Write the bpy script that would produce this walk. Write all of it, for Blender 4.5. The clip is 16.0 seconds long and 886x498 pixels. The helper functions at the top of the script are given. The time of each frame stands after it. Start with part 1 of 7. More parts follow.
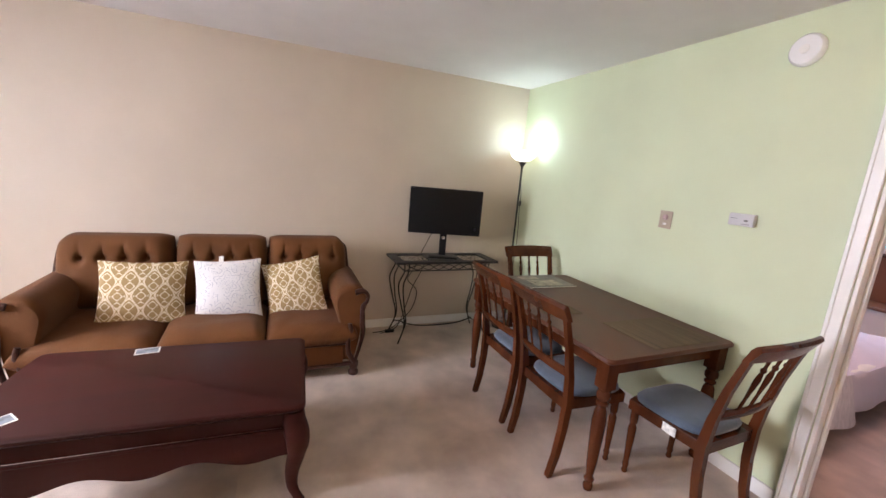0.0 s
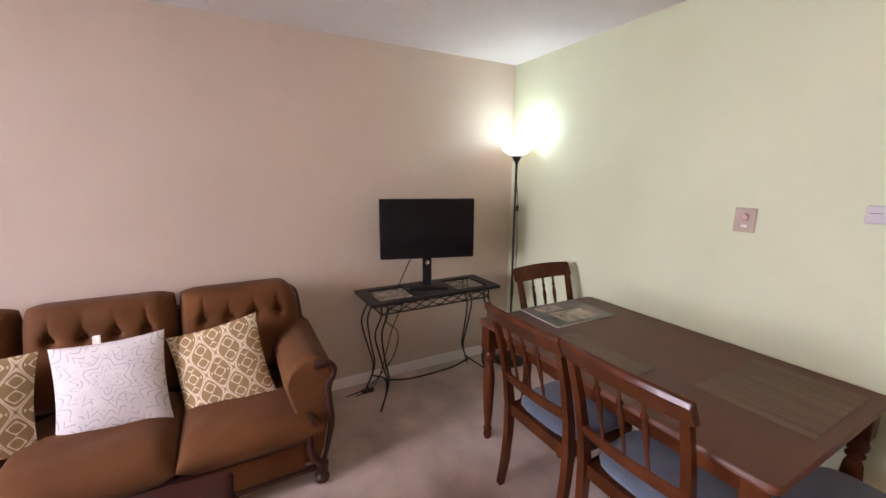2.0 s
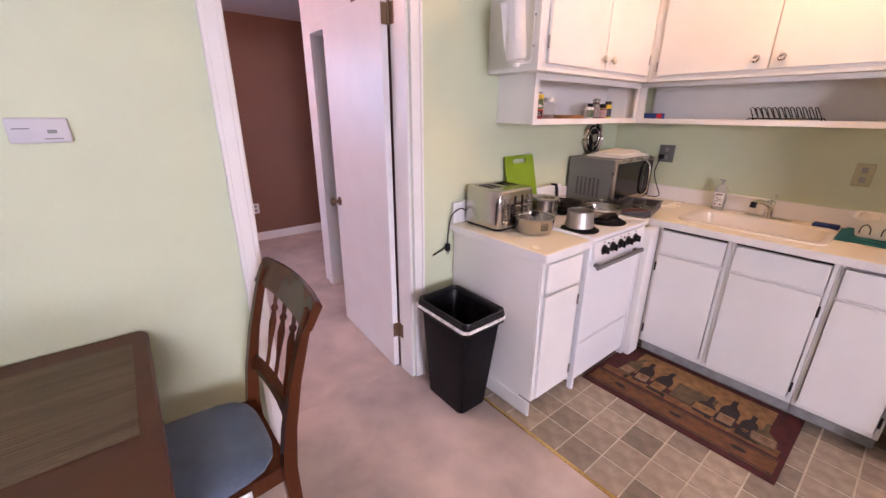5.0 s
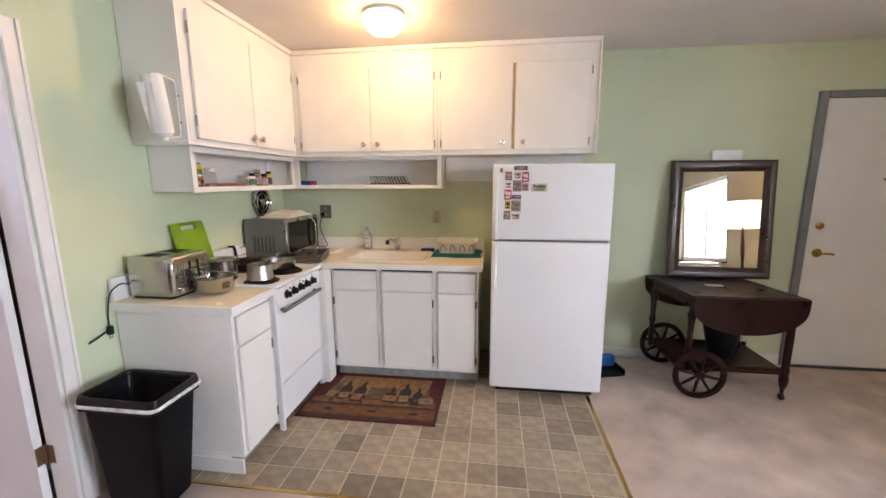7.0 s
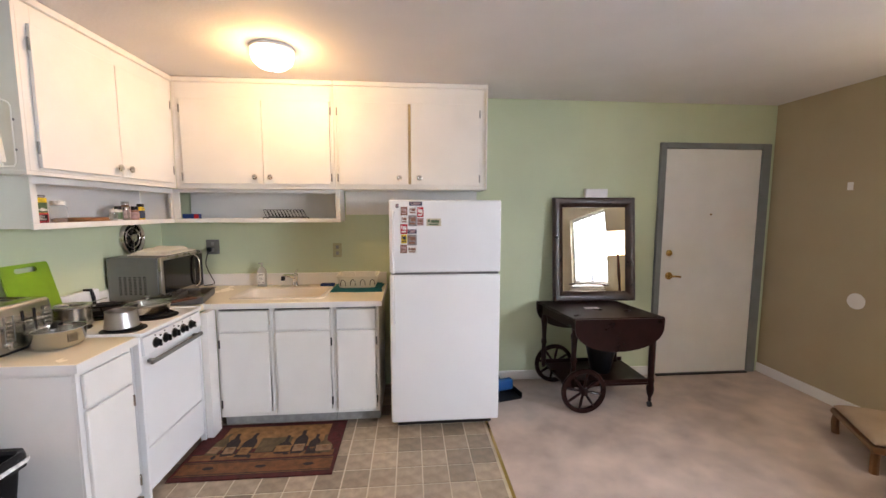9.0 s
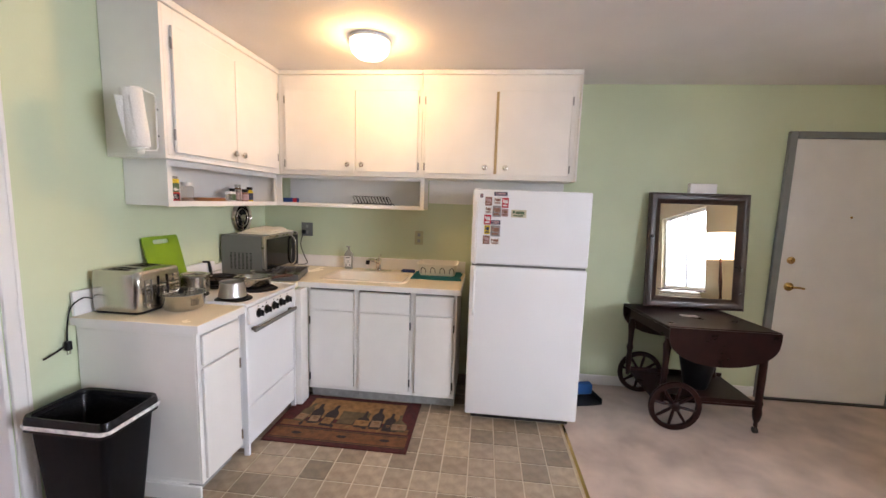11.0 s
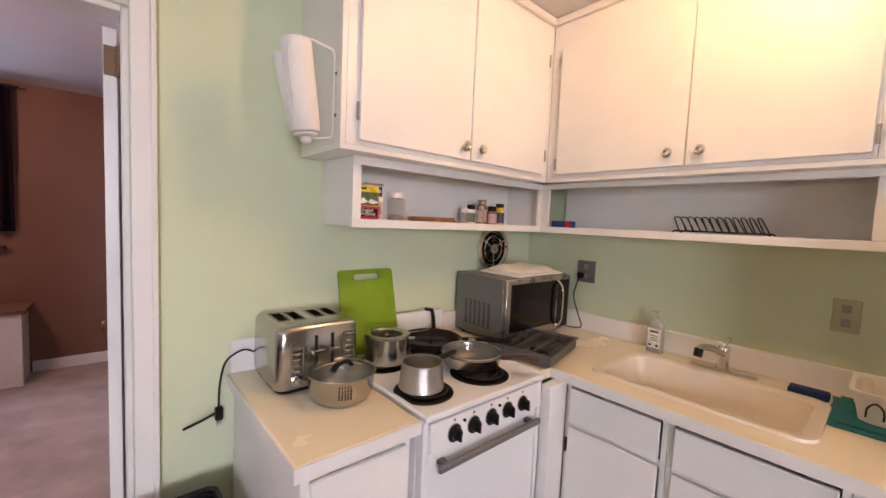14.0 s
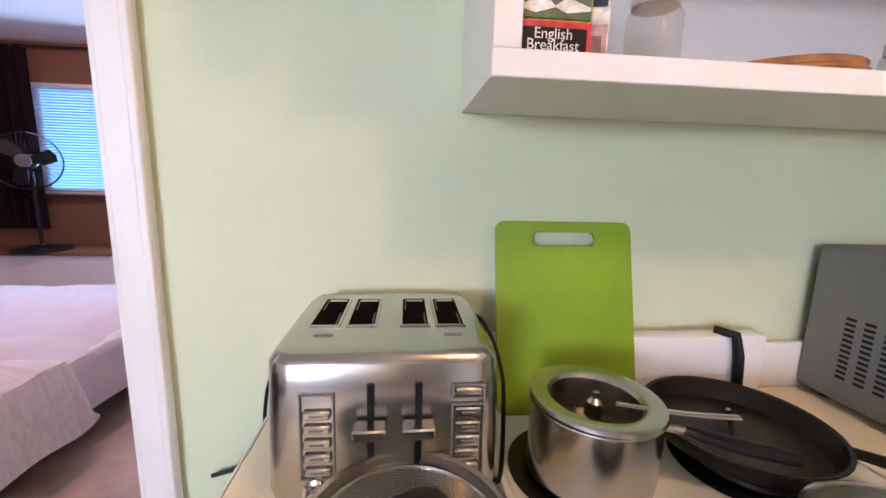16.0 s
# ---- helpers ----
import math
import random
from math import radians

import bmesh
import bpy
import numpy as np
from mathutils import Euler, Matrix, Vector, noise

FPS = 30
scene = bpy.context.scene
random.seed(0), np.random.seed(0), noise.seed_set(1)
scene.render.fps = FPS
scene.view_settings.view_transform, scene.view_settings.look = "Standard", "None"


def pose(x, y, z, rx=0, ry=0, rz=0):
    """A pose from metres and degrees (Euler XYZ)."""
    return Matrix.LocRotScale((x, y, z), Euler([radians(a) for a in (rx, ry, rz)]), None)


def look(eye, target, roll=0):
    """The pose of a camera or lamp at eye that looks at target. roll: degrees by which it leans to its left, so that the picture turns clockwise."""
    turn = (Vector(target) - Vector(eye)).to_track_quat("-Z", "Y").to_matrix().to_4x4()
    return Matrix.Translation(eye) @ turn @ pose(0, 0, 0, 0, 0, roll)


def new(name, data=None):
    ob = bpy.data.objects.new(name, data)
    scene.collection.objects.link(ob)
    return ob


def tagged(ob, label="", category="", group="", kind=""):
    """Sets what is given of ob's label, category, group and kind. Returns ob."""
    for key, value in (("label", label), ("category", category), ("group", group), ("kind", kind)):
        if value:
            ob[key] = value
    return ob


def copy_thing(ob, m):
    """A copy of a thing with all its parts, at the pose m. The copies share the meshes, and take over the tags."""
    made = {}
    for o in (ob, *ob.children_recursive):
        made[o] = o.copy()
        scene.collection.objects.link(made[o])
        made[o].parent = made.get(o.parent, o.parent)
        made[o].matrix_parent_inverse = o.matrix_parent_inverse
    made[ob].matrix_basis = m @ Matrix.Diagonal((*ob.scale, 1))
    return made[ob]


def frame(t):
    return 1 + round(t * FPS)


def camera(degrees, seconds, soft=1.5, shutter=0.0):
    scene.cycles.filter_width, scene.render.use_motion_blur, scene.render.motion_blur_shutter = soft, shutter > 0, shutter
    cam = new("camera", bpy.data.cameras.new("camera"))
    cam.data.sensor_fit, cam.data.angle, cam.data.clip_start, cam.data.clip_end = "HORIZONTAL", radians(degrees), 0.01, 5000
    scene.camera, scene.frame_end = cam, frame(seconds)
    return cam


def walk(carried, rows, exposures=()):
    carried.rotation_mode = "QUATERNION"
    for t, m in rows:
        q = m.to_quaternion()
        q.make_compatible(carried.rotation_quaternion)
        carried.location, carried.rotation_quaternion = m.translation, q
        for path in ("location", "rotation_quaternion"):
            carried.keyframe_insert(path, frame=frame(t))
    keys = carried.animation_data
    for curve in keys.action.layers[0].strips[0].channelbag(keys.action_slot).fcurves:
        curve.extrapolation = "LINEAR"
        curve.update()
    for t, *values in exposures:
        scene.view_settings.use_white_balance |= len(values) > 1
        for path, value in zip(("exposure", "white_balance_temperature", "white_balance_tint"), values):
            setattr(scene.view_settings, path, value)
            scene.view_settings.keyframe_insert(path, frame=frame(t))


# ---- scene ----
cam = camera(97.5, 16.0)
PATH = [
    (0, (0.609, 0.698, 1.559), (1.392, 2.498, 1.179), 4.8),
    (0.5, (0.638, 0.867, 1.556), (1.32, 2.705, 1.158), 4.6),
    (1, (0.637, 1.102, 1.582), (1.477, 2.883, 1.233), 3.3),
    (1.5, (0.678, 1.304, 1.592), (1.591, 3.044, 1.222), 1.8),
    (2, (0.834, 1.571, 1.58), (1.777, 3.296, 1.211), 0.3),
    (2.5, (0.947, 1.757, 1.568), (2.051, 3.359, 1.104), -0.4),
    (3, (0.988, 1.896, 1.499), (2.576, 2.942, 0.88), -0.8),
    (3.2, (0.946, 1.899, 1.49), (2.646, 2.71, 0.818), -0.5),
    (3.5, (1.005, 1.958, 1.502), (2.818, 2.36, 0.759), -0.2),
    (4, (1.141, 1.944, 1.497), (2.989, 1.785, 0.749), 0.8),
    (4.5, (1.31, 1.885, 1.504), (3.052, 1.189, 0.811), 0.8),
    (5, (1.371, 1.867, 1.497), (2.84, 0.68, 0.838), 0.4),
    (5.2, (1.392, 1.902, 1.49), (2.714, 0.545, 0.85), 0.5),
    (7.3, (1.076, 2.153, 1.505), (1.3, 0.188, 1.202), -0.3),
    (7.5, (1.073, 2.167, 1.539), (1.299, 0.196, 1.291), -0.2),
    (8, (1.066, 2.195, 1.576), (1.245, 0.207, 1.449), -0.1),
    (8.5, (1.016, 2.169, 1.569), (0.935, 0.175, 1.435), -0.0),
    (8.7, (0.974, 2.154, 1.546), (0.802, 0.167, 1.387), -0.1),
    (10.8, (0.994, 2.151, 1.519), (1.12, 0.174, 1.243), 1.9),
    (11, (1.037, 2.117, 1.52), (1.24, 0.142, 1.277), 1.9),
    (11.5, (1.147, 1.917, 1.521), (1.454, -0.05, 1.336), 2.1),
    (12, (1.248, 1.703, 1.535), (1.639, -0.251, 1.362), 2.1),
    (12.5, (1.254, 1.473, 1.532), (2.008, -0.371, 1.358), 1.8),
    (13, (1.249, 1.266, 1.545), (2.267, -0.445, 1.349), 2.0),
    (13.5, (1.359, 1.016, 1.508), (2.622, -0.523, 1.322), 2.7),
    (14, (1.501, 0.815, 1.476), (3.009, -0.491, 1.336), 2.5),
    (14.5, (1.625, 0.586, 1.46), (3.392, -0.342, 1.342), 1.5),
    (15, (1.79, 0.447, 1.46), (3.722, -0.061, 1.358), -0.1),
    (15.5, (2.053, 0.363, 1.394), (4.024, 0.091, 1.192), 0.9),
    (16, (2.277, 0.265, 1.322), (4.24, 0.073, 0.988), 1.5),
]
EXPO = [(0.0, 0.13, 6700, 22), (1.5, 0.06, 6850, 31), (2.5, 0.03, 6900, 39), (3.0, 0.17, 6800, 46), (3.5, 0.30, 6950, 57), (4.0, 0.32, 6600, 51), (5.0, 0.12, 6500, 38), (7.3, 0.04, 6300, 16), (11.0, 0.02, 6350, 17), (12.5, -0.08, 6200, 22), (13.5, -0.12, 6900, 27), (14.5, -0.12, 6300, 23), (15.5, -0.06, 5980, 23), (16.0, 0.30, 5980, 25)]
walk(cam, [(t, look(eye, target, roll)) for t, eye, target, roll in PATH], EXPO)

# ---- world and lights ----
world = bpy.data.worlds.new("world")
scene.world = world
world.use_nodes = True
wt = world.node_tree
sky = wt.nodes.new("ShaderNodeTexSky")
sky.sky_type, sky.sun_disc, sky.sun_elevation, sky.sun_rotation = "NISHITA", False, radians(38), radians(250)
wt.links.new(sky.outputs[0], wt.nodes["Background"].inputs[0])
wt.nodes["Background"].inputs[1].default_value = 0.12


def lamp(name, kind, m, watts, color=(1, 1, 1), size=0.2, size_y=None, spread=None):
    data = bpy.data.lights.new(name, kind)
    data.energy, data.color = watts, color
    if kind == "AREA":
        data.size = size
        if size_y:
            data.shape, data.size_y = "RECTANGLE", size_y
        if spread:
            data.spread = radians(spread)
    elif kind == "POINT":
        data.shadow_soft_size = size
    ob = new(name, data)
    ob.matrix_world = m
    return ob


sun = bpy.data.lights.new("sun", "SUN")
sun.energy, sun.angle, sun.color = 1.0, radians(12), (1, 0.95, 0.88)
new("sun", sun).matrix_world = look((-8, -3, 8), (0, 0, 0))
KITCHEN_LAMP = (1.77, -0.30, 2.41)
FLOOR_LAMP = (2.855, 4.06, 1.86)
BED_LAMP = (4.62, 2.08, 2.41)
lamp("kitchen_bulb", "POINT", pose(*KITCHEN_LAMP), 21, (1, 0.56, 0.19), 0.035)
lamp("floor_lamp_bulb", "POINT", pose(2.915, 3.985, 1.93), 5.5, (0.64, 0.95, 1.0), 0.04)
lamp("bedroom_bulb", "POINT", pose(*BED_LAMP), 50, (1, 0.55, 0.42), 0.06)
lamp("table_lamp_bulb", "POINT", pose(-1.98, 0.92, 1.42), 12, (1, 0.85, 0.6), 0.08)
lamp("west_window_light", "AREA", look((-2.95, 2.72, 1.95), (0, 1.9, 0.7)), 235, (0.84, 0.90, 1.0), 1.8, 1.6, 150)
lamp("bed_window_light", "AREA", look((6.2, 2.55, 1.7), (4, 2.3, 1.0)), 35, (0.5, 0.72, 1.0), 2.0, 1.0)

# ---- materials ----


def material(name, base, rough=0.6, metal=0.0, vary=0.12, scale=6.0, bump=0.0, bump_scale=120.0, spec=0.5, coat=0.0, emit=None, power=0.0, stretch=(1, 1, 1), spread=None, trans=0.0, alpha=1.0, sheen=0.0, per=False):
    """A surface with two scales of variation: slow blotches of colour and roughness, fine grain and relief."""
    m = bpy.data.materials.new(name)
    m.use_nodes = True
    t = m.node_tree
    b = t.nodes["Principled BSDF"]
    b.inputs["Roughness"].default_value = rough
    b.inputs["Metallic"].default_value = metal
    b.inputs["Specular IOR Level"].default_value = spec
    b.inputs["Coat Weight"].default_value = coat
    b.inputs["Coat Roughness"].default_value = 0.15
    b.inputs["Transmission Weight"].default_value = trans
    b.inputs["Alpha"].default_value = alpha
    b.inputs["Sheen Weight"].default_value = sheen
    if emit:
        b.inputs["Emission Color"].default_value = (*emit, 1)
        b.inputs["Emission Strength"].default_value = power
    co = t.nodes.new("ShaderNodeTexCoord")
    mp = t.nodes.new("ShaderNodeMapping")
    mp.inputs["Scale"].default_value = stretch
    t.links.new(co.outputs["Object"], mp.inputs[0])
    n1 = t.nodes.new("ShaderNodeTexNoise")
    n1.inputs["Scale"].default_value, n1.inputs["Detail"].default_value = scale, 5
    t.links.new(mp.outputs[0], n1.inputs[0])
    ramp = t.nodes.new("ShaderNodeValToRGB")
    dark = [c * (1 - vary) for c in base] if spread is None else spread
    lite = [min(1, c * (1 + vary)) for c in base]
    ramp.color_ramp.elements[0].color, ramp.color_ramp.elements[1].color = (*dark, 1), (*lite, 1)
    ramp.color_ramp.elements[0].position, ramp.color_ramp.elements[1].position = 0.3, 0.72
    t.links.new(n1.outputs[0], ramp.inputs[0])
    out = ramp.outputs[0]
    if per:
        inf = t.nodes.new("ShaderNodeObjectInfo")
        mr = t.nodes.new("ShaderNodeMapRange")
        mr.inputs["To Min"].default_value, mr.inputs["To Max"].default_value = 0.7, 1.5
        t.links.new(inf.outputs["Random"], mr.inputs[0])
        hsv = t.nodes.new("ShaderNodeHueSaturation")
        t.links.new(mr.outputs[0], hsv.inputs["Value"])
        t.links.new(out, hsv.inputs["Color"])
        out = hsv.outputs[0]
    t.links.new(out, b.inputs["Base Color"])
    r = t.nodes.new("ShaderNodeMapRange")
    r.inputs["To Min"].default_value, r.inputs["To Max"].default_value = max(0, rough - 0.08), min(1, rough + 0.08)
    t.links.new(n1.outputs[0], r.inputs[0])
    t.links.new(r.outputs[0], b.inputs["Roughness"])
    if bump:
        n2 = t.nodes.new("ShaderNodeTexNoise")
        n2.inputs["Scale"].default_value, n2.inputs["Detail"].default_value = bump_scale, 3
        t.links.new(mp.outputs[0], n2.inputs[0])
        bp = t.nodes.new("ShaderNodeBump")
        bp.inputs["Strength"].default_value, bp.inputs["Distance"].default_value = min(1, bump), 0.004
        t.links.new(n2.outputs[0], bp.inputs["Height"])
        t.links.new(bp.outputs[0], b.inputs["Normal"])
    return m


GREEN = material("pale_green_wall_paint", (0.59, 0.655, 0.455), 0.55, vary=0.05, scale=1.6, spec=0.3, bump=0.12, bump_scale=90)
BEIGE = material("beige_wall_paint", (0.56, 0.47, 0.38), 0.6, vary=0.04, scale=2, bump=0.12, bump_scale=90)
OLIVE = material("olive_beige_wall_paint", (0.40, 0.33, 0.21), 0.65, vary=0.05, scale=2, bump=0.12, bump_scale=90)
BROWN = material("brown_wall_paint", (0.20, 0.095, 0.06), 0.6, vary=0.06, scale=2, bump=0.15, bump_scale=90)
CEIL = material("ceiling_paint", (0.74, 0.71, 0.70), 0.8, vary=0.03, scale=3, bump=0.3, bump_scale=60)
WHITE = material("white_gloss_paint", (0.80, 0.79, 0.77), 0.35, vary=0.03, scale=5, bump=0.08, bump_scale=40)
CABWHITE = material("white_cabinet_paint", (0.80, 0.79, 0.76), 0.38, vary=0.035, scale=4, bump=0.12, bump_scale=30)
# Grey for hinges and sockets, and for painted shade at toe kicks and gaps.
SHADE_FITTING_GREY = material("shade_and_fitting_grey", (0.30, 0.30, 0.29), 0.7, vary=0.2, scale=20)
ENAMEL = material("white_enamel", (0.80, 0.81, 0.82), 0.42, vary=0.02, scale=3, bump=0.05, bump_scale=200)
COUNTER = material("cream_laminate", (0.88, 0.79, 0.60), 0.25, vary=0.015, scale=4)
CARPET = material("beige_carpet", (0.54, 0.43, 0.365), 0.95, vary=0.26, scale=4, bump=1.0, bump_scale=260, spec=0.1, sheen=0.2)
TILE = material("grey_vinyl_tile", (0.27, 0.215, 0.155), 0.35, vary=0.30, scale=16, bump=0.2, bump_scale=60, per=True)
GROUT = material("tile_joint", (0.62, 0.55, 0.43), 0.6, vary=0.1, scale=20)
CHERRY = material("cherry_wood", (0.075, 0.020, 0.007), 0.24, vary=0.5, scale=6, stretch=(1, 1, 0.15), coat=0.03, spec=0.2)
DARKWOOD = material("mahogany", (0.037, 0.008, 0.006), 0.5, vary=0.35, scale=5, stretch=(0.2, 1, 1), spec=0.12)
TABLEWOOD = material("brown_table_top", (0.088, 0.028, 0.014), 0.42, vary=0.3, scale=5, stretch=(1, 0.12, 1), spec=0.3)
BLACK = material("black_plastic", (0.006, 0.006, 0.007), 0.38, vary=0.2, scale=30, spec=0.25)
IRON = material("black_iron", (0.018, 0.017, 0.017), 0.42, metal=0.4, vary=0.3, scale=40)
STEEL = material("brushed_steel", (0.50, 0.485, 0.455), 0.22, metal=1.0, vary=0.02, scale=5)
CHROME = material("chrome", (0.78, 0.77, 0.75), 0.09, metal=1.0, vary=0.02)
BRONZE = material("dark_bronze", (0.16, 0.10, 0.06), 0.4, metal=0.9, vary=0.2)
HINGE = material("hinge_bronze", (0.22, 0.13, 0.07), 0.5, metal=0.6, vary=0.2)
BRASS = material("brass", (0.60, 0.42, 0.16), 0.22, metal=1.0, vary=0.1)
GREY = material("grey_metal", (0.17, 0.175, 0.17), 0.5, metal=0.3, vary=0.05, scale=20)
FRAMEGREY = material("grey_frame_paint", (0.20, 0.22, 0.22), 0.5, vary=0.08, scale=8)
VELVET = material("brown_velvet", (0.118, 0.044, 0.014), 0.7, vary=0.22, scale=3, bump=0.3, bump_scale=150, spec=0.12, sheen=0.05)
# Matte black that paints the shade inside openings which are not hollow.
RECESS_SHADE = material("painted_recess_shade", (0.008, 0.008, 0.008), 0.9, vary=0.3, scale=30, spec=0.0)
LIDGLASS = material("lid_glass", (0.16, 0.18, 0.16), 0.09, vary=0.05, spec=0.8, alpha=0.14)
GLASS = material("clear_glass", (0.9, 0.95, 0.93), 0.03, vary=0.0, trans=1.0)

# ---- building helpers ----
BASE = {}


def finish(bm, angle=38):
    bm.normal_update()
    for f in bm.faces:
        f.smooth = True
    for e in bm.edges:
        e.smooth = len(e.link_faces) == 2 and e.calc_face_angle(3.0) < radians(angle)


def mesh_of(name, bm, mat):
    finish(bm)
    me = bpy.data.meshes.new(name)
    bm.to_mesh(me)
    bm.free()
    me.materials.append(mat)
    return me


def thing(name, base, label, category, group="", kind=""):
    ob = new(name)
    ob.empty_display_size = 0.1
    ob.location = base
    BASE[ob] = Vector(base)
    return tagged(ob, label, category, group, kind)


def part(name, bm, mat, parent, label=""):
    """One mesh as a part of parent; the mesh is in world places when the thing was given a base."""
    off = BASE.get(parent, Vector((0, 0, 0)))
    bmesh.ops.translate(bm, verts=bm.verts, vec=-off)
    ob = new(name, mesh_of(name, bm, mat))
    ob.parent = parent
    if parent.data is not None and parent.parent is None:
        ob.matrix_parent_inverse = Matrix.Identity(4)
    BASE[ob] = off
    return tagged(ob, label)


def solid(name, bm, mat, label="", category="", group="", kind=""):
    """A top-level thing or piece of the setting that is one mesh, with its origin at the foot of its middle."""
    vs = [v.co for v in bm.verts]
    lo = Vector([min(c[i] for c in vs) for i in range(3)])
    hi = Vector([max(c[i] for c in vs) for i in range(3)])
    off = Vector(((lo.x + hi.x) / 2, (lo.y + hi.y) / 2, lo.z))
    bmesh.ops.translate(bm, verts=bm.verts, vec=-off)
    ob = new(name, mesh_of(name, bm, mat))
    ob.location = off
    BASE[ob] = off
    return tagged(ob, label, category, group, kind)


def box(bm, x0, y0, z0, x1, y1, z1, bev=0.0, seg=1):
    m = Matrix.Translation(((x0 + x1) / 2, (y0 + y1) / 2, (z0 + z1) / 2)) @ Matrix.Diagonal((abs(x1 - x0), abs(y1 - y0), abs(z1 - z0), 1))
    vs = bmesh.ops.create_cube(bm, size=1, matrix=m)["verts"]
    if bev:
        es = list({e for v in vs for e in v.link_edges})
        bmesh.ops.bevel(bm, geom=es, offset=bev, segments=seg, profile=0.5, affect="EDGES", clamp_overlap=True)
    return bm


def B(*args, bev=0.0, seg=1):
    return box(bmesh.new(), *args, bev=bev, seg=seg)


def panels(name, rows, mat, parent, bev=0.001):
    """Each box of the list as a part of its own."""
    for row in rows:
        part(name, B(*row, bev=bev), mat, parent)


def boxes(rows, bev=0.0):
    bm = bmesh.new()
    for r in rows:
        box(bm, *r, bev=bev)
    return bm


def rod(bm, a, b, r, r2=None, n=12):
    a, b = Vector(a), Vector(b)
    m = Matrix.Translation((a + b) / 2) @ (b - a).to_track_quat("Z", "Y").to_matrix().to_4x4()
    bmesh.ops.create_cone(bm, cap_ends=True, segments=n, radius1=r, radius2=r if r2 is None else r2, depth=(b - a).length, matrix=m)
    return bm


def lathe(bm, profile, at=(0, 0, 0), n=24, m=None):
    """Turns (radius, height) pairs round the z axis at a place."""
    m = m or Matrix.Translation(at)
    rings = []
    for r, z in profile:
        r = max(r, 0.0004)
        rings.append([bm.verts.new(m @ Vector((r * math.cos(2 * math.pi * k / n), r * math.sin(2 * math.pi * k / n), z))) for k in range(n)])
    for a, b in zip(rings, rings[1:]):
        for k in range(n):
            bm.faces.new((a[k], a[(k + 1) % n], b[(k + 1) % n], b[k]))
    if profile[0] == profile[-1]:
        return bm
    bm.faces.new(rings[0][::-1])
    bm.faces.new(rings[-1])
    return bm


def smooth_line(points, steps=6):
    pts = [Vector(p) for p in points]
    out = []
    for i in range(len(pts) - 1):
        p0, p1, p2, p3 = pts[max(i - 1, 0)], pts[i], pts[i + 1], pts[min(i + 2, len(pts) - 1)]
        for k in range(steps):
            t = k / steps
            out.append(0.5 * (2 * p1 + (p2 - p0) * t + (2 * p0 - 5 * p1 + 4 * p2 - p3) * t * t + (3 * p1 - p0 - 3 * p2 + p3) * t ** 3))
    return out + [pts[-1]]


def tube(bm, points, r, n=8, smooth=True, flat=1.0, steps=6):
    """A tube along points; r may be a number or a function of 0..1."""
    pts = smooth_line(points, steps) if smooth else [Vector(p) for p in points]
    up = Vector((0, 0, 1))
    rings = []
    for i, p in enumerate(pts):
        d = (pts[min(i + 1, len(pts) - 1)] - pts[max(i - 1, 0)]).normalized()
        side = d.cross(up)
        if side.length < 0.05:
            side = Vector((1, 0, 0)) if i == 0 else side0
        side.normalize()
        if i and side.dot(side0) < 0:
            side = -side
        side0 = side
        other = d.cross(side).normalized()
        rr = r(i / (len(pts) - 1)) if callable(r) else r
        rings.append([bm.verts.new(p + rr * (side * math.cos(2 * math.pi * k / n) + flat * other * math.sin(2 * math.pi * k / n))) for k in range(n)])
    for a, b in zip(rings, rings[1:]):
        for k in range(n):
            bm.faces.new((a[k], a[(k + 1) % n], b[(k + 1) % n], b[k]))
    bm.faces.new(rings[0][::-1])
    bm.faces.new(rings[-1])
    bmesh.ops.recalc_face_normals(bm, faces=bm.faces)
    return bm


def prism(bm, outline, depth, m):
    """An outline of (u, v) pushed out by depth along the third axis of m."""
    a = [bm.verts.new(m @ Vector((u, v, 0))) for u, v in outline]
    b = [bm.verts.new(m @ Vector((u, v, depth))) for u, v in outline]
    k = len(a)
    bm.faces.new(a[::-1])
    bm.faces.new(b)
    for i in range(k):
        bm.faces.new((a[i], a[(i + 1) % k], b[(i + 1) % k], b[i]))
    bmesh.ops.recalc_face_normals(bm, faces=bm.faces)
    return bm


def moved(bm, m):
    bmesh.ops.transform(bm, verts=bm.verts, matrix=m)
    return bm


# ---- large structure ----
H = 2.48
XE, XW, YN, YS = 3.0, -2.35, 4.30, -1.2
solid("floor_carpet", B(XW, YS, -0.1, 0.43, YN, 0.0), CARPET, "worn beige cut-pile carpet of the living room", "carpet", kind="structure")
solid("floor_carpet", B(0.43, 0.57, -0.1, XE + 0.12, YN, 0.0), CARPET, "worn beige cut-pile carpet of the living room", "carpet", kind="structure")
solid("floor_bedroom", B(XE + 0.12, -2.0, -0.1, 6.35, YN, 0.0), CARPET, "beige bedroom carpet", "carpet", kind="structure")
kitchen_floor = solid("floor_kitchen", B(0.43, YS, -0.1, XE, 0.57, -0.003), GROUT, "pale joints of the kitchen tile floor", "floor", kind="structure")
solid("ceiling", B(XW, YS, H, XE, YN, H + 0.15), CEIL, "white textured ceiling", "ceiling", kind="structure")
solid("ceiling_bedroom", B(XE + 0.12, -2.0, H, 6.35, YN, H + 0.15), CEIL, "white textured bedroom ceiling", "ceiling", kind="structure")
solid("wall_north", B(XW - 0.15, YN, -0.1, 6.5, YN + 0.15, H + 0.15), BEIGE, "beige painted wall behind the sofa", "wall", kind="structure")
D0, D1, DH = 0.765, 1.525, 2.05
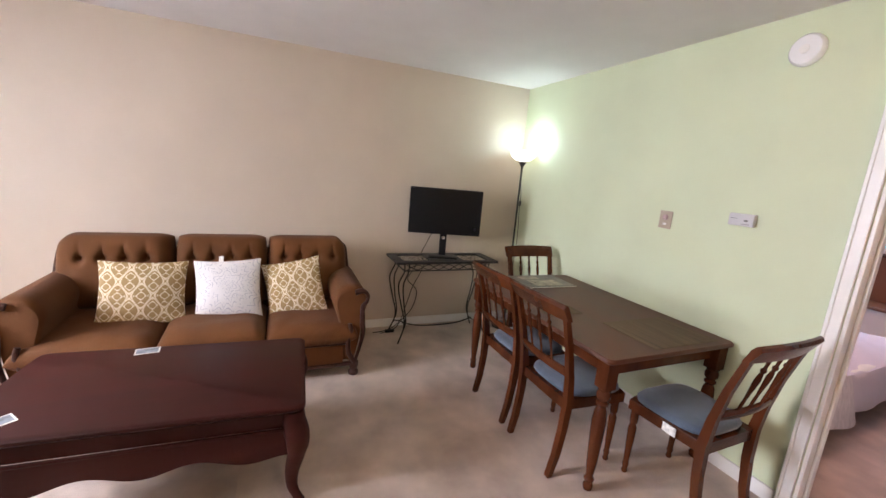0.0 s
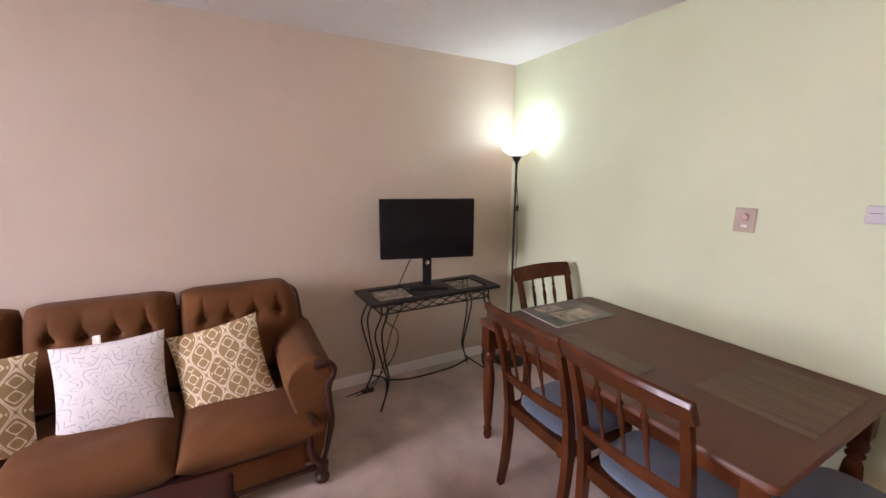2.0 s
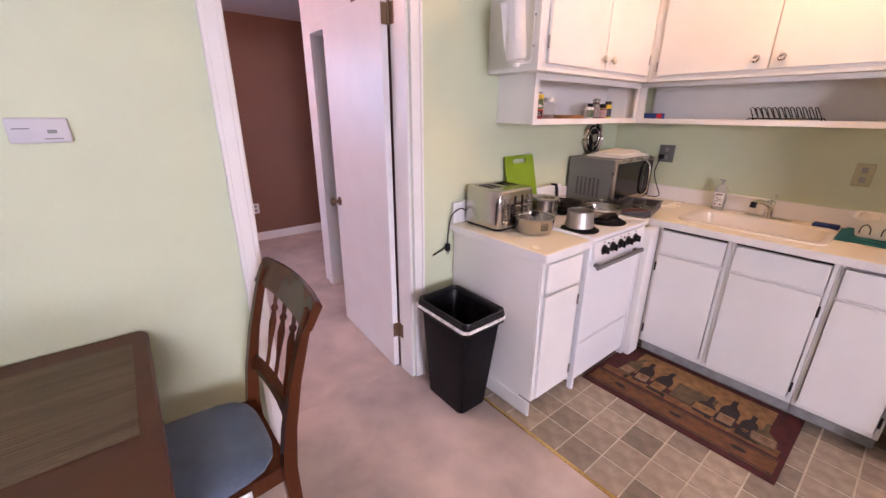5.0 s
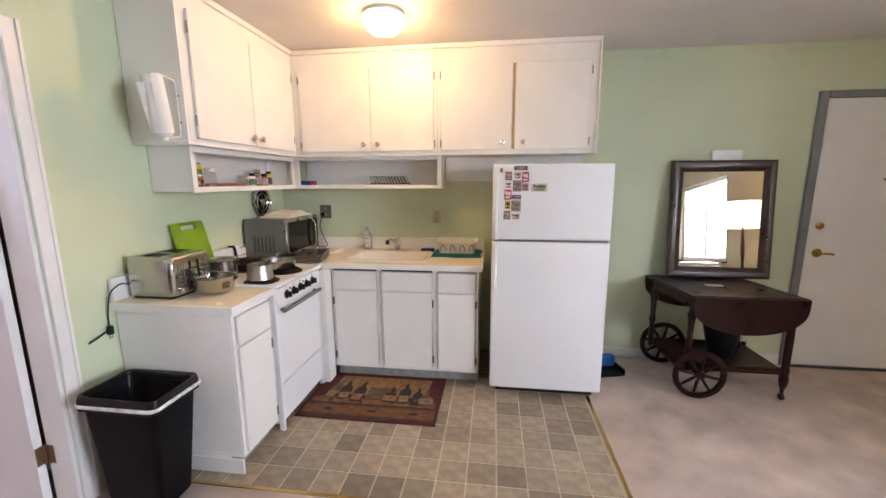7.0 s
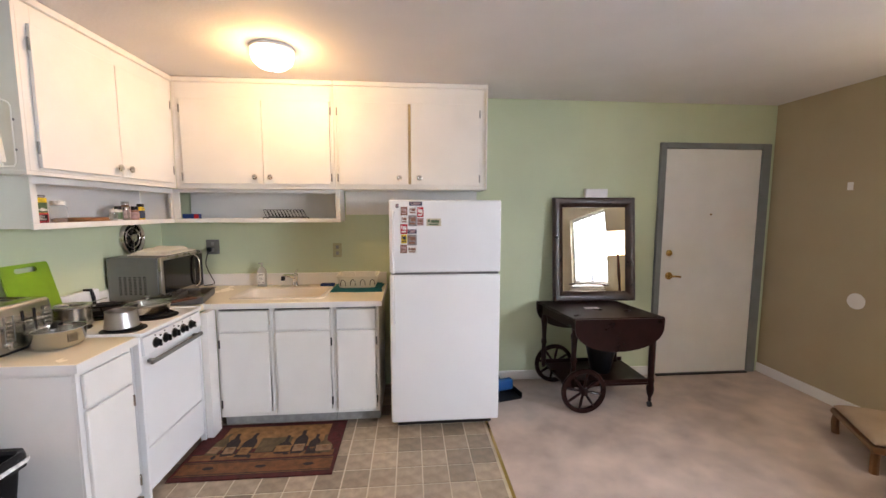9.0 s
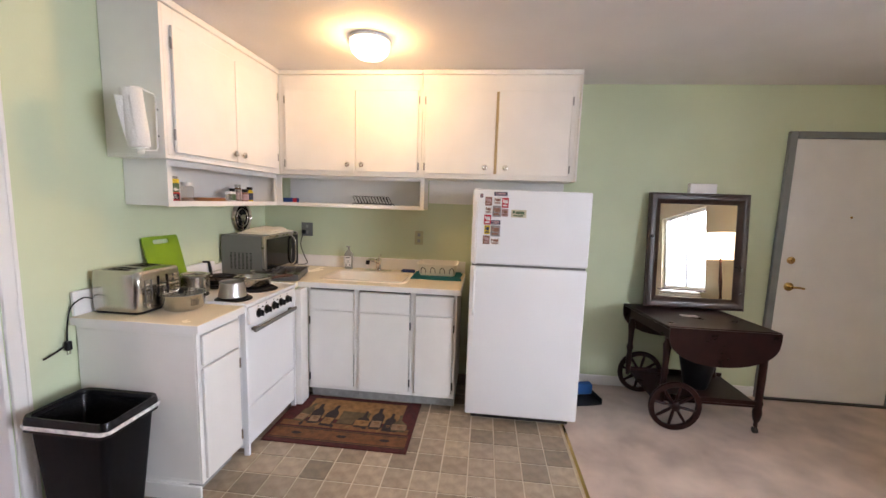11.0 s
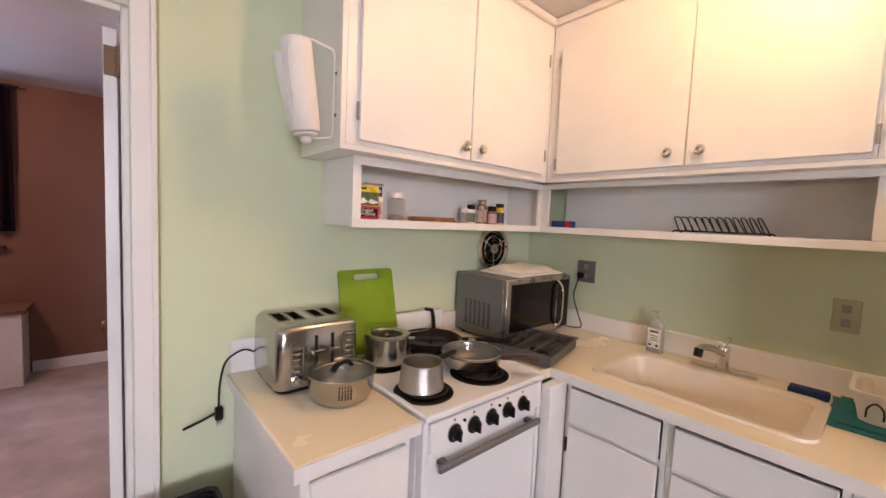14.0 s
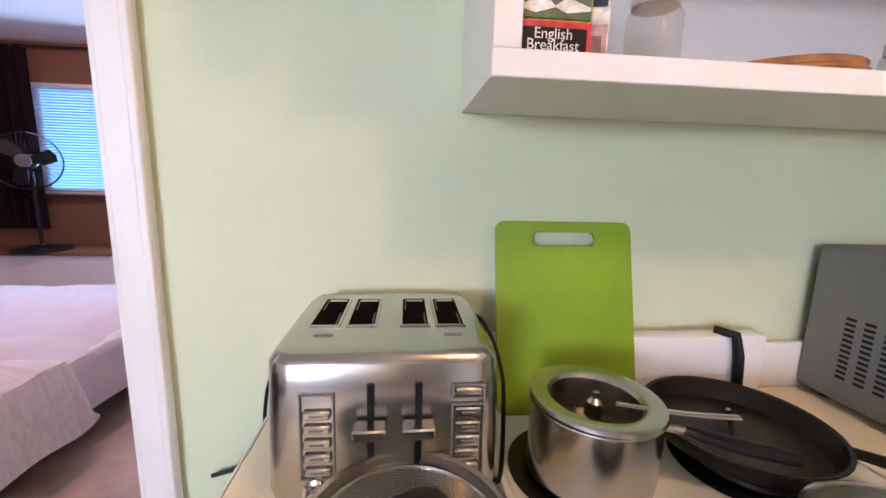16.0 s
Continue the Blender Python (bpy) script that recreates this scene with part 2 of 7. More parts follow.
solid("wall_east", boxes([(XE, D1, -0.1, XE + 0.12, YN, H + 0.15), (XE, YS, -0.1, XE + 0.12, D0, H + 0.15), (XE, D0, DH, XE + 0.12, D1, H + 0.15)]), GREEN, "pale green painted wall with a doorway", "wall", kind="structure")
solid("wall_south", B(XW - 0.15, YS - 0.15, -0.1, 3.12, YS, H + 0.15), GREEN, "pale green painted wall", "wall", kind="structure")
WY0, WY1, WZ0, WZ1 = 1.95, 3.40, 0.85, 2.15
solid("wall_west", boxes([(XW - 0.15, YS, -0.1, XW, WY0, H + 0.15), (XW - 0.15, WY1, -0.1, XW, YN, H + 0.15), (XW - 0.15, WY0, -0.1, XW, WY1, WZ0), (XW - 0.15, WY0, WZ1, XW, WY1, H + 0.15)]), OLIVE, "olive-beige painted wall with a window", "wall", kind="structure")
BY0, BY1, BZ0, BZ1 = 1.50, 3.75, 1.12, 2.14
solid("wall_bedroom_east", boxes([(6.35, -2.0, -0.1, 6.5, BY0, H + 0.15), (6.35, BY1, -0.1, 6.5, YN, H + 0.15), (6.35, BY0, -0.1, 6.5, BY1, BZ0), (6.35, BY0, BZ1, 6.5, BY1, H + 0.15)]), BROWN, "brown painted bedroom wall with a wide window", "wall", kind="structure")
solid("wall_bedroom_south", B(3.12, -2.15, -0.1, 6.5, -2.0, H + 0.15), BROWN, "brown painted bedroom wall", "wall", kind="structure")
solid("wall_closet", boxes([(3.12, 0.46, 0, 3.95, 0.58, H), (4.55, 0.46, 0, 4.74, 0.58, H), (3.95, 0.46, 2.05, 4.55, 0.58, H), (4.62, -2.0, 0, 4.74, 0.46, H)]), WHITE, "white partition with a closet doorway", "wall", kind="structure")

# ---- trim, doors and windows ----
solid("baseboard", B(XW, YN - 0.014, 0, XE, YN - 0.001, 0.085, bev=0.003), WHITE, "white painted baseboard", "baseboard", kind="structure")
solid("baseboard", B(XE - 0.014, D1 + 0.068, 0, XE - 0.001, YN - 0.015, 0.085, bev=0.003), WHITE, "white painted baseboard", "baseboard", kind="structure")
solid("baseboard", B(XW + 0.001, YS, 0, XW + 0.014, YN - 0.015, 0.085, bev=0.003), WHITE, "white painted baseboard", "baseboard", kind="structure")
solid("baseboard", B(-1.24, YS + 0.001, 0, 0.43, YS + 0.014, 0.085, bev=0.003), WHITE, "white painted baseboard", "baseboard", kind="structure")
solid("baseboard", B(6.334, -2.0, 0, 6.349, 1.33, 0.10, bev=0.003), WHITE, "white bedroom baseboard", "baseboard", kind="structure")
solid("baseboard", B(3.95 - 0.8, 0.581, 0, 3.94, 0.595, 0.085, bev=0.003), WHITE, "white bedroom baseboard", "baseboard", kind="structure")
frame_bm = boxes([(XE - 0.018, D0 - 0.068, 0, XE - 0.001, D0 - 0.005, DH + 0.085), (XE - 0.018, D1 + 0.005, 0, XE - 0.001, D1 + 0.063, DH + 0.085), (XE - 0.018, D0 - 0.005, DH + 0.005, XE - 0.001, D1 + 0.005, DH + 0.085),
                  (XE - 0.026, D0 - 0.068, 0, XE - 0.018, D0 - 0.052, DH + 0.085), (XE - 0.026, D1 + 0.047, 0, XE - 0.018, D1 + 0.063, DH + 0.085),
                  (XE - 0.002, D0 - 0.004, 0, XE + 0.125, D0 + 0.014, DH), (XE - 0.002, D1 - 0.014, 0, XE + 0.125, D1 + 0.004, DH), (XE - 0.002, D0 + 0.014, DH - 0.014, XE + 0.125, D1 - 0.014, DH + 0.004),
                  (XE + 0.05, D1 - 0.028, 0, XE + 0.07, D1 - 0.014, DH)], bev=0.003)
solid("door_frame", frame_bm, WHITE, "white painted casing of the bedroom doorway", "door frame", kind="structure")
bm = boxes([(3.88, 0.581, 0, 3.95, 0.597, 2.12), (4.55, 0.581, 0, 4.62, 0.597, 2.12), (3.95, 0.581, 2.05, 4.55, 0.597, 2.12)], bev=0.003)
solid("closet_frame", bm, WHITE, "white painted casing of the closet", "door frame", kind="structure")
# Brown facing; the first two strips are added to darken the door gap.
solid("wall_bedroom_west", boxes([(3.1215, 0.5825, 0, 3.128, 0.74, H), (3.128, 0.5805, 0.0855, 3.879, 0.586, H), (3.1215, 1.60, 0, 3.128, YN, H)]), BROWN, "brown bedroom wall facing, added behind the door to darken the gap", "wall", kind="structure")
solid("wall_closet_back", B(3.6, 0.05, 0, 4.62, 0.08, H), FRAMEGREY, "grey back wall inside the closet", "wall", kind="structure")
solid("shelf_closet", B(3.7, 0.09, 1.68, 4.61, 0.40, 1.70, bev=0.002), WHITE, "white closet shelf", "shelf", kind="structure")

bedroom_door = thing("door_bedroom", (XE + 0.10, 0.77, 0), "white painted flush door standing open into the bedroom", "door")
SWING = Matrix.Translation((XE + 0.136, 0.80, 0)) @ Matrix.Rotation(radians(-3.4), 4, "Z") @ Matrix.Translation((-XE - 0.136, -0.80, 0))
part("leaf", moved(B(XE + 0.136, 0.785, 0.02, XE + 0.895, 0.820, 2.03, bev=0.002), SWING), WHITE, bedroom_door)
for z in (0.27, 1.93):
    bm = boxes([(XE + 0.085, D0 + 0.0145, z - 0.045, XE + 0.125, D0 + 0.018, z + 0.045), (XE + 0.1325, D0 + 0.014, z - 0.045, XE + 0.1355, 0.818, z + 0.045)], bev=0.0008)
    rod(bm, (XE + 0.131, D0 + 0.020, z - 0.047), (XE + 0.131, D0 + 0.020, z + 0.047), 0.006)
    for q in (-0.03, 0.0, 0.03):
        rod(bm, (XE + 0.1315, 0.803, z + q), (XE + 0.1326, 0.803, z + q), 0.004, n=8)
    part("hinge", bm, HINGE, bedroom_door, "dull bronze butt hinge")
for s, y in ((1, 0.820), (-1, 0.785)):
    bm = bmesh.new()
    m = SWING @ Matrix.Translation((XE + 0.835, y, 0.93)) @ Matrix.Rotation(radians(-90 * s), 4, "X")
    lathe(bm, [(0.03, 0), (0.03, 0.006), (0.011, 0.01), (0.011, 0.03), (0.022, 0.036), (0.027, 0.05), (0.022, 0.062), (0.0, 0.066)], n=16, m=m)
    part("doorknob", bm, BRONZE, bedroom_door, "worn metal doorknob")

front_frame = solid("frame_front_door", boxes([(-1.30, YS - 0.002, 0, -1.245, YS + 0.03, 2.135), (-2.30, YS - 0.002, 0, -2.215, YS + 0.03, 2.135), (-2.215, YS - 0.002, 2.085, -1.30, YS + 0.03, 2.135)], bev=0.004), FRAMEGREY, "grey painted metal frame of the front door", "door frame", kind="structure")
fd = thing("door_front", (-1.76, YS, 0), "off-white flush entrance door with brass hardware", "door")
part("leaf", B(-2.212, YS + 0.002, 0.012, -1.303, YS + 0.018, 2.082, bev=0.002), CABWHITE, fd)
ml = Matrix.Translation((-1.385, YS + 0.018, 0.94)) @ Matrix.Rotation(radians(-90), 4, "X")
bm = lathe(bmesh.new(), [(0.034, 0), (0.034, 0.008), (0.012, 0.012), (0.012, 0.045)], n=20, m=ml)
tube(bm, [(-1.385, YS + 0.062, 0.94), (-1.42, YS + 0.068, 0.942), (-1.47, YS + 0.064, 0.935)], 0.009)
part("lever", bm, BRASS, fd, "polished brass lever handle")
ml = Matrix.Translation((-1.375, YS + 0.018, 1.15)) @ Matrix.Rotation(radians(-90), 4, "X")
part("deadbolt", lathe(bmesh.new(), [(0.028, 0), (0.028, 0.01), (0.02, 0.016), (0.008, 0.017), (0.006, 0.03), (0, 0.03)], n=20, m=ml), BRASS, fd, "round brass deadbolt")
ml = Matrix.Translation((-1.76, YS + 0.018, 1.5)) @ Matrix.Rotation(radians(-90), 4, "X")
part("peephole", lathe(bmesh.new(), [(0.009, 0), (0.009, 0.003), (0, 0.003)], n=12, m=ml), BRASS, fd)
part("threshold", B(-2.212, YS + 0.002, 0, -1.303, YS + 0.05, 0.011, bev=0.002), IRON, fd, "dark metal threshold")

# ---- kitchen cabinets ----


def hinge(bm, x, y, z, nx, ny):
    """A small surface hinge standing on a face whose way out is (nx, ny)."""
    if nx:
        box(bm, x, y - 0.005, z - 0.028, x + nx * 0.004, y + 0.005, z + 0.028, bev=0.001)
        rod(bm, (x + nx * 0.004, y, z - 0.028), (x + nx * 0.004, y, z + 0.028), 0.004, n=8)
    else:
        box(bm, x - 0.005, y, z - 0.028, x + 0.005, y + ny * 0.004, z + 0.028, bev=0.001)
        rod(bm, (x, y + ny * 0.004, z - 0.028), (x, y + ny * 0.004, z + 0.028), 0.004, n=8)
    return bm


def knob(x, y, z, nx, ny):
    m = Matrix.Translation((x, y, z)) @ Vector((nx, ny, 0)).to_track_quat("Z", "Y").to_matrix().to_4x4()
    return lathe(bmesh.new(), [(0.008, 0), (0.007, 0.012), (0.017, 0.018), (0.021, 0.023), (0.019, 0.028), (0.011, 0.031), (0.005, 0.028), (0, 0.028)], n=20, m=m)


def shell(x0, y0, z0, x1, y1, z1, open_side, t=0.018, top=True):
    """Panels of a cupboard, open on one side: 'x' is the low-x side, 'y' the high-y side."""
    rows = [(x0, y0, z0, x1, y1, z0 + t)]
    if top:
        rows.append((x0, y0, z1 - t, x1, y1, z1))
    a, b = z0 + t, z1 - (t if top else 0)
    if open_side == "x":
        rows += [(x0, y0, a, x1, y0 + t, b), (x0, y1 - t, a, x1, y1, b), (x1 - t, y0 + t, a, x1, y1 - t, b)]
    else:
        rows += [(x0, y0, a, x0 + t, y1, b), (x1 - t, y0, a, x1, y1, b), (x0 + t, y0, a, x1 - t, y0 + t, b)]
    return rows


# east base cabinet, beside the stove
c = thing("base_cabinet", (2.68, 0.33, 0), "white painted base cabinet with one drawer and door", "cabinet")
panels("panel", shell(2.372, 0.165, 0.09, 2.99, 0.482, 0.868, "x"), CABWHITE, c)
panels("frame_rail", [(2.44, 0.165, 0, 2.99, 0.482, 0.089), (2.36, 0.165, 0.09, 2.371, 0.19, 0.868), (2.36, 0.457, 0.09, 2.371, 0.482, 0.868), (2.36, 0.19, 0.845, 2.371, 0.457, 0.868), (2.36, 0.19, 0.09, 2.371, 0.457, 0.115), (2.362, 0.19, 0.672, 2.371, 0.457, 0.70)], CABWHITE, c)
part("moulding", B(2.36, 0.483, 0, 2.985, 0.496, 0.085, bev=0.003), CABWHITE, c, "white base moulding")
# White toe kick, coloured grey to carry the shade below the door.
part("moulding", B(2.425, 0.165, 0, 2.439, 0.483, 0.085, bev=0.003), SHADE_FITTING_GREY, c, "toe-kick board painted grey for the shade under the cabinet")
d = part("drawer", B(2.342, 0.186, 0.697, 2.358, 0.461, 0.848, bev=0.003), CABWHITE, c)
d = part("door", B(2.342, 0.186, 0.108, 2.358, 0.461, 0.683, bev=0.003), CABWHITE, c)
for at in ((2.3415, 0.192, 0.60, -1, 0), (2.3415, 0.192, 0.18, -1, 0)):
    part("hinge", hinge(bmesh.new(), *at), STEEL, d)
bm = boxes([(2.335, 0.147, 0.87, 2.992, 0.503, 0.91)], bev=0.004)
wt1 = thing("worktop", (2.66, 0.33, 0.87), "cream laminate worktop with white edge on the narrow base cabinet", "worktop")
part("top", bm, COUNTER, wt1)
part("edging", boxes([(2.331, 0.147, 0.871, 2.3345, 0.507, 0.908), (2.3345, 0.5035, 0.871, 2.992, 0.507, 0.908)]), WHITE, wt1, "white laminate edging")
part("backsplash", B(2.976, 0.147, 0.911, 2.994, 0.495, 1.03, bev=0.003), WHITE, wt1, "white backsplash strip")

# south base cabinets
XS = [1.20, 1.515, 1.93, 2.30]
YF = -0.565
for i in range(3):
    x0, x1 = XS[i], XS[i + 1]
    c = thing("base_cabinet", ((x0 + x1) / 2, -0.88, 0), ["white painted base cabinet beside the fridge", "white painted base cabinet under the sink", "white painted base cabinet next to the stove"][i], "cabinet", group="kitchen base cabinets")
    for row in shell(x0 + 0.001, -1.19, 0.09, x1 - 0.001, YF - 0.013, 0.868, "y", top=False):
        inner = row[3] - row[0] < 0.02 and abs(row[0] - 1.93) < 0.03
        part("panel", B(*row[:5], 0.70 if inner or row[4] - row[1] < 0.02 and row[1] < -1.1 else row[5], bev=0.001), CABWHITE, c)
    panels("frame_rail", [(x0 + 0.001, -1.19, 0, x1 - 0.001, YF - 0.075, 0.089), (x0 + 0.001, YF - 0.012, 0.09, x0 + 0.018, YF, 0.868), (x1 - 0.018, YF - 0.012, 0.09, x1 - 0.001, YF, 0.868), (x0 + 0.018, YF - 0.012, 0.855, x1 - 0.018, YF, 0.868), (x0 + 0.018, YF - 0.012, 0.09, x1 - 0.018, YF, 0.125), (x0 + 0.018, YF - 0.012, 0.69, x1 - 0.018, YF - 0.002, 0.72)], CABWHITE, c)
    # Solid dark strip drawn in place of the shadow between drawer and worktop.
    part("gap_strip", boxes([(x0 + 0.02, YF + 0.0005, 0.853, x1 - 0.02, YF + 0.003, 0.866)]), IRON if i else SHADE_FITTING_GREY, c, "dark strip painted in as the shadow gap above the drawer")
    # Grey here is the shade under the overhang, put into the board's colour.
    part("toe_kick", B(x0 + 0.001, YF - 0.074, 0, x1 - 0.001, YF - 0.06, 0.085, bev=0.002), SHADE_FITTING_GREY, c, "toe-kick board with the shade under the doors painted grey")
    part("drawer", B(x0 + 0.022, YF + 0.002, 0.712, x1 - 0.022, YF + 0.017, 0.85, bev=0.003), CABWHITE, c)
    d = part("door", B(x0 + 0.022, YF + 0.002, 0.12, x1 - 0.022, YF + 0.017, 0.698, bev=0.003), CABWHITE, c)
    hx = x1 - 0.016 if i == 2 else x0 + 0.016
    for at in ((hx, YF + 0.012, 0.62, 0, 1), (hx, YF + 0.012, 0.19, 0, 1)):
        part("hinge", hinge(bmesh.new(), *at), IRON, d)
solid("filler_panel", B(2.302, -0.564, 0, 2.345, -0.452, 0.868, bev=0.002), CABWHITE, "white filler panel between stove and base cabinets", "panel", kind="structure")

SX0, SX1, SY0, SY1 = 1.61, 2.23, -1.02, -0.64
wt2 = thing("worktop", (2.1, -0.87, 0.87), "cream laminate worktop with moulded sink and low backsplash", "worktop")
bm = bmesh.new()
gx, gy = [1.178, SX0, SX1, 2.36, 2.992], [-1.193, SY0, SY1, -0.532, -0.449]
solid_cell = lambda i, j: 0 <= i < 4 and 0 <= j < 4 and (i, j) != (1, 1) and (j < 3 or i == 3)
gv = {(i, j, k): bm.verts.new((gx[i], gy[j], z)) for i in range(5) for j in range(5) for k, z in enumerate((0.87, 0.91))}
for i in range(4):
    for j in range(4):
        if not solid_cell(i, j):
            continue
        for k in (0, 1):
            bm.faces.new([gv[i, j, k], gv[i + 1, j, k], gv[i + 1, j + 1, k], gv[i, j + 1, k]])
        for (di, dj), (p, q) in {(-1, 0): ((i, j), (i, j + 1)), (1, 0): ((i + 1, j), (i + 1, j + 1)), (0, -1): ((i, j), (i + 1, j)), (0, 1): ((i, j + 1), (i + 1, j + 1))}.items():
            if not solid_cell(i + di, j + dj):
                bm.faces.new([gv[p[0], p[1], 0], gv[q[0], q[1], 0], gv[q[0], q[1], 1], gv[p[0], p[1], 1]])
for v in [v for v in bm.verts if not v.link_faces]:
    bm.verts.remove(v)
bmesh.ops.recalc_face_normals(bm, faces=bm.faces)
part("top", bm, COUNTER, wt2)
part("edging", boxes([(1.174, -0.5315, 0.871, 2.358, -0.527, 0.908), (1.174, -1.193, 0.871, 1.1775, -0.532, 0.908)]), WHITE, wt2, "white laminate edging")
part("backsplash", boxes([(1.178, -1.194, 0.911, 2.976, -1.176, 1.01), (2.976, -1.194, 0.911, 2.994, -0.45, 1.01)], bev=0.003), WHITE, wt2, "white backsplash strip")
bm = bmesh.new()


def ring_rect(x0, y0, x1, y1, r, z, n=5):
    out = []
    for cx, cy, a in ((x1 - r, y1 - r, 0), (x0 + r, y1 - r, 90), (x0 + r, y0 + r, 180), (x1 - r, y0 + r, 270)):
        for k in range(n + 1):
            t = radians(a + 90 * k / n)
            out.append((cx + r * math.cos(t), cy + r * math.sin(t), z))
    return out


def skin(bm, loops, cap0=True, cap1=True):
    rings = [[bm.verts.new(p) for p in loop] for loop in loops]
    k = len(rings[0])
    for a, b in zip(rings, rings[1:]):
        for i in range(k):
            bm.faces.new((a[i], a[(i + 1) % k], b[(i + 1) % k], b[i]))
    if cap0:
        bm.faces.new(rings[0][::-1])
    if cap1:
        bm.faces.new(rings[-1])
    bmesh.ops.recalc_face_normals(bm, faces=bm.faces)
    return bm


def R(d, r, z):
    return ring_rect(SX0 + d, SY0 + d, SX1 - d, SY1 - d, r, z)


skin(bm, [R(0.012, 0.05, 0.72), R(0.012, 0.05, 0.905), R(-0.022, 0.06, 0.9115), R(-0.02, 0.06, 0.921), R(-0.004, 0.055, 0.922), R(0.018, 0.045, 0.912), R(0.03, 0.045, 0.80), R(0.06, 0.04, 0.745), R(0.12, 0.04, 0.74)])
part("basin", bm, material("sink_enamel", (0.82, 0.74, 0.62), 0.2, vary=0.03, scale=6), wt2, "cream moulded sink basin")
part("drain", lathe(bmesh.new(), [(0.042, 0), (0.042, 0.003), (0.03, 0.004), (0.028, 0.001), (0, 0.001)], at=((SX0 + SX1) / 2, (SY0 + SY1) / 2, 0.7415)), CHROME, wt2, "chrome sink drain")

f = thing("faucet", (1.92, -1.10, 0.911), "chrome single-lever kitchen faucet behind the sink", "faucet")
part("base_plate", skin(bmesh.new(), [ring_rect(1.80, -1.125, 2.04, -1.075, 0.024, z) for z in (0.911, 0.918)] + [ring_rect(1.808, -1.117, 2.032, -1.083, 0.016, 0.924)]), CHROME, f)
part("body", lathe(bmesh.new(), [(0.026, 0), (0.023, 0.03), (0.022, 0.075), (0.025, 0.08), (0.022, 0.095), (0, 0.10)], at=(1.92, -1.10, 0.92)), CHROME, f)
part("spout", tube(bmesh.new(), [(1.92, -1.09, 0.985), (1.945, -1.04, 1.01), (1.965, -0.99, 1.018), (1.972, -0.96, 1.008)], lambda t: 0.015 - 0.002 * t, n=12), CHROME, f)
part("aerator", rod(bmesh.new(), (1.973, -0.958, 0.985), (1.971, -0.965, 1.018), 0.016, n=16), BLACK, f, "dark spray tip")
part("lever", tube(bmesh.new(), [(1.92, -1.10, 1.015), (1.915, -1.115, 1.03), (1.91, -1.14, 1.045)], 0.008), CHROME, f)

# stove
s = thing("stove", (2.66, -0.15, 0), "narrow white enamelled electric coil stove", "stove")
SY_0, SY_1 = -0.445, 0.131
part("body", boxes([(2.375, SY_0, 0.045, 2.985, SY_1, 0.893), (2.34, SY_0, 0.0, 2.374, SY_0 + 0.018, 0.893), (2.34, SY_1 - 0.018, 0.0, 2.374, SY_1, 0.893), (2.90, SY_0 + 0.02, 0, 2.94, SY_1 - 0.02, 0.044)], bev=0.003), ENAMEL, s)
part("cooktop", B(2.33, SY_0 - 0.001, 0.894, 2.93, SY_1 + 0.001, 0.913, bev=0.003), ENAMEL, s)
for y0, y1 in ((SY_1 - 0.012, SY_1), (SY_0, SY_0 + 0.012)):
    part("cooktop_edge", B(2.332, y0, 0.913, 2.928, y1, 0.918, bev=0.002), ENAMEL, s)
part("back_guard", B(2.935, SY_0, 0.894, 2.975, SY_1, 1.045, bev=0.008, seg=2), ENAMEL, s)
part("guard_trim", tube(bmesh.new(), [(2.955, -0.345, 1.049), (2.925, -0.365, 1.05), (2.92, -0.372, 1.01), (2.915, -0.375, 0.925)], 0.0065, smooth=False, flat=1.5), BLACK, s, "thin black wire trim along the back")
bm = bmesh.new()
prism(bm, [(2.374, 0.795), (2.326, 0.795), (2.332, 0.885), (2.374, 0.892)], SY_1 - SY_0 - 0.04, Matrix(((1, 0, 0, 0), (0, 0, 1, SY_0 + 0.02), (0, 1, 0, 0), (0, 0, 0, 1))))
part("control_panel", bm, ENAMEL, s)
for k in range(5):
    y = 0.02 - 0.083 * k
    m = Matrix.Translation((2.3285, y, 0.835)) @ Vector((-1, 0, 0.06)).to_track_quat("Z", "Y").to_matrix().to_4x4()
    kb = part("knob", lathe(bmesh.new(), [(0.026, 0), (0.026, 0.004), (0.021, 0.006), (0.018, 0.02), (0.0, 0.02)], n=20, m=m), BLACK, s, "black round stove knob")
    part("skirt_ring", lathe(bmesh.new(), [(0.0285, -0.001), (0.0285, 0.002), (0.0265, 0.003)], n=20, m=m), STEEL, kb, "silver ring")
    part("pointer", B(2.296, y - 0.004, 0.818, 2.308, y + 0.004, 0.852, bev=0.001), BLACK, kb)
for k in (0.5, 2.5):
    part("indicator", rod(bmesh.new(), (2.3245, 0.02 - 0.083 * k, 0.862), (2.331, 0.02 - 0.083 * k, 0.862), 0.005, n=8), BLACK, s, "tiny dark indicator lamp")
for k in range(5):
    part("dial_mark", B(2.3268, 0.018 - 0.083 * k, 0.872, 2.3305, 0.022 - 0.083 * k, 0.879), GREY, s, "small grey printed mark")
dr = part("oven_door", B(2.345, SY_0 + 0.022, 0.30, 2.374, SY_1 - 0.022, 0.785, bev=0.004), ENAMEL, s)
bm = B(2.30, -0.395, 0.742, 2.318, 0.095, 0.764, bev=0.004)
box(bm, 2.318, -0.37, 0.745, 2.346, -0.35, 0.761)
box(bm, 2.318, 0.05, 0.745, 2.346, 0.07, 0.761)
part("handle", bm, GREY, dr, "flat grey oven handle")
part("drawer", B(2.345, SY_0 + 0.022, 0.06, 2.374, SY_1 - 0.022, 0.293, bev=0.004), ENAMEL, s)
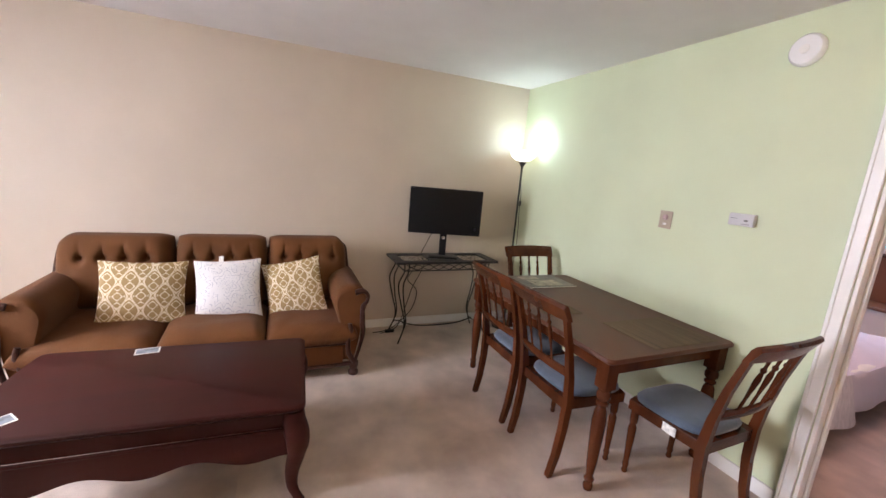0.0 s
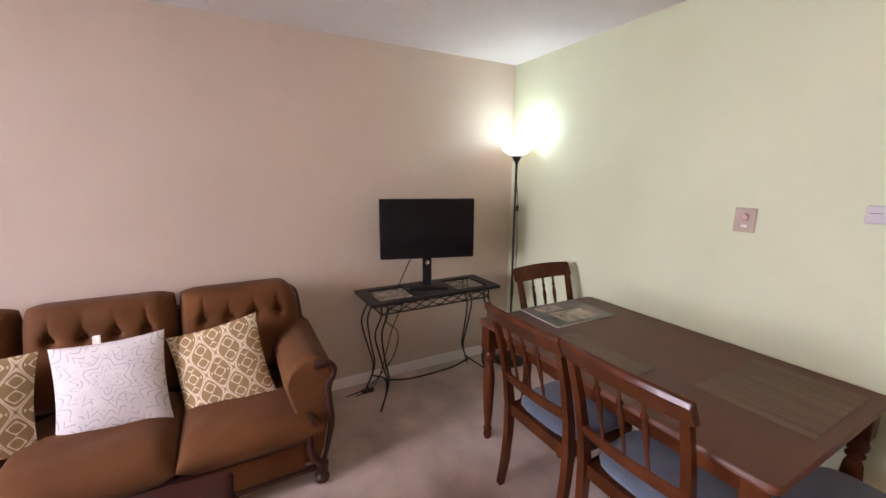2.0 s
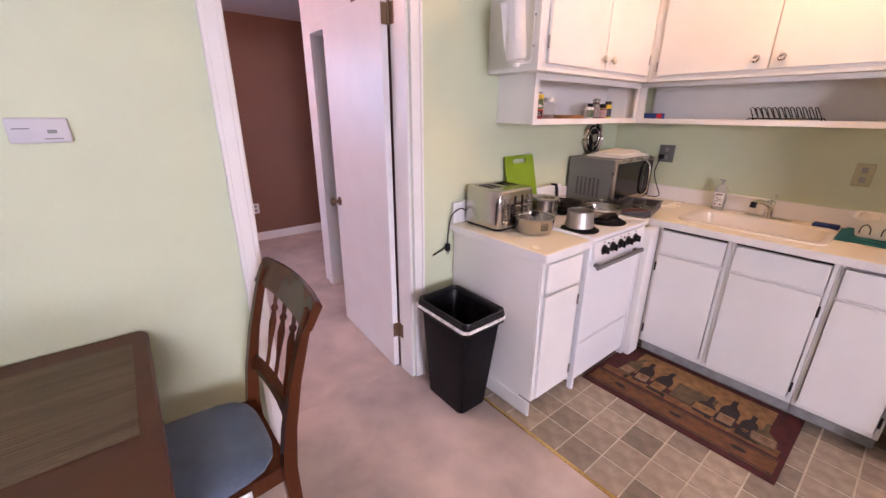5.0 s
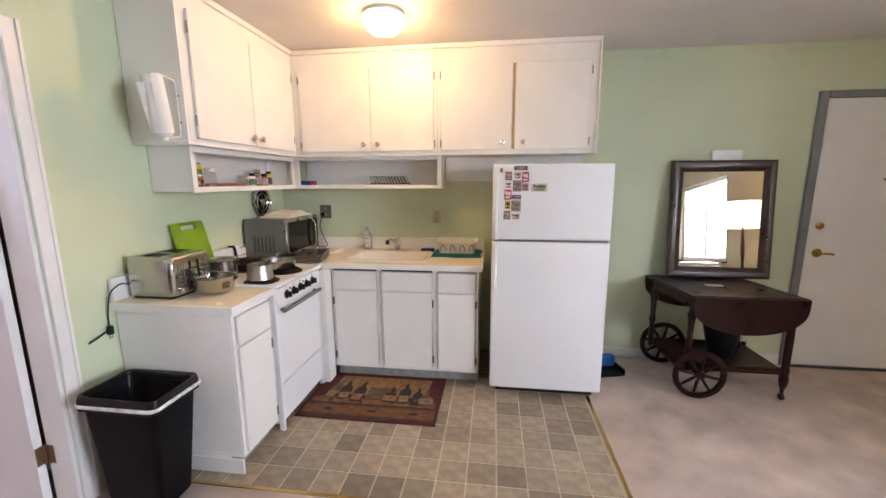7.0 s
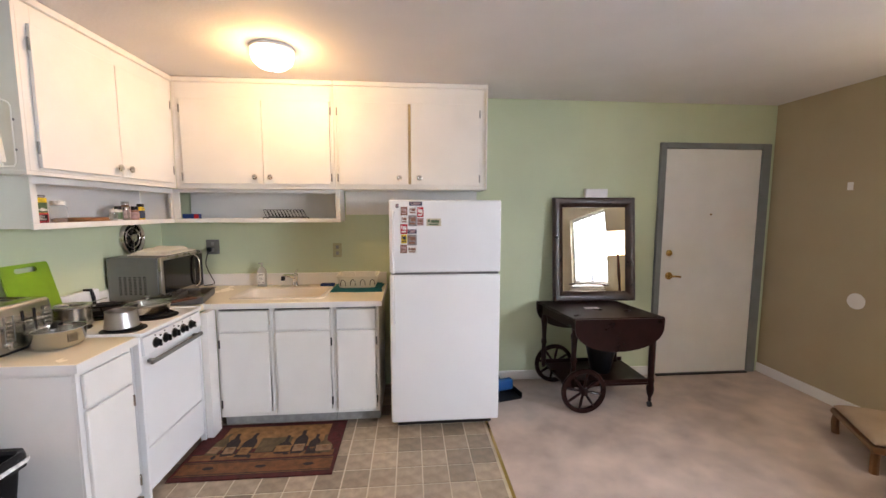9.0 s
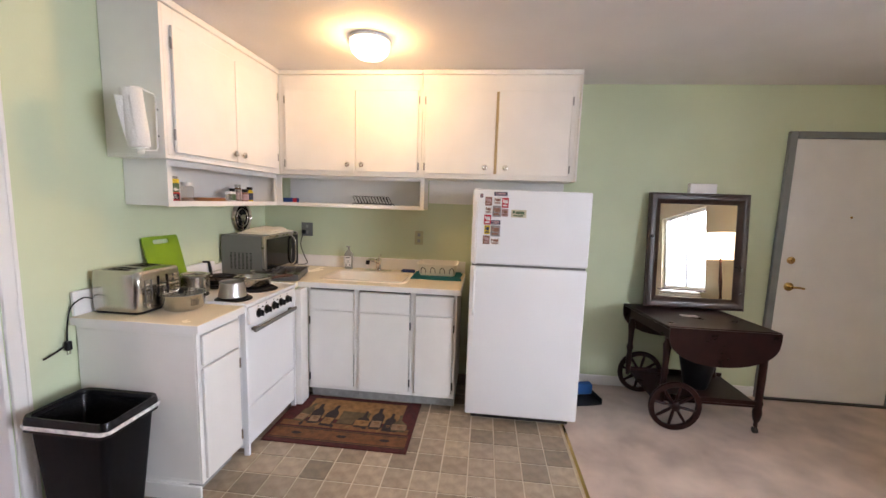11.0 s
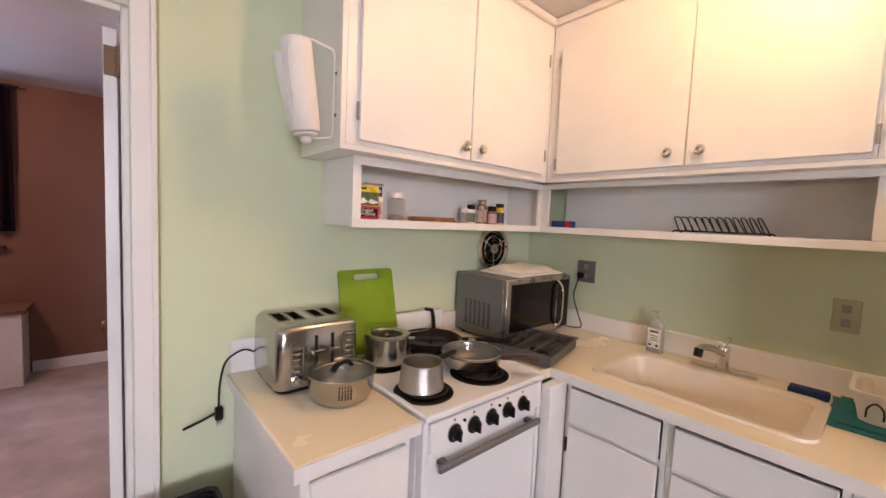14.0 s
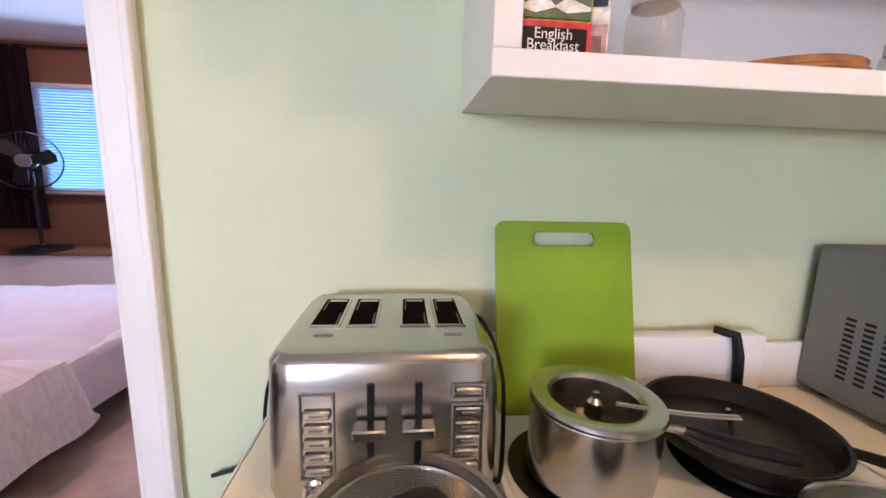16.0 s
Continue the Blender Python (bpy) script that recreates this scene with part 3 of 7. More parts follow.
for bx, by, r in ((2.475, 0.03, 0.088), (2.475, -0.235, 0.098), (2.765, 0.012, 0.088), (2.765, -0.25, 0.088)):
    b = part("burner", lathe(bmesh.new(), [(r + 0.012, 0), (r + 0.012, 0.003), (r + 0.004, 0.004), (r - 0.01, 0.001), (0, 0.001)], at=(bx, by, 0.9135), n=32), BLACK, s, "black burner pan with coil ring")
    pts = [(bx + (0.018 + (r - 0.022) * k / 96) * math.cos(k * math.pi / 12), by + (0.018 + (r - 0.022) * k / 96) * math.sin(k * math.pi / 12), 0.925) for k in range(97)]
    part("coil", tube(bmesh.new(), pts, 0.0048, n=6, smooth=False), IRON, b, "spiral heating coil")

# upper cabinets
ux = 2.665
UZ0, UZ1 = 1.6945, H - 0.002


def upper_doors(c, spans, axis, z0, z1):
    for a, b, knob_at, hinge_at in spans:
        if axis == "x":
            d = part("door", B(ux - 0.018, a, z0, ux - 0.001, b, z1, bev=0.0025), CABWHITE, c)
            part("knob", knob(ux - 0.018, knob_at, z0 + 0.05, -1, 0), CHROME, d, "round chrome knob")
            for at in ((ux - 0.012, hinge_at, z0 + 0.09, -1, 0), (ux - 0.012, hinge_at, z1 - 0.09, -1, 0)):
                part("hinge", hinge(bmesh.new(), *at), SHADE_FITTING_GREY, d)
        else:
            d = part("door", B(a, -0.859, z0, b, -0.842, z1, bev=0.0025), CABWHITE, c)
            part("knob", knob(knob_at, -0.842, z0 + 0.05, 0, 1), CHROME, d, "round chrome knob")
            for at in ((hinge_at, -0.848, z0 + 0.05, 0, 1), (hinge_at, -0.848, z1 - 0.07, 0, 1)):
                part("hinge", hinge(bmesh.new(), *at), SHADE_FITTING_GREY, d)


c = thing("wall_cabinet", (2.83, -0.3, UZ0), "white painted wall cabinet with two doors above the stove", "cabinet", group="kitchen wall cabinets")
panels("panel", shell(ux, -0.859, UZ0, 2.995, 0.256, UZ1, "x"), CABWHITE, c)
panels("frame_rail", [(ux, 0.17, UZ0 + 0.0185, ux + 0.017, 0.2375, UZ1 - 0.0185), (ux, -0.8405, UZ0 + 0.0185, ux + 0.017, -0.78, UZ1 - 0.0185), (ux, -0.78, UZ1 - 0.15, ux + 0.017, 0.17, UZ1 - 0.0185), (ux, -0.78, UZ0 + 0.0185, ux + 0.017, 0.17, UZ0 + 0.06), (ux, -0.33, UZ0 + 0.06, ux + 0.017, -0.28, UZ1 - 0.15)], CABWHITE, c)
part("crown_strip", B(ux - 0.022, -0.84, UZ1 - 0.035, ux - 0.001, 0.268, UZ1 - 0.001, bev=0.004), CABWHITE, c, "narrow white ceiling moulding")
upper_doors(c, [(-0.303, 0.196, -0.262, 0.203), (-0.806, -0.309, -0.352, -0.813)], "x", 1.728, 2.36)
for nm, x0, x1, sp, lb in (("a", 1.532, 2.664, [(2.045, 2.605, 2.10, 2.612), (1.56, 2.041, 1.99, 1.553)], "white painted wall cabinet with two doors above the sink"),
                           ("b", 0.392, 1.530, [(0.985, 1.50, 1.05, 1.507), (0.445, 0.962, 0.90, 0.438)], "white painted wall cabinet with two doors above the fridge")):
    c = thing("wall_cabinet", ((x0 + x1) / 2, -1.03, UZ0), lb, "cabinet", group="kitchen wall cabinets")
    panels("panel", shell(x0, -1.195, UZ0, x1, -0.86, UZ1, "y"), CABWHITE, c)
    panels("frame_rail", [(x0 + 0.0185, -0.877, UZ1 - 0.18, x1 - 0.0185, -0.86, UZ1 - 0.0185), (x1 - 0.09, -0.877, UZ0 + 0.06, x1 - 0.0185, -0.86, UZ1 - 0.18), (x0 + 0.0185, -0.877, UZ0 + 0.06, x0 + 0.08, -0.86, UZ1 - 0.18), (x0 + 0.0185, -0.877, UZ0 + 0.0185, x1 - 0.0185, -0.86, UZ0 + 0.06), (sp[0][0] - 0.05, -0.877, UZ0 + 0.06, sp[0][0] + 0.02, -0.86, UZ1 - 0.18)], CABWHITE, c)
    part("crown_strip", B(x0, -0.859, UZ1 - 0.035, x1, -0.838, UZ1 - 0.001, bev=0.004), CABWHITE, c, "narrow white ceiling moulding")
    upper_doors(c, sp, "y", 1.728, 2.33)
part("side_trim", B(0.380, -1.195, UZ0, 0.3915, -0.84, UZ1, bev=0.002), CABWHITE, c)
part("gap_strip", B(0.964, -0.8592, 1.735, 0.983, -0.852, 2.325), material("amber_gap", (0.5, 0.38, 0.2), 0.6), c, "bare wood strip between the doors")
# open shelf boxes under the wall cabinets
t = 0.016
c = thing("open_shelf", (2.87, -0.4, 1.447), "white open shelf box hung under the wall cabinet above the stove", "shelf", group="open shelves")
part("box", boxes([(2.75, -0.95, 1.447, 2.995, 0.168, 1.465), (2.75, 0.152, 1.465, 2.995, 0.168, 1.694), (2.75, -0.966, 1.465, 2.995, -0.95, 1.694), (2.981, -0.95, 1.465, 2.995, 0.152, 1.694)]), CABWHITE, c)
part("front_frame", boxes([(2.735, -0.97, 1.443, 2.7495, 0.171, 1.474), (2.735, -0.97, 1.662, 2.7495, 0.171, 1.694), (2.735, 0.137, 1.474, 2.7495, 0.171, 1.662), (2.735, -0.97, 1.474, 2.7495, -0.905, 1.662)], bev=0.0015), CABWHITE, c)
c = thing("open_shelf", (2.13, -1.05, 1.447), "white open shelf box hung under the wall cabinet above the sink", "shelf", group="open shelves")
part("box", boxes([(1.52, -1.195, 1.447, 2.734, -0.946, 1.465), (1.52, -1.195, 1.465, 1.536, -0.946, 1.694), (1.536, -1.195, 1.465, 2.745, -1.183, 1.694)]), CABWHITE, c)
part("front_frame", boxes([(1.512, -0.945, 1.443, 2.733, -0.93, 1.474), (1.512, -0.945, 1.668, 2.733, -0.93, 1.694), (1.512, -0.945, 1.474, 1.545, -0.93, 1.668), (2.69, -0.945, 1.474, 2.733, -0.93, 1.668)], bev=0.0015), CABWHITE, c)
solid("backing_board", B(0.40, -1.199, 1.50, 1.511, -1.19, 1.694, bev=0.001), CABWHITE, "white board on the wall behind the fridge top", "panel", kind="structure")

# fridge
FR = thing("fridge", (0.735, -0.8, 0), "white two-door fridge with a top freezer", "fridge")
part("body", boxes([(0.362, -1.17, 0.03, 1.108, -0.505, 1.598), (0.40, -1.1, 0, 1.07, -0.53, 0.03)], bev=0.006), ENAMEL, FR)
part("grille", B(0.40, -0.504, 0.015, 1.07, -0.49, 0.055, bev=0.002), IRON, FR, "dark bottom grille")
fz = part("freezer_door", B(0.357, -0.498, 1.118, 1.112, -0.44, 1.605, bev=0.012, seg=3), ENAMEL, FR)
fl = part("fridge_door", B(0.357, -0.498, 0.06, 1.112, -0.44, 1.102, bev=0.012, seg=3), ENAMEL, FR)
part("seal", boxes([(0.365, -0.5045, 0.065, 1.105, -0.4985, 1.60), (0.37, -0.498, 1.103, 1.10, -0.452, 1.117)]), GREY, FR, "grey rubber door seal")
for dd, z0, z1 in ((fz, 1.13, 1.52), (fl, 0.78, 1.09)):
    bm = tube(bmesh.new(), [(1.085, -0.44, z1), (1.087, -0.405, z1 - 0.02), (1.088, -0.402, (z0 + z1) / 2), (1.087, -0.405, z0 + 0.02), (1.085, -0.44, z0)], 0.011, n=10, flat=1.3)
    part("handle", bm, WHITE, dd, "off-white moulded handle")
part("trim_strip", B(1.078, -0.439, 0.55, 1.098, -0.435, 0.78, bev=0.001), WHITE, fl, "cream vertical trim strip")
part("hinge_cap", B(1.06, -0.50, 1.606, 1.10, -0.45, 1.618, bev=0.003), WHITE, FR)
# fridge magnets
MG = {n: material("magnet_" + n, c, 0.4, vary=0.35, scale=60) for n, c in dict(red=(0.5, 0.02, 0.04), navy=(0.03, 0.04, 0.08), grey=(0.28, 0.26, 0.26), pink=(0.45, 0.3, 0.3), yellow=(0.7, 0.5, 0.02), white=(0.75, 0.73, 0.7), brown=(0.25, 0.12, 0.08), green=(0.08, 0.13, 0.06)).items()}
CREAM = material("magnet_cream", (0.55, 0.50, 0.36), 0.4, vary=0.2, scale=60)
mags = [(1.058, 1.566, 0.019, 0.026, "navy"), (1.012, 1.531, 0.044, 0.056, "brown"), (0.936, 1.580, 0.085, 0.026, "navy"), (0.955, 1.535, 0.050, 0.048, "white"), (0.905, 1.524, 0.042, 0.064, "red"),
        (1.011, 1.474, 0.040, 0.046, "white"), (0.957, 1.468, 0.055, 0.072, "grey"), (0.905, 1.461, 0.042, 0.050, "pink"), (1.014, 1.412, 0.046, 0.064, "red"), (0.960, 1.396, 0.060, 0.028, "navy"),
        (1.014, 1.346, 0.036, 0.058, "yellow"), (0.961, 1.340, 0.062, 0.072, "grey"), (1.017, 1.280, 0.044, 0.056, "brown"), (0.960, 1.272, 0.060, 0.044, "white"), (0.816, 1.457, 0.097, 0.050, "yellow")]
for x, z, w, h, cn in mags:
    mg = thing("fridge_magnet", (x, -0.4365, z - h / 2), "small flat " + cn + " souvenir magnet on the freezer door", "magnet", group="fridge magnets")
    part("plate", B(x - w / 2, -0.4395, z - h / 2, x + w / 2, -0.436, z + h / 2, bev=0.001), CREAM if w > 0.09 else MG[cn], mg)
    part("print", boxes([(x - w * 0.36, -0.4358, z - h * 0.05, x + w * 0.2, -0.4353, z + h * 0.3), (x - w * 0.3, -0.4358, z - h * 0.35, x + w * 0.36, -0.4353, z - h * 0.18), (x + w * 0.26, -0.4358, z + h * 0.02, x + w * 0.40, -0.4353, z + h * 0.38), (x - w * 0.40, -0.4358, z - h * 0.12, x + w * 0.05, -0.4353, z - h * 0.09)]), MG["green" if w > 0.09 else "white" if cn == "red" else "pink" if cn in ("navy", "brown") else "navy" if cn == "yellow" else "brown"], mg, "small printed marks")

# ---- things on the worktops ----
# toaster
T = thing("toaster", (2.84, 0.275, 0.911), "four-slot brushed steel toaster with two levers", "toaster")
TX0, TX1, TY0, TY1, TZ0, TZ1 = 2.70, 2.965, 0.145, 0.43, 0.925, 1.125


def tl(inset, z, r=0.03):
    return ring_rect(TX0 + inset * 0.8, TY0 + inset, TX1 - inset * 0.5, TY1 - inset, r, z, n=4)


slots = [(0.1825, 0.2185), (0.2325, 0.2685), (0.3065, 0.3425), (0.3565, 0.3925)]
part("housing", skin(bmesh.new(), [tl(0.004, TZ0), tl(0.0, TZ0 + 0.02), tl(0.002, TZ0 + 0.13), tl(0.004, TZ1 - 0.014), tl(0.010, TZ1 - 0.004), tl(0.018, TZ1 - 0.0005, 0.02), tl(0.03, TZ1, 0.018)]), STEEL, T)
part("base", skin(bmesh.new(), [tl(0.012, 0.912), tl(0.008, 0.9245)]), BLACK, T, "black plastic base")
for y0, y1 in slots:
    # The slot is a flat plate; its black stands in for shade inside.
    sl = part("slot", boxes([(2.795, y0, TZ1 - 0.0005, 2.915, y1, TZ1 + 0.0008)]), RECESS_SHADE, T, "bread slot, its inner shade painted as a flat black plate")
    part("slot_rim", boxes([(2.792, y0 - 0.003, TZ1, 2.918, y0, TZ1 + 0.0022), (2.792, y1, TZ1, 2.918, y1 + 0.003, TZ1 + 0.0022), (2.792, y0, TZ1, 2.795, y1, TZ1 + 0.0022), (2.915, y0, TZ1, 2.918, y1, TZ1 + 0.0022)]), STEEL, sl)
    part("wire_guide", boxes([(2.797, y0 + 0.003, TZ1 + 0.0008, 2.845, y0 + 0.0042, TZ1 + 0.0013), (2.86, y1 - 0.0045, TZ1 + 0.0008, 2.913, y1 - 0.0033, TZ1 + 0.0013)]), GREY, sl)
    part("far_plate", boxes([(2.903, y0 + 0.003, TZ1 + 0.0008, 2.913, y1 - 0.006, TZ1 + 0.0014)]), STEEL, sl)
for y in (0.248, 0.304):
    part("lever_track", B(TX0 + 0.0005, y - 0.0045, TZ0 + 0.035, TX0 - 0.0015, y + 0.004, TZ1 - 0.035), BLACK, T, "dark lever slot")
    part("lever", B(TX0 - 0.026, y - 0.019, TZ0 + 0.108, TX0 - 0.003, y + 0.019, TZ0 + 0.122, bev=0.002), STEEL, T, "steel lever")
for y in (0.188, 0.366):
    for k in range(5):
        b = part("button", B(TX0 - 0.004, y - 0.016, TZ0 + 0.049 + 0.0185 * k, TX0 + 0.001, y + 0.016, TZ0 + 0.060 + 0.0185 * k, bev=0.002), STEEL, T, "small silver button")
for y, z0, z1 in ((0.366, 0.044, 0.154), (0.188, 0.044, 0.138), (0.188, 0.145, 0.163)):
    fr_ = [(TX0 - 0.0022, y - 0.020, TZ0 + z0, TX0 + 0.001, y - 0.0185, TZ0 + z1), (TX0 - 0.0022, y + 0.0185, TZ0 + z0, TX0 + 0.001, y + 0.020, TZ0 + z1), (TX0 - 0.0022, y - 0.0185, TZ0 + z0, TX0 + 0.001, y + 0.0185, TZ0 + z0 + 0.0015), (TX0 - 0.0022, y - 0.0185, TZ0 + z1 - 0.0015, TX0 + 0.001, y + 0.0185, TZ0 + z1)]
    part("button_frame", boxes(fr_), GREY, T, "thin dark outline round the buttons")
b_ = part("button", B(TX0 - 0.004, 0.172, TZ0 + 0.149, TX0 + 0.001, 0.204, TZ0 + 0.159, bev=0.002), STEEL, T, "small silver button")
for y in (0.188, 0.366):
    for k in range(5):
        part("button_mark", B(TX0 - 0.0046, y - 0.008, TZ0 + 0.0535 + 0.0185 * k, TX0 - 0.0038, y + 0.008, TZ0 + 0.0555 + 0.0185 * k), GREY, T, "tiny grey printed mark")
for y in (0.201, 0.3695):
    part("top_mark", B(2.758, y - 0.012, TZ1 - 0.0002, 2.766, y + 0.012, TZ1 + 0.0006), GREY, T, "small dark printed mark")
for y in (0.188, 0.366):
    m = Matrix.Translation((TX0 + 0.001, y, TZ0 + 0.027)) @ Matrix.Rotation(radians(-90), 4, "Y")
    part("dial", lathe(bmesh.new(), [(0.019, 0), (0.019, 0.005), (0.015, 0.007), (0.013, 0.018), (0, 0.019)], n=20, m=m), CHROME, T, "round browning dial")
cord = thing("power_cord", (2.97, 0.44, 0.98), "black cord with plug hanging beside the worktop", "cord")
part("wire", tube(bmesh.new(), [(2.955, 0.425, 0.985), (2.965, 0.46, 0.995), (2.975, 0.51, 0.96), (2.98, 0.528, 0.88), (2.985, 0.53, 0.80)], 0.0035, n=8), BLACK, cord)
part("plug", boxes([(2.97, 0.518, 0.755, 2.994, 0.542, 0.80)], bev=0.004), BLACK, cord)
part("prongs", boxes([(2.978, 0.523, 0.735, 2.986, 0.525, 0.757), (2.978, 0.535, 0.735, 2.986, 0.537, 0.757)]), STEEL, cord)
part("cable_tie", tube(bmesh.new(), [(2.985, 0.54, 0.78), (2.985, 0.58, 0.765), (2.985, 0.635, 0.75)], 0.004, n=6), BLACK, cord, "black cable tie")
cord2 = thing("power_cord", (2.95, 0.13, 0.92), "black cord looped between toaster and cutting board", "cord")
part("wire", tube(bmesh.new(), [(2.95, 0.158, 1.085), (2.935, 0.135, 1.088), (2.90, 0.115, 1.06), (2.86, 0.104, 1.01), (2.82, 0.110, 0.955), (2.775, 0.122, 0.922), (2.745, 0.134, 0.9165), (2.76, 0.142, 0.9165)], 0.0035, n=8), BLACK, cord2)

# cutting board, leaning on the wall
cb = thing("cutting_board", (2.90, -0.03, 0.914), "bright green plastic cutting board leaning against the wall", "cutting board")
gm = material("green_board", (0.19, 0.32, 0.012), 0.4, vary=0.1, scale=9, bump=0.1, bump_scale=200)
mb = Matrix.Translation((2.898, 0.099, 0.915)) @ Matrix.Rotation(radians(14.0), 4, "Y") @ Matrix(((0, 0, 1, 0), (-1, 0, 0, 0), (0, 1, 0, 0), (0, 0, 0, 1)))
bm = bmesh.new()
W_, H_ = 0.262, 0.352
outer = [(p[0], p[1]) for p in ring_rect(0, 0, W_, H_, 0.016, 0, n=3)]
inner = [(p[0], p[1]) for p in ring_rect(0.070, 0.306, 0.192, 0.332, 0.0125, 0, n=3)]
for zz in (0, 0.008):
    vo = [bm.verts.new(mb @ Vector((u, v, zz))) for u, v in outer]
    vi = [bm.verts.new(mb @ Vector((u, v, zz))) for u, v in inner]
    n = len(vo)
    for i in range(n):
        bm.faces.new((vo[i], vo[(i + 1) % n], vi[(i + 1) % n], vi[i]))
    if zz == 0:
        vo0, vi0 = vo, vi
for a, b in ((vo0, vo), (vi0, vi)):
    for i in range(n):
        bm.faces.new((a[i], a[(i + 1) % n], b[(i + 1) % n], b[i]))
bmesh.ops.recalc_face_normals(bm, faces=bm.faces)
part("board", bm, gm, cb)


def pot(name, x, y, z, r, h, label, taper=0.0, handle=None, wall=0.003, mat=STEEL, hmat=BLACK):
    p = thing(name, (x, y, z), label, "pot")
    prof = [(r * 0.86 * (1 - taper), 0), (r * 0.97 * (1 - taper), 0.006), (r * (1 - taper * 0.5), h * 0.3), (r, h - 0.003), (r + 0.003, h), (r + 0.002, h + 0.002), (r - wall, h), (r * (1 - taper * 0.5) - wall, h * 0.3), (r * 0.92 * (1 - taper) - wall, 0.010), (0, 0.008)]
    part("body", lathe(bmesh.new(), prof, at=(x, y, z), n=40), mat, p)
    if handle:
        a, ln, rise = handle
        d = Vector((math.cos(radians(a)), math.sin(radians(a)), 0))
        c0 = Vector((x, y, z + h * 0.8)) + d * r
        hd = part("handle", tube(bmesh.new(), [c0 + d * 0.025, c0 + d * (ln * 0.5) + Vector((0, 0, rise * 0.6)), c0 + d * ln + Vector((0, 0, rise))], lambda t: 0.009 + 0.004 * math.sin(t * 2.6), n=10, flat=0.7), hmat, p)
        part("bracket", tube(bmesh.new(), [c0 - d * 0.001, c0 + d * 0.03], 0.006, n=8, smooth=False), STEEL, p)
    return p


ZB = 0.930
p = pot("saucepan", 2.745, 0.005, ZB, 0.086, 0.105, "stainless steel saucepan with sunken lid on the back burner", handle=(-112, 0.15, -0.012))
ml = Matrix.Translation((2.745, 0.005, ZB + 0.105)) @ Matrix.Rotation(radians(2), 4, "X")
lid_ = part("lid", lathe(bmesh.new(), [(0.086, 0.003), (0.090, 0.004), (0.088, 0.008), (0.078, 0.010), (0.064, 0.006), (0.061, 0.001), (0.086, 0.003)], n=36, m=ml), STEEL, p, "broad steel rim of the lid")
# Same steel lid, coloured darker in the well to show its shade.
part("well", lathe(bmesh.new(), [(0, -0.051), (0.056, -0.047), (0.0615, -0.012), (0.0615, 0.001), (0.060, 0.001), (0.059, -0.012), (0.054, -0.044), (0.02, -0.048), (0, -0.048)], n=32, m=ml), material("shaded_steel", (0.25, 0.24, 0.21), 0.3, metal=0.9, vary=0.4, scale=25), lid_, "sunken steel middle with its shade painted in")
part("lid_knob", lathe(bmesh.new(), [(0.010, -0.048), (0.006, -0.028), (0.012, -0.022), (0.011, -0.002), (0.005, 0.004), (0.005, 0.012), (0, 0.013)], n=16, m=ml), STEEL, p)
part("utensil", tube(bmesh.new(), [(2.735, -0.02, 1.035), (2.70, -0.09, 1.04), (2.68, -0.15, 1.045)], 0.006, n=8, flat=0.3), STEEL, p)
p = pot("colander_pot", 2.60, 0.262, 0.912, 0.104, 0.085, "steel pot with strainer holes and glass lid on the worktop", taper=0.14)
part("lid", lathe(bmesh.new(), [(0, 0.084), (0.02, 0.084), (0.06, 0.079), (0.0925, 0.070), (0.0945, 0.0735), (0.06, 0.082), (0.02, 0.087), (0, 0.087)], at=(2.60, 0.262, 0.912), n=36), LIDGLASS, p, "clear glass lid").visible_shadow = False
part("lid_rim", lathe(bmesh.new(), [(0.098, 0.068), (0.099, 0.073), (0.095, 0.0755), (0.093, 0.072), (0.098, 0.068)], at=(2.60, 0.262, 0.912), n=36), STEEL, p)
part("lid_knob", tube(bmesh.new(), [(2.585, 0.300, 1.002), (2.590, 0.285, 1.018), (2.600, 0.262, 1.022), (2.612, 0.238, 1.018), (2.618, 0.222, 1.002)], 0.012, n=8, flat=0.6), BLACK, p)
bm = bmesh.new()
for row in range(4):
    for k in range(5):
        a = radians(150 + 5 * k)
        rr = 0.0995 + 0.0017 * row
        q = Vector((2.60 + rr * math.cos(a), 0.262 + rr * math.sin(a), 0.945 + 0.009 * row))
        rod(bm, q - Vector((math.cos(a), math.sin(a), 0)) * 0.001, q + Vector((math.cos(a), math.sin(a), 0)) * 0.0012, 0.0022, n=8)
part("strainer_hole", bm, BLACK, p, "dark round strainer holes")
p = pot("milk_pan", 2.475, 0.04, ZB, 0.066, 0.088, "small dull aluminium milk pan on the front burner", taper=-0.18, handle=(-75, 0.13, 0.0), mat=material("dull_aluminium", (0.55, 0.53, 0.50), 0.38, metal=1.0, vary=0.12, scale=9, bump=0.15, bump_scale=20))
p = pot("saute_pan", 2.52, -0.235, ZB, 0.115, 0.055, "stainless saute pan with a glass lid", taper=0.15)
part("lid", lathe(bmesh.new(), [(0, 0.079), (0.03, 0.078), (0.08, 0.070), (0.112, 0.058), (0.113, 0.061), (0.08, 0.073), (0.03, 0.081), (0, 0.082)], at=(2.52, -0.235, ZB), n=36), LIDGLASS, p, "domed glass lid").visible_shadow = False
part("lid_rim", lathe(bmesh.new(), [(0.115, 0.056), (0.117, 0.060), (0.112, 0.063), (0.110, 0.060), (0.115, 0.056)], at=(2.52, -0.235, ZB), n=36), STEEL, p)
part("lid_knob", lathe(bmesh.new(), [(0.008, 0.08), (0.007, 0.095), (0.016, 0.10), (0.013, 0.108), (0, 0.110)], at=(2.52, -0.235, ZB), n=16), STEEL, p)
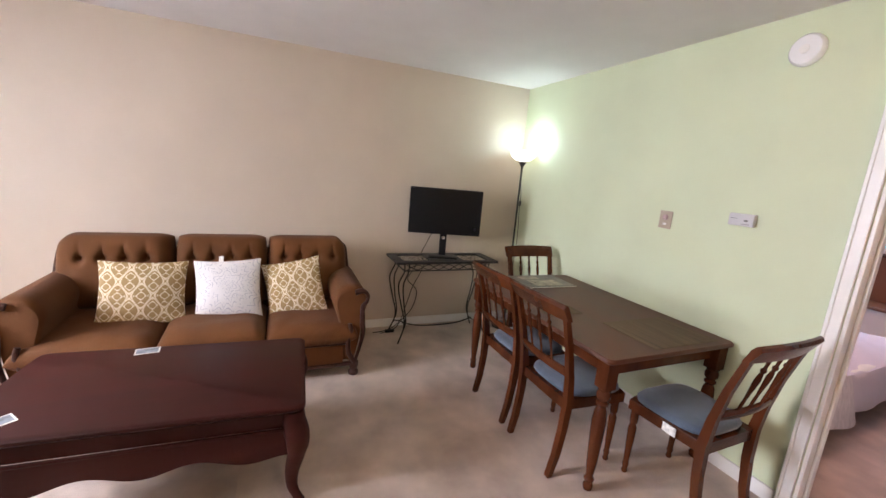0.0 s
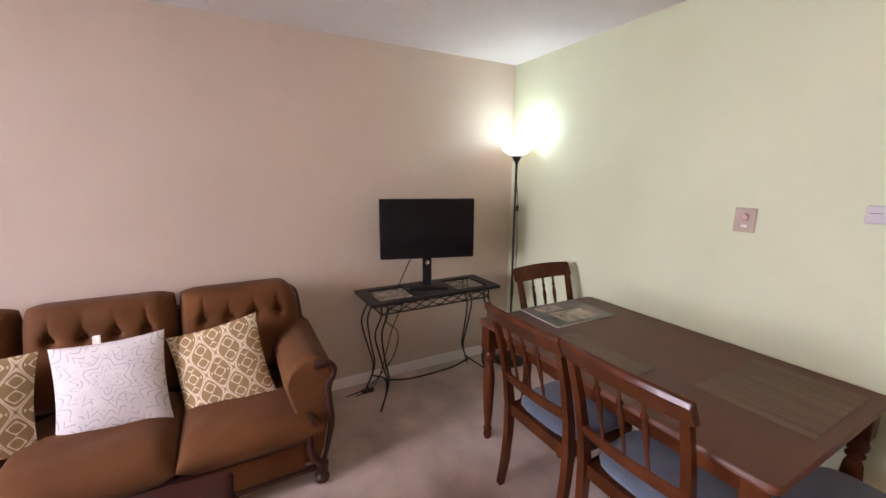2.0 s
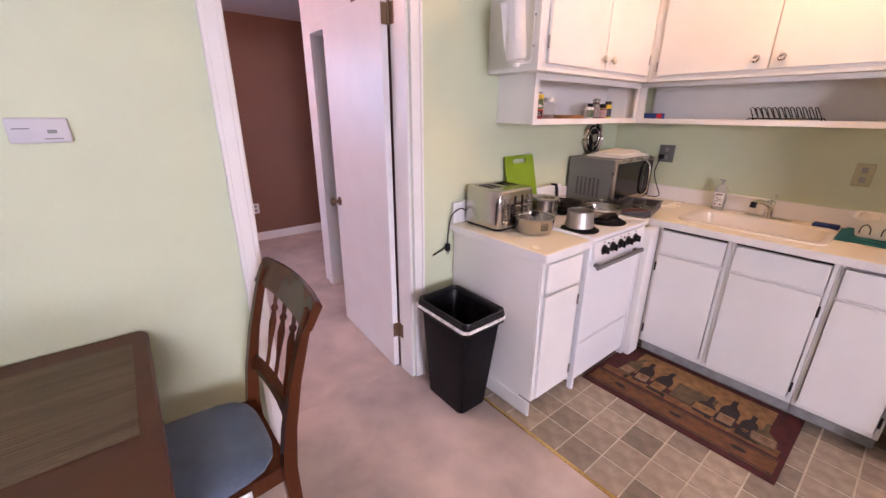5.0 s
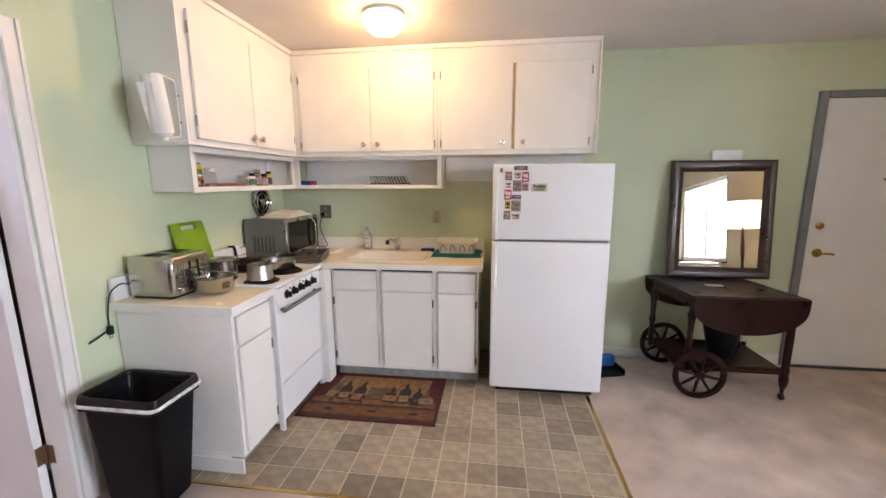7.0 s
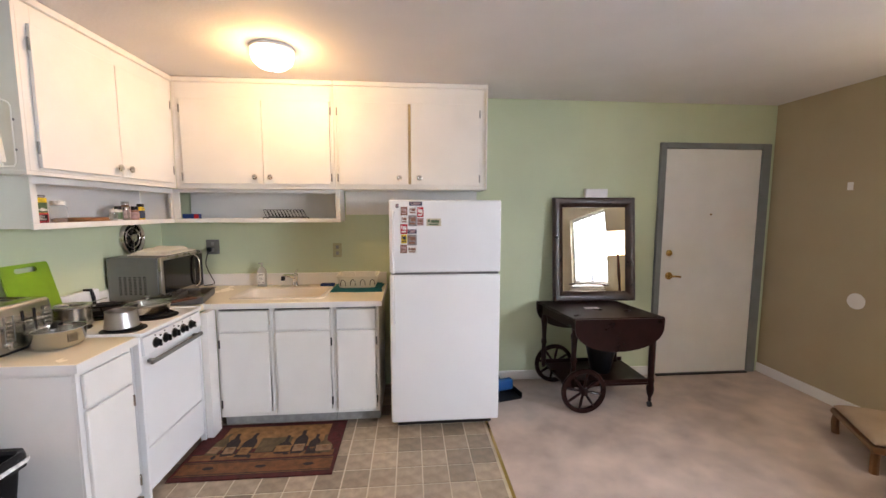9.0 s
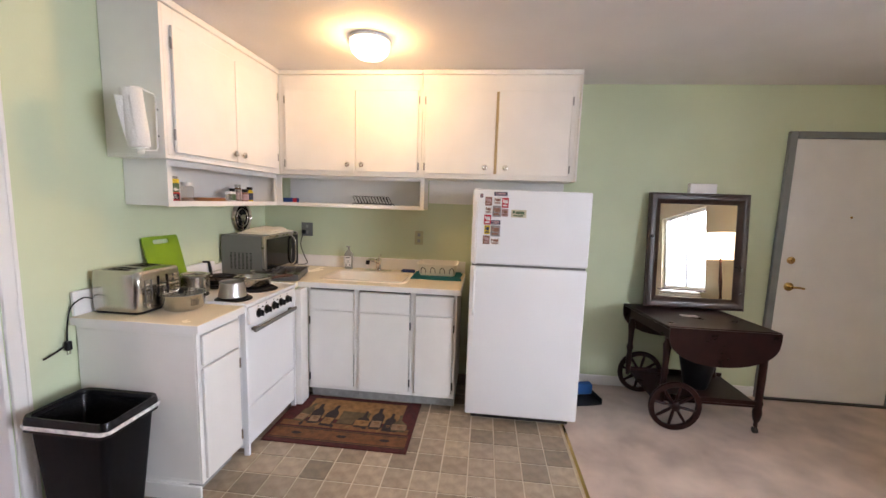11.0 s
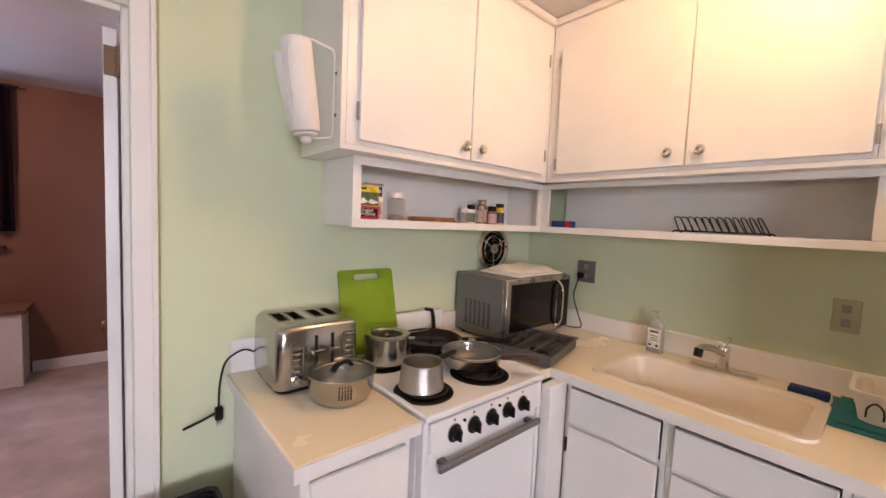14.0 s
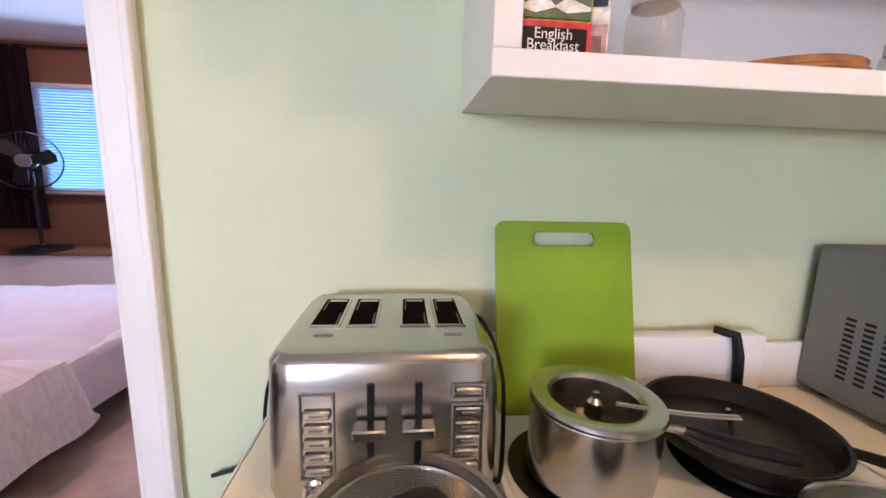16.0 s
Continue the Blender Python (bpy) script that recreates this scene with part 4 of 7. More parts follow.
part("handle", tube(bmesh.new(), [(2.43, -0.30, 0.975), (2.37, -0.345, 0.985), (2.32, -0.38, 0.985)], lambda t: 0.011 + 0.004 * math.sin(3 * t), n=10, flat=0.7), material("dark_wood_handle", (0.08, 0.025, 0.012), 0.35), p, "dark wooden handle")
p = pot("frying_pan", 2.79, -0.255, ZB, 0.13, 0.04, "black non-stick frying pan on the back burner", taper=0.2, mat=material("nonstick", (0.012, 0.009, 0.008), 0.3, vary=0.3, scale=12, spec=0.25))
part("handle", tube(bmesh.new(), [(2.72, -0.36, 0.962), (2.62, -0.43, 0.972), (2.53, -0.49, 0.978)], lambda t: 0.009 + 0.004 * math.sin(3 * t), n=10, flat=0.7), BLACK, p, "long black handle")
part("hook", tube(bmesh.new(), [(2.79, -0.255, 0.94), (2.79, -0.24, 0.985)], 0.004, n=6, smooth=False), STEEL, p)

# microwave
MW = thing("microwave", (2.82, -0.82, 0.911), "grey microwave oven with black glass door", "microwave")
MX0, MX1, MY0, MY1, MZ0, MZ1 = 2.655, 2.975, -1.10, -0.565, 0.925, 1.222
part("housing", B(MX0, MY0, MZ0, MX1, MY1, MZ1, bev=0.005), GREY, MW)
bm = bmesh.new()
for fx, fy in ((2.69, -1.05), (2.69, -0.60), (2.94, -1.05), (2.94, -0.60)):
    rod(bm, (fx, fy, 0.911), (fx, fy, MZ0), 0.012)
part("feet", bm, BLACK, MW)
dm = part("door", B(MX0 - 0.022, MY0 + 0.012, MZ0 + 0.004, MX0 - 0.001, MY1, MZ1 - 0.003, bev=0.004), material("microwave_front", (0.42, 0.39, 0.35), 0.28, metal=0.9, vary=0.05), MW)
part("window", B(MX0 - 0.0245, MY0 + 0.135, MZ0 + 0.045, MX0 - 0.0215, MY1 - 0.03, MZ1 - 0.025, bev=0.001), material("black_glass", (0.006, 0.005, 0.005), 0.12, spec=0.3), dm, "black glass window")
part("control_panel", B(MX0 - 0.0245, MY0 + 0.02, MZ0 + 0.02, MX0 - 0.0215, MY0 + 0.125, MZ1 - 0.025, bev=0.001), BLACK, dm)
part("handle", tube(bmesh.new(), [(MX0 - 0.022, MY0 + 0.128, MZ1 - 0.03), (MX0 - 0.05, MY0 + 0.128, MZ1 - 0.06), (MX0 - 0.055, MY0 + 0.128, (MZ0 + MZ1) / 2), (MX0 - 0.05, MY0 + 0.128, MZ0 + 0.06), (MX0 - 0.022, MY0 + 0.128, MZ0 + 0.03)], 0.008, n=10), CHROME, dm, "curved chrome handle")
part("badge", B(MX0 - 0.0235, -0.79, MZ0 + 0.018, MX0 - 0.0215, -0.745, MZ0 + 0.026), STEEL, dm, "plain silver maker's bar")
slot_me = mesh_of("vent_slot", B(-0.0085, -0.0007, -0.0026, 0.0085, 0.0007, 0.0026), BLACK)
for col in range(6):
    for k in range(12):
        s_ = new("vent_slot", slot_me)
        s_.parent = MW
        s_.location = Vector((MX0 + 0.085 + 0.031 * col, MY1 + 0.0002, MZ0 + 0.050 + 0.0105 * k)) - BASE[MW]
tw = thing("tea_towel", (2.82, -0.84, MZ1), "folded white tea towel lying on the microwave", "towel")
CLOTH = material("white_cotton", (0.82, 0.80, 0.73), 0.9, vary=0.06, scale=10, bump=0.6, bump_scale=180)


def slab(x0, y0, x1, y1, z, h, amp, seed, nx=14, ny=18, rot=0.0):
    """A soft folded cloth: a rounded slab whose top rolls gently."""
    bm = bmesh.new()
    c = Vector(((x0 + x1) / 2, (y0 + y1) / 2, 0))
    top, bot = {}, {}
    rm = Matrix.Rotation(radians(rot), 3, "Z")
    for i in range(nx + 1):
        for j in range(ny + 1):
            u, v = i / nx, j / ny
            p = Vector((x0 + (x1 - x0) * u, y0 + (y1 - y0) * v, 0))
            w = noise.noise(Vector((p.x * 12 + seed, p.y * 12, seed)))
            e = min(1.0, min(u, 1 - u, v, 1 - v) * 6)
            q = rm @ (p - c) + c + Vector((noise.noise(p * 7 + Vector((seed, 0, 0))) * 0.012, noise.noise(p * 7 + Vector((0, seed, 0))) * 0.012, 0))
            top[i, j] = bm.verts.new((q.x, q.y, z + h * (0.35 + 0.65 * math.sqrt(e)) + amp * w * e))
            bot[i, j] = bm.verts.new((q.x, q.y, z + 0.0006))
    for i in range(nx):
        for j in range(ny):
            bm.faces.new((top[i, j], top[i + 1, j], top[i + 1, j + 1], top[i, j + 1]))
            bm.faces.new((bot[i, j], bot[i, j + 1], bot[i + 1, j + 1], bot[i + 1, j]))
    for i in range(nx):
        bm.faces.new((bot[i, 0], bot[i + 1, 0], top[i + 1, 0], top[i, 0]))
        bm.faces.new((top[i, ny], top[i + 1, ny], bot[i + 1, ny], bot[i, ny]))
    for j in range(ny):
        bm.faces.new((top[0, j], top[0, j + 1], bot[0, j + 1], bot[0, j]))
        bm.faces.new((bot[nx, j], bot[nx, j + 1], top[nx, j + 1], top[nx, j]))
    bmesh.ops.recalc_face_normals(bm, faces=bm.faces)
    return bm


part("fold", slab(2.66, -1.05, 2.92, -0.68, MZ1, 0.022, 0.012, 1.0), CLOTH, tw)
part("fold", slab(2.68, -1.0, 2.89, -0.70, MZ1 + 0.018, 0.022, 0.014, 4.0, rot=7), CLOTH, tw)
FN = thing("wall_fan", (2.97, -0.845, 1.25), "round chrome kitchen exhaust fan grille on the wall", "exhaust fan")
mf = Matrix.Translation((2.999, -0.85, 1.335)) @ Matrix.Rotation(radians(-90), 4, "Y")
part("rim", lathe(bmesh.new(), [(0.105, 0), (0.125, 0.006), (0.12, 0.022), (0.108, 0.026), (0.098, 0.016), (0.096, 0.004), (0.105, 0)], n=40, m=mf), CHROME, FN)
# Black disc paints the shade behind the fan blades.
part("back", lathe(bmesh.new(), [(0.092, 0), (0.092, 0.008), (0, 0.008)], n=32, m=mf), RECESS_SHADE, FN)
part("hub", lathe(bmesh.new(), [(0.032, 0.003), (0.032, 0.018), (0.028, 0.026), (0.010, 0.030), (0, 0.030)], n=24, m=mf), STEEL, FN)
for rr, w_ in ((0.050, 0.0028), (0.071, 0.0045)):
    part("grille_ring", lathe(bmesh.new(), [(rr - w_, 0.014), (rr, 0.019), (rr + w_, 0.014), (rr, 0.011), (rr - w_, 0.014)], n=40, m=mf), CHROME if rr > 0.06 else IRON, FN)
for k in range(6):
    a = math.pi * k / 3
    part("fan_blade", prism(bmesh.new(), [(0.030, -0.010), (0.085, -0.022), (0.088, 0.014), (0.030, 0.012)], 0.0015, mf @ Matrix.Rotation(a, 4, "Z") @ Matrix.Translation((0, 0, 0.0095))), IRON, FN)
for a in (60, 180, 300):
    bm = rod(bmesh.new(), mf @ Vector((0.028 * math.cos(radians(a)), 0.028 * math.sin(radians(a)), 0.018)), mf @ Vector((0.102 * math.cos(radians(a)), 0.102 * math.sin(radians(a)), 0.018)), 0.0034, n=8)
    part("strut", bm, CHROME, FN)

# cutlery tray
TR = thing("cutlery_tray", (2.52, -0.61, 0.915), "grey plastic cutlery tray with spoons and forks", "cutlery tray")
GP = material("grey_plastic", (0.10, 0.098, 0.10), 0.45, vary=0.08, scale=20)
rows = [(-0.14, -0.17, 0, 0.14, 0.17, 0.004), (-0.14, -0.17, 0.004, -0.135, 0.17, 0.045), (0.135, -0.17, 0.004, 0.14, 0.17, 0.045), (-0.135, -0.17, 0.004, 0.135, -0.165, 0.045), (-0.135, 0.165, 0.004, 0.135, 0.17, 0.045), (-0.05, -0.165, 0.004, -0.046, 0.165, 0.04), (0.03, -0.165, 0.004, 0.034, 0.165, 0.04), (0.034, -0.06, 0.004, 0.135, -0.056, 0.04), (0.085, -0.056, 0.004, 0.089, 0.165, 0.04)]
mt = pose(2.52, -0.63, 0.92, 0, 0, 14)
for i_, row in enumerate(rows):
    bm = B(*row)
    bmesh.ops.transform(bm, verts=bm.verts, matrix=mt)
    part("bottom" if i_ == 0 else "wall" if i_ < 5 else "divider", bm, GP, TR)
bm = boxes([(-0.15, -0.18, 0.043, -0.139, 0.18, 0.047), (0.139, -0.18, 0.043, 0.15, 0.18, 0.047), (-0.139, -0.18, 0.043, 0.139, -0.169, 0.047), (-0.139, 0.169, 0.043, 0.139, 0.18, 0.047)], bev=0.0012)
bmesh.ops.transform(bm, verts=bm.verts, matrix=mt)
part("rim", bm, GP, TR)
for k in range(5):
    bm = bmesh.new()
    x = -0.10 + 0.012 * k
    tube(bm, [(x, -0.11, 0.012 + 0.003 * k), (x + 0.01, 0.0, 0.014 + 0.003 * k), (x + 0.014, 0.06, 0.016 + 0.003 * k)], 0.004, n=6, flat=0.4)
    lathe(bm, [(0.0, 0), (0.016, 0.003), (0.019, 0.007), (0.017, 0.0075), (0.0, 0.003)], at=(x + 0.016, 0.085, 0.016 + 0.003 * k), n=14)
    bmesh.ops.transform(bm, verts=bm.verts, matrix=mt)
    part("spoon", bm, STEEL, TR)

# soap bottle, sponge, dish rack
SB = thing("soap_bottle", (2.19, -1.12, 0.911), "clear plastic soap bottle with a white label", "bottle")
CLEARP = material("clear_soap", (0.75, 0.75, 0.68), 0.15, trans=0.6)
part("bottle", skin(bmesh.new(), [ring_rect(2.155, -1.14, 2.225, -1.10, 0.015, 0.912), ring_rect(2.153, -1.142, 2.227, -1.098, 0.018, 1.04), ring_rect(2.165, -1.135, 2.215, -1.105, 0.013, 1.06), ring_rect(2.178, -1.132, 2.202, -1.108, 0.0118, 1.075)]), CLEARP, SB)
part("label", boxes([(2.162, -1.0975, 0.935, 2.218, -1.0965, 1.025)]), MG["white"], SB, "white paper label")
part("print", boxes([(2.17, -1.0962, 1.008, 2.21, -1.0957, 1.014), (2.172, -1.0962, 0.99, 2.208, -1.0957, 0.993), (2.172, -1.0962, 0.98, 2.205, -1.0957, 0.983), (2.172, -1.0962, 0.97, 2.208, -1.0957, 0.973), (2.17, -1.0962, 0.942, 2.18, -1.0957, 0.952), (2.2, -1.0962, 0.942, 2.21, -1.0957, 0.952)]), BLACK, SB)
part("pump", boxes([(2.183, -1.127, 1.0755, 2.197, -1.113, 1.10), (2.178, -1.13, 1.10, 2.212, -1.11, 1.108)], bev=0.002), CLEARP, SB)
sp = solid("sponge", B(1.60, -1.11, 0.911, 1.71, -1.05, 0.937, bev=0.007, seg=2), material("blue_sponge", (0.01, 0.035, 0.16), 0.9, vary=0.2, scale=60, bump=0.7, bump_scale=150), "dark blue scrub sponge behind the sink", "sponge")
mtt = thing("drying_mat", (1.36, -0.98, 0.911), "folded teal drying mat under the dish rack", "mat")
TEAL = material("teal_cloth", (0.012, 0.16, 0.19), 0.9, vary=0.15, scale=15, bump=0.7, bump_scale=150)
part("layer", slab(1.20, -1.15, 1.60, -0.83, 0.911, 0.010, 0.002, 9.0), TEAL, mtt)
part("layer", slab(1.21, -1.14, 1.575, -0.85, 0.922, 0.010, 0.002, 2.0), TEAL, mtt)
RK = thing("dish_rack", (1.39, -0.98, 0.933), "white plastic dish rack on a teal mat", "dish rack")
RKW = material("white_plastic", (0.78, 0.75, 0.68), 0.4, vary=0.03)


def rk(d, z, r=0.03):
    return ring_rect(1.235 + d, -1.11 + d, 1.545 - d, -0.87 - d, r, z)


part("basket", skin(bmesh.new(), [rk(0.02, 0.933), rk(0.016, 0.936), rk(0.0, 1.022), rk(-0.008, 1.024), rk(-0.008, 1.028), rk(0.003, 1.028), rk(0.02, 0.942)]), RKW, RK)
for xx, yy, r0 in [(1.27 + 0.075 * k, -0.8665, 0) for k in range(4)]:
    pts = [(xx - 0.018, yy + 0.001, 0.955), (xx - 0.016, yy + 0.002, 0.985), (xx, yy + 0.0035, 1.002), (xx + 0.016, yy + 0.002, 0.985), (xx + 0.018, yy + 0.001, 0.955)]
    part("slot", tube(bmesh.new(), [Vector(p) - Vector((0, 0.012 * (1.022 - p[2]) / 0.086, 0)) for p in pts], 0.0026, n=6), IRON, RK, "dark arched slot edge")
for k in range(4):
    xx = 1.275 + 0.075 * k
    part("prong", tube(bmesh.new(), [(xx, -1.05, 0.942), (xx, -1.05, 1.015), (xx + 0.02, -1.05, 1.035), (xx + 0.04, -1.05, 1.015), (xx + 0.04, -1.05, 0.942)], 0.004, n=6), RKW, RK)

# outlets
for x, z, lb in ((2.60, 1.235, "grey metal double outlet plate above the worktop"), (1.59, 1.20, "olive painted outlet plate above the sink")):
    o = thing("outlet", (x, YS + 0.003, z - 0.057), lb, "outlet")
    part("plate", B(x - (0.052 if x > 2 else 0.037), YS + 0.0005, z - 0.06, x + (0.052 if x > 2 else 0.037), YS + 0.006, z + 0.06, bev=0.002), GREY if x > 2 else material("olive_plate", (0.46, 0.45, 0.27), 0.5), o)
    for q in (-0.026, 0.026):
        part("socket", B(x - 0.012, YS + 0.006, z + q - 0.014, x + 0.012, YS + 0.0085, z + q + 0.014, bev=0.001), SHADE_FITTING_GREY, o)
pc = thing("power_cord", (2.62, YS + 0.02, 1.0), "black microwave plug and cord at the wall outlet", "cord")
part("plug", B(2.605, YS + 0.009, 1.195, 2.64, YS + 0.035, 1.228, bev=0.006), BLACK, pc)
part("wire", tube(bmesh.new(), [(2.625, YS + 0.03, 1.2), (2.64, YS + 0.05, 1.1), (2.60, YS + 0.06, 1.0), (2.57, YS + 0.08, 0.94), (2.66, YS + 0.1, 0.93)], 0.0035, n=6), BLACK, pc)

# shelf goods
ZS = 1.4655
tb = tea = thing("tea_box", (2.82, 0.09, ZS), "yellow, green and red tea box standing on the open shelf", "box")
part("carton", B(2.78, 0.038, ZS, 2.85, 0.134, ZS + 0.132, bev=0.001), MG["yellow"], tb)
part("red_band", boxes([(2.7785, 0.038, ZS + 0.001, 2.7798, 0.134, ZS + 0.056)]), MG["red"], tb)
part("picture", boxes([(2.7785, 0.040, ZS + 0.058, 2.7797, 0.132, ZS + 0.108)]), MG["green"], tb, "landscape picture panel")
part("black_label", boxes([(2.7770, 0.044, ZS + 0.018, 2.7783, 0.130, ZS + 0.048)]), BLACK, tb)
part("title_bar", boxes([(2.7780, 0.092, ZS + 0.116, 2.7797, 0.130, ZS + 0.124), (2.7780, 0.108, ZS + 0.094, 2.7784, 0.130, ZS + 0.104)]), MG["navy"], tb, "dark printed title")
tb = thing("food_box", (2.87, 0.03, ZS), "white and dark blue food carton behind the tea box", "box")
mfb = pose(2.862, 0.018, ZS + 0.0003, 0, 0, -14)
part("carton", moved(B(-0.028, -0.035, 0, 0.028, 0.040, 0.148, bev=0.001), mfb), MG["white"], tb)
part("blue_panel", moved(boxes([(-0.0295, -0.030, 0.098, -0.0282, 0.012, 0.136)]), mfb), MG["navy"], tb)
part("panel_print", moved(boxes([(-0.0302, -0.024, 0.112, -0.0296, -0.016, 0.124), (-0.0302, -0.013, 0.112, -0.0296, -0.006, 0.124), (-0.0302, -0.003, 0.112, -0.0296, 0.006, 0.124)]), mfb), MG["white"], tb, "pale letter shapes")
part("top_band", moved(boxes([(-0.0293, -0.034, 0.139, -0.0281, 0.039, 0.147)]), mfb), MG["grey"], tb)
part("picture", moved(boxes([(-0.0295, -0.032, 0.012, -0.0282, 0.030, 0.075)]), mfb), MG["pink"], tb, "printed food picture")
part("food_print", moved(boxes([(-0.0302, -0.025, 0.030, -0.0296, -0.010, 0.060), (-0.0302, -0.003, 0.045, -0.0296, 0.018, 0.070), (-0.0302, 0.0, 0.018, -0.0296, 0.010, 0.036)]), mfb), MG["brown"], tb, "brown nut shapes")


def words(text, size, m, mat, parent, name="lettering"):
    cu = bpy.data.curves.new(name, "FONT")
    cu.body, cu.size, cu.align_x, cu.extrude = text, size, "CENTER", 0.0002
    tmp = new(name + "_curve", cu)
    bpy.context.view_layer.update()
    me = bpy.data.meshes.new_from_object(tmp.evaluated_get(bpy.context.evaluated_depsgraph_get()))
    bpy.data.objects.remove(tmp)
    me.materials.clear()
    me.materials.append(mat)
    me.transform(m)
    me.transform(Matrix.Translation(-BASE[parent]))
    ob = new(name, me)
    ob.parent = parent
    return tagged(ob, "printed words")


FACEX = Matrix(((0, 0, -1, 0), (-1, 0, 0, 0), (0, 1, 0, 0), (0, 0, 0, 1)))
words("English", 0.018, Matrix.Translation((2.7765, 0.087, ZS + 0.035)) @ FACEX, MG["white"], tea)
words("Breakfast", 0.018, Matrix.Translation((2.7765, 0.087, ZS + 0.022)) @ FACEX, MG["white"], tea)
part("plaid_line", boxes([(2.7779, 0.039, ZS + 0.004 + 0.006 * k, 2.7784, 0.133, ZS + 0.0055 + 0.006 * k) for k in range(2)] + [(2.7779, 0.041 + 0.0118 * k, ZS + 0.002, 2.7784, 0.043 + 0.0118 * k, ZS + 0.016) for k in range(8)]), BLACK, tea, "dark plaid lines")
part("hill_shape", prism(bmesh.new(), [(0, 0), (0.090, 0), (0.090, 0.014), (0.060, 0.024), (0.045, 0.014), (0.028, 0.028), (0.012, 0.018), (0, 0.012)], 0.0006, Matrix.Translation((2.7784, 0.131, ZS + 0.059)) @ FACEX), MG["white"], tea, "pale printed hills")
part("hedge_shape", prism(bmesh.new(), [(0, 0), (0.090, 0), (0.090, 0.010), (0.060, 0.006), (0.045, 0.012), (0.020, 0.005), (0, 0.010)], 0.0008, Matrix.Translation((2.7784, 0.131, ZS + 0.059)) @ FACEX), MG["green"], tea, "dark printed hedge")


def jar(name, x, y, r, h, lid_h, body, lidm, label, extra=None):
    j = thing(name, (x, y, ZS), label, "jar", group="jars on the shelf")
    part("jar", lathe(bmesh.new(), [(r * 0.9, 0), (r, 0.004), (r, h * 0.72), (r * 0.8, h - lid_h), (r * 0.8, h - lid_h + 0.001)], at=(x, y, ZS), n=20), body, j)
    part("lid", lathe(bmesh.new(), [(r * 0.86, 0), (r * 0.86, lid_h - 0.002), (r * 0.8, lid_h), (0, lid_h)], at=(x, y, ZS + h - lid_h + 0.0015), n=20), lidm, j)
    if extra:
        part("label", lathe(bmesh.new(), [(r + 0.0005, h * 0.15), (r + 0.001, h * 0.16), (r + 0.001, h * 0.6), (r + 0.0005, h * 0.61)], at=(x, y, ZS), n=20), extra, j)


CJ = material("clear_jar", (0.45, 0.45, 0.43), 0.06, vary=0.05, alpha=0.30, spec=0.8)
jar("storage_jar", 2.82, -0.068, 0.036, 0.118, 0.022, CJ, MG["white"], "clear jar with a white lid and dark spice inside")
sj = thing("spice_heap", (2.82, -0.068, ZS + 0.002), "dark spice in the bottom of the clear jar", "spice")
part("spice", lathe(bmesh.new(), [(0.030, 0.003), (0.031, 0.024), (0.016, 0.030), (0, 0.028)], at=(2.82, -0.068, ZS)), MG["brown"], sj)
jar("spice_jar", 2.82, -0.452, 0.021, 0.075, 0.018, CJ, MG["white"], "small clear spice jar with white cap")
jar("spice_jar", 2.825, -0.497, 0.022, 0.095, 0.022, MG["white"], BLACK, "white spice jar with black cap", MG["green"])
jar("spice_jar", 2.815, -0.548, 0.023, 0.090, 0.018, CJ, STEEL, "glass spice shaker with metal cap")
jar("spice_jar", 2.84, -0.585, 0.025, 0.125, 0.022, material("brown_glass_jar", (0.25, 0.15, 0.08), 0.2, trans=0.3), STEEL, "tall brown spice jar with silver cap", MG["pink"])
jar("spice_jar", 2.82, -0.640, 0.024, 0.095, 0.024, MG["brown"], BLACK, "dark spice jar with printed label", MG["pink"])
jar("spice_jar", 2.82, -0.698, 0.024, 0.112, 0.02, MG["yellow"], BLACK, "bright yellow bottle with black cap", MG["navy"])
cst = thing("coaster_stack", (2.85, -0.285, ZS), "stack of woven cork trivets on the open shelf", "trivet")
WOV = material("woven_cork", (0.30, 0.13, 0.045), 0.8, vary=0.4, scale=30, bump=0.8, bump_scale=90)
for k in range(3):
    part("trivet", lathe(bmesh.new(), [(0.105, 0), (0.112 - 0.004 * k, 0.004), (0.105, 0.009), (0, 0.0085)], at=(2.85, -0.285 + 0.004 * k, ZS + 0.0095 * k), n=32), WOV, cst)
bb = thing("foil_box", (2.63, -1.03, ZS), "small blue and red carton on the open shelf", "box")
part("carton", B(2.60, -1.05, ZS, 2.72, -1.01, ZS + 0.042, bev=0.001), material("blue_carton", (0.02, 0.06, 0.25), 0.5), bb)
part("red_end", boxes([(2.60, -1.0095, ZS + 0.002, 2.635, -1.0083, ZS + 0.04)]), MG["red"], bb)
pr = thing("plate_rack", (1.955, -1.05, ZS), "black wire plate rack on the open shelf", "rack")
bm = bmesh.new()
for yy in (-1.0, -1.10):
    tube(bm, [(1.79, yy, ZS + 0.004), (1.80, yy, ZS + 0.016), (2.11, yy, ZS + 0.016), (2.12, yy, ZS + 0.004)], 0.004, n=6, smooth=False)
part("rail", bm, IRON, pr)
for k in range(12):
    x = 1.81 + 0.0255 * k
    part("wire", tube(bmesh.new(), [(x, -1.0, ZS + 0.016), (x + 0.026, -1.012, ZS + 0.070), (x + 0.028, -1.03, ZS + 0.075), (x + 0.028, -1.07, ZS + 0.075), (x + 0.026, -1.088, ZS + 0.070), (x, -1.10, ZS + 0.016)], 0.0026, n=6, smooth=False), IRON, pr)

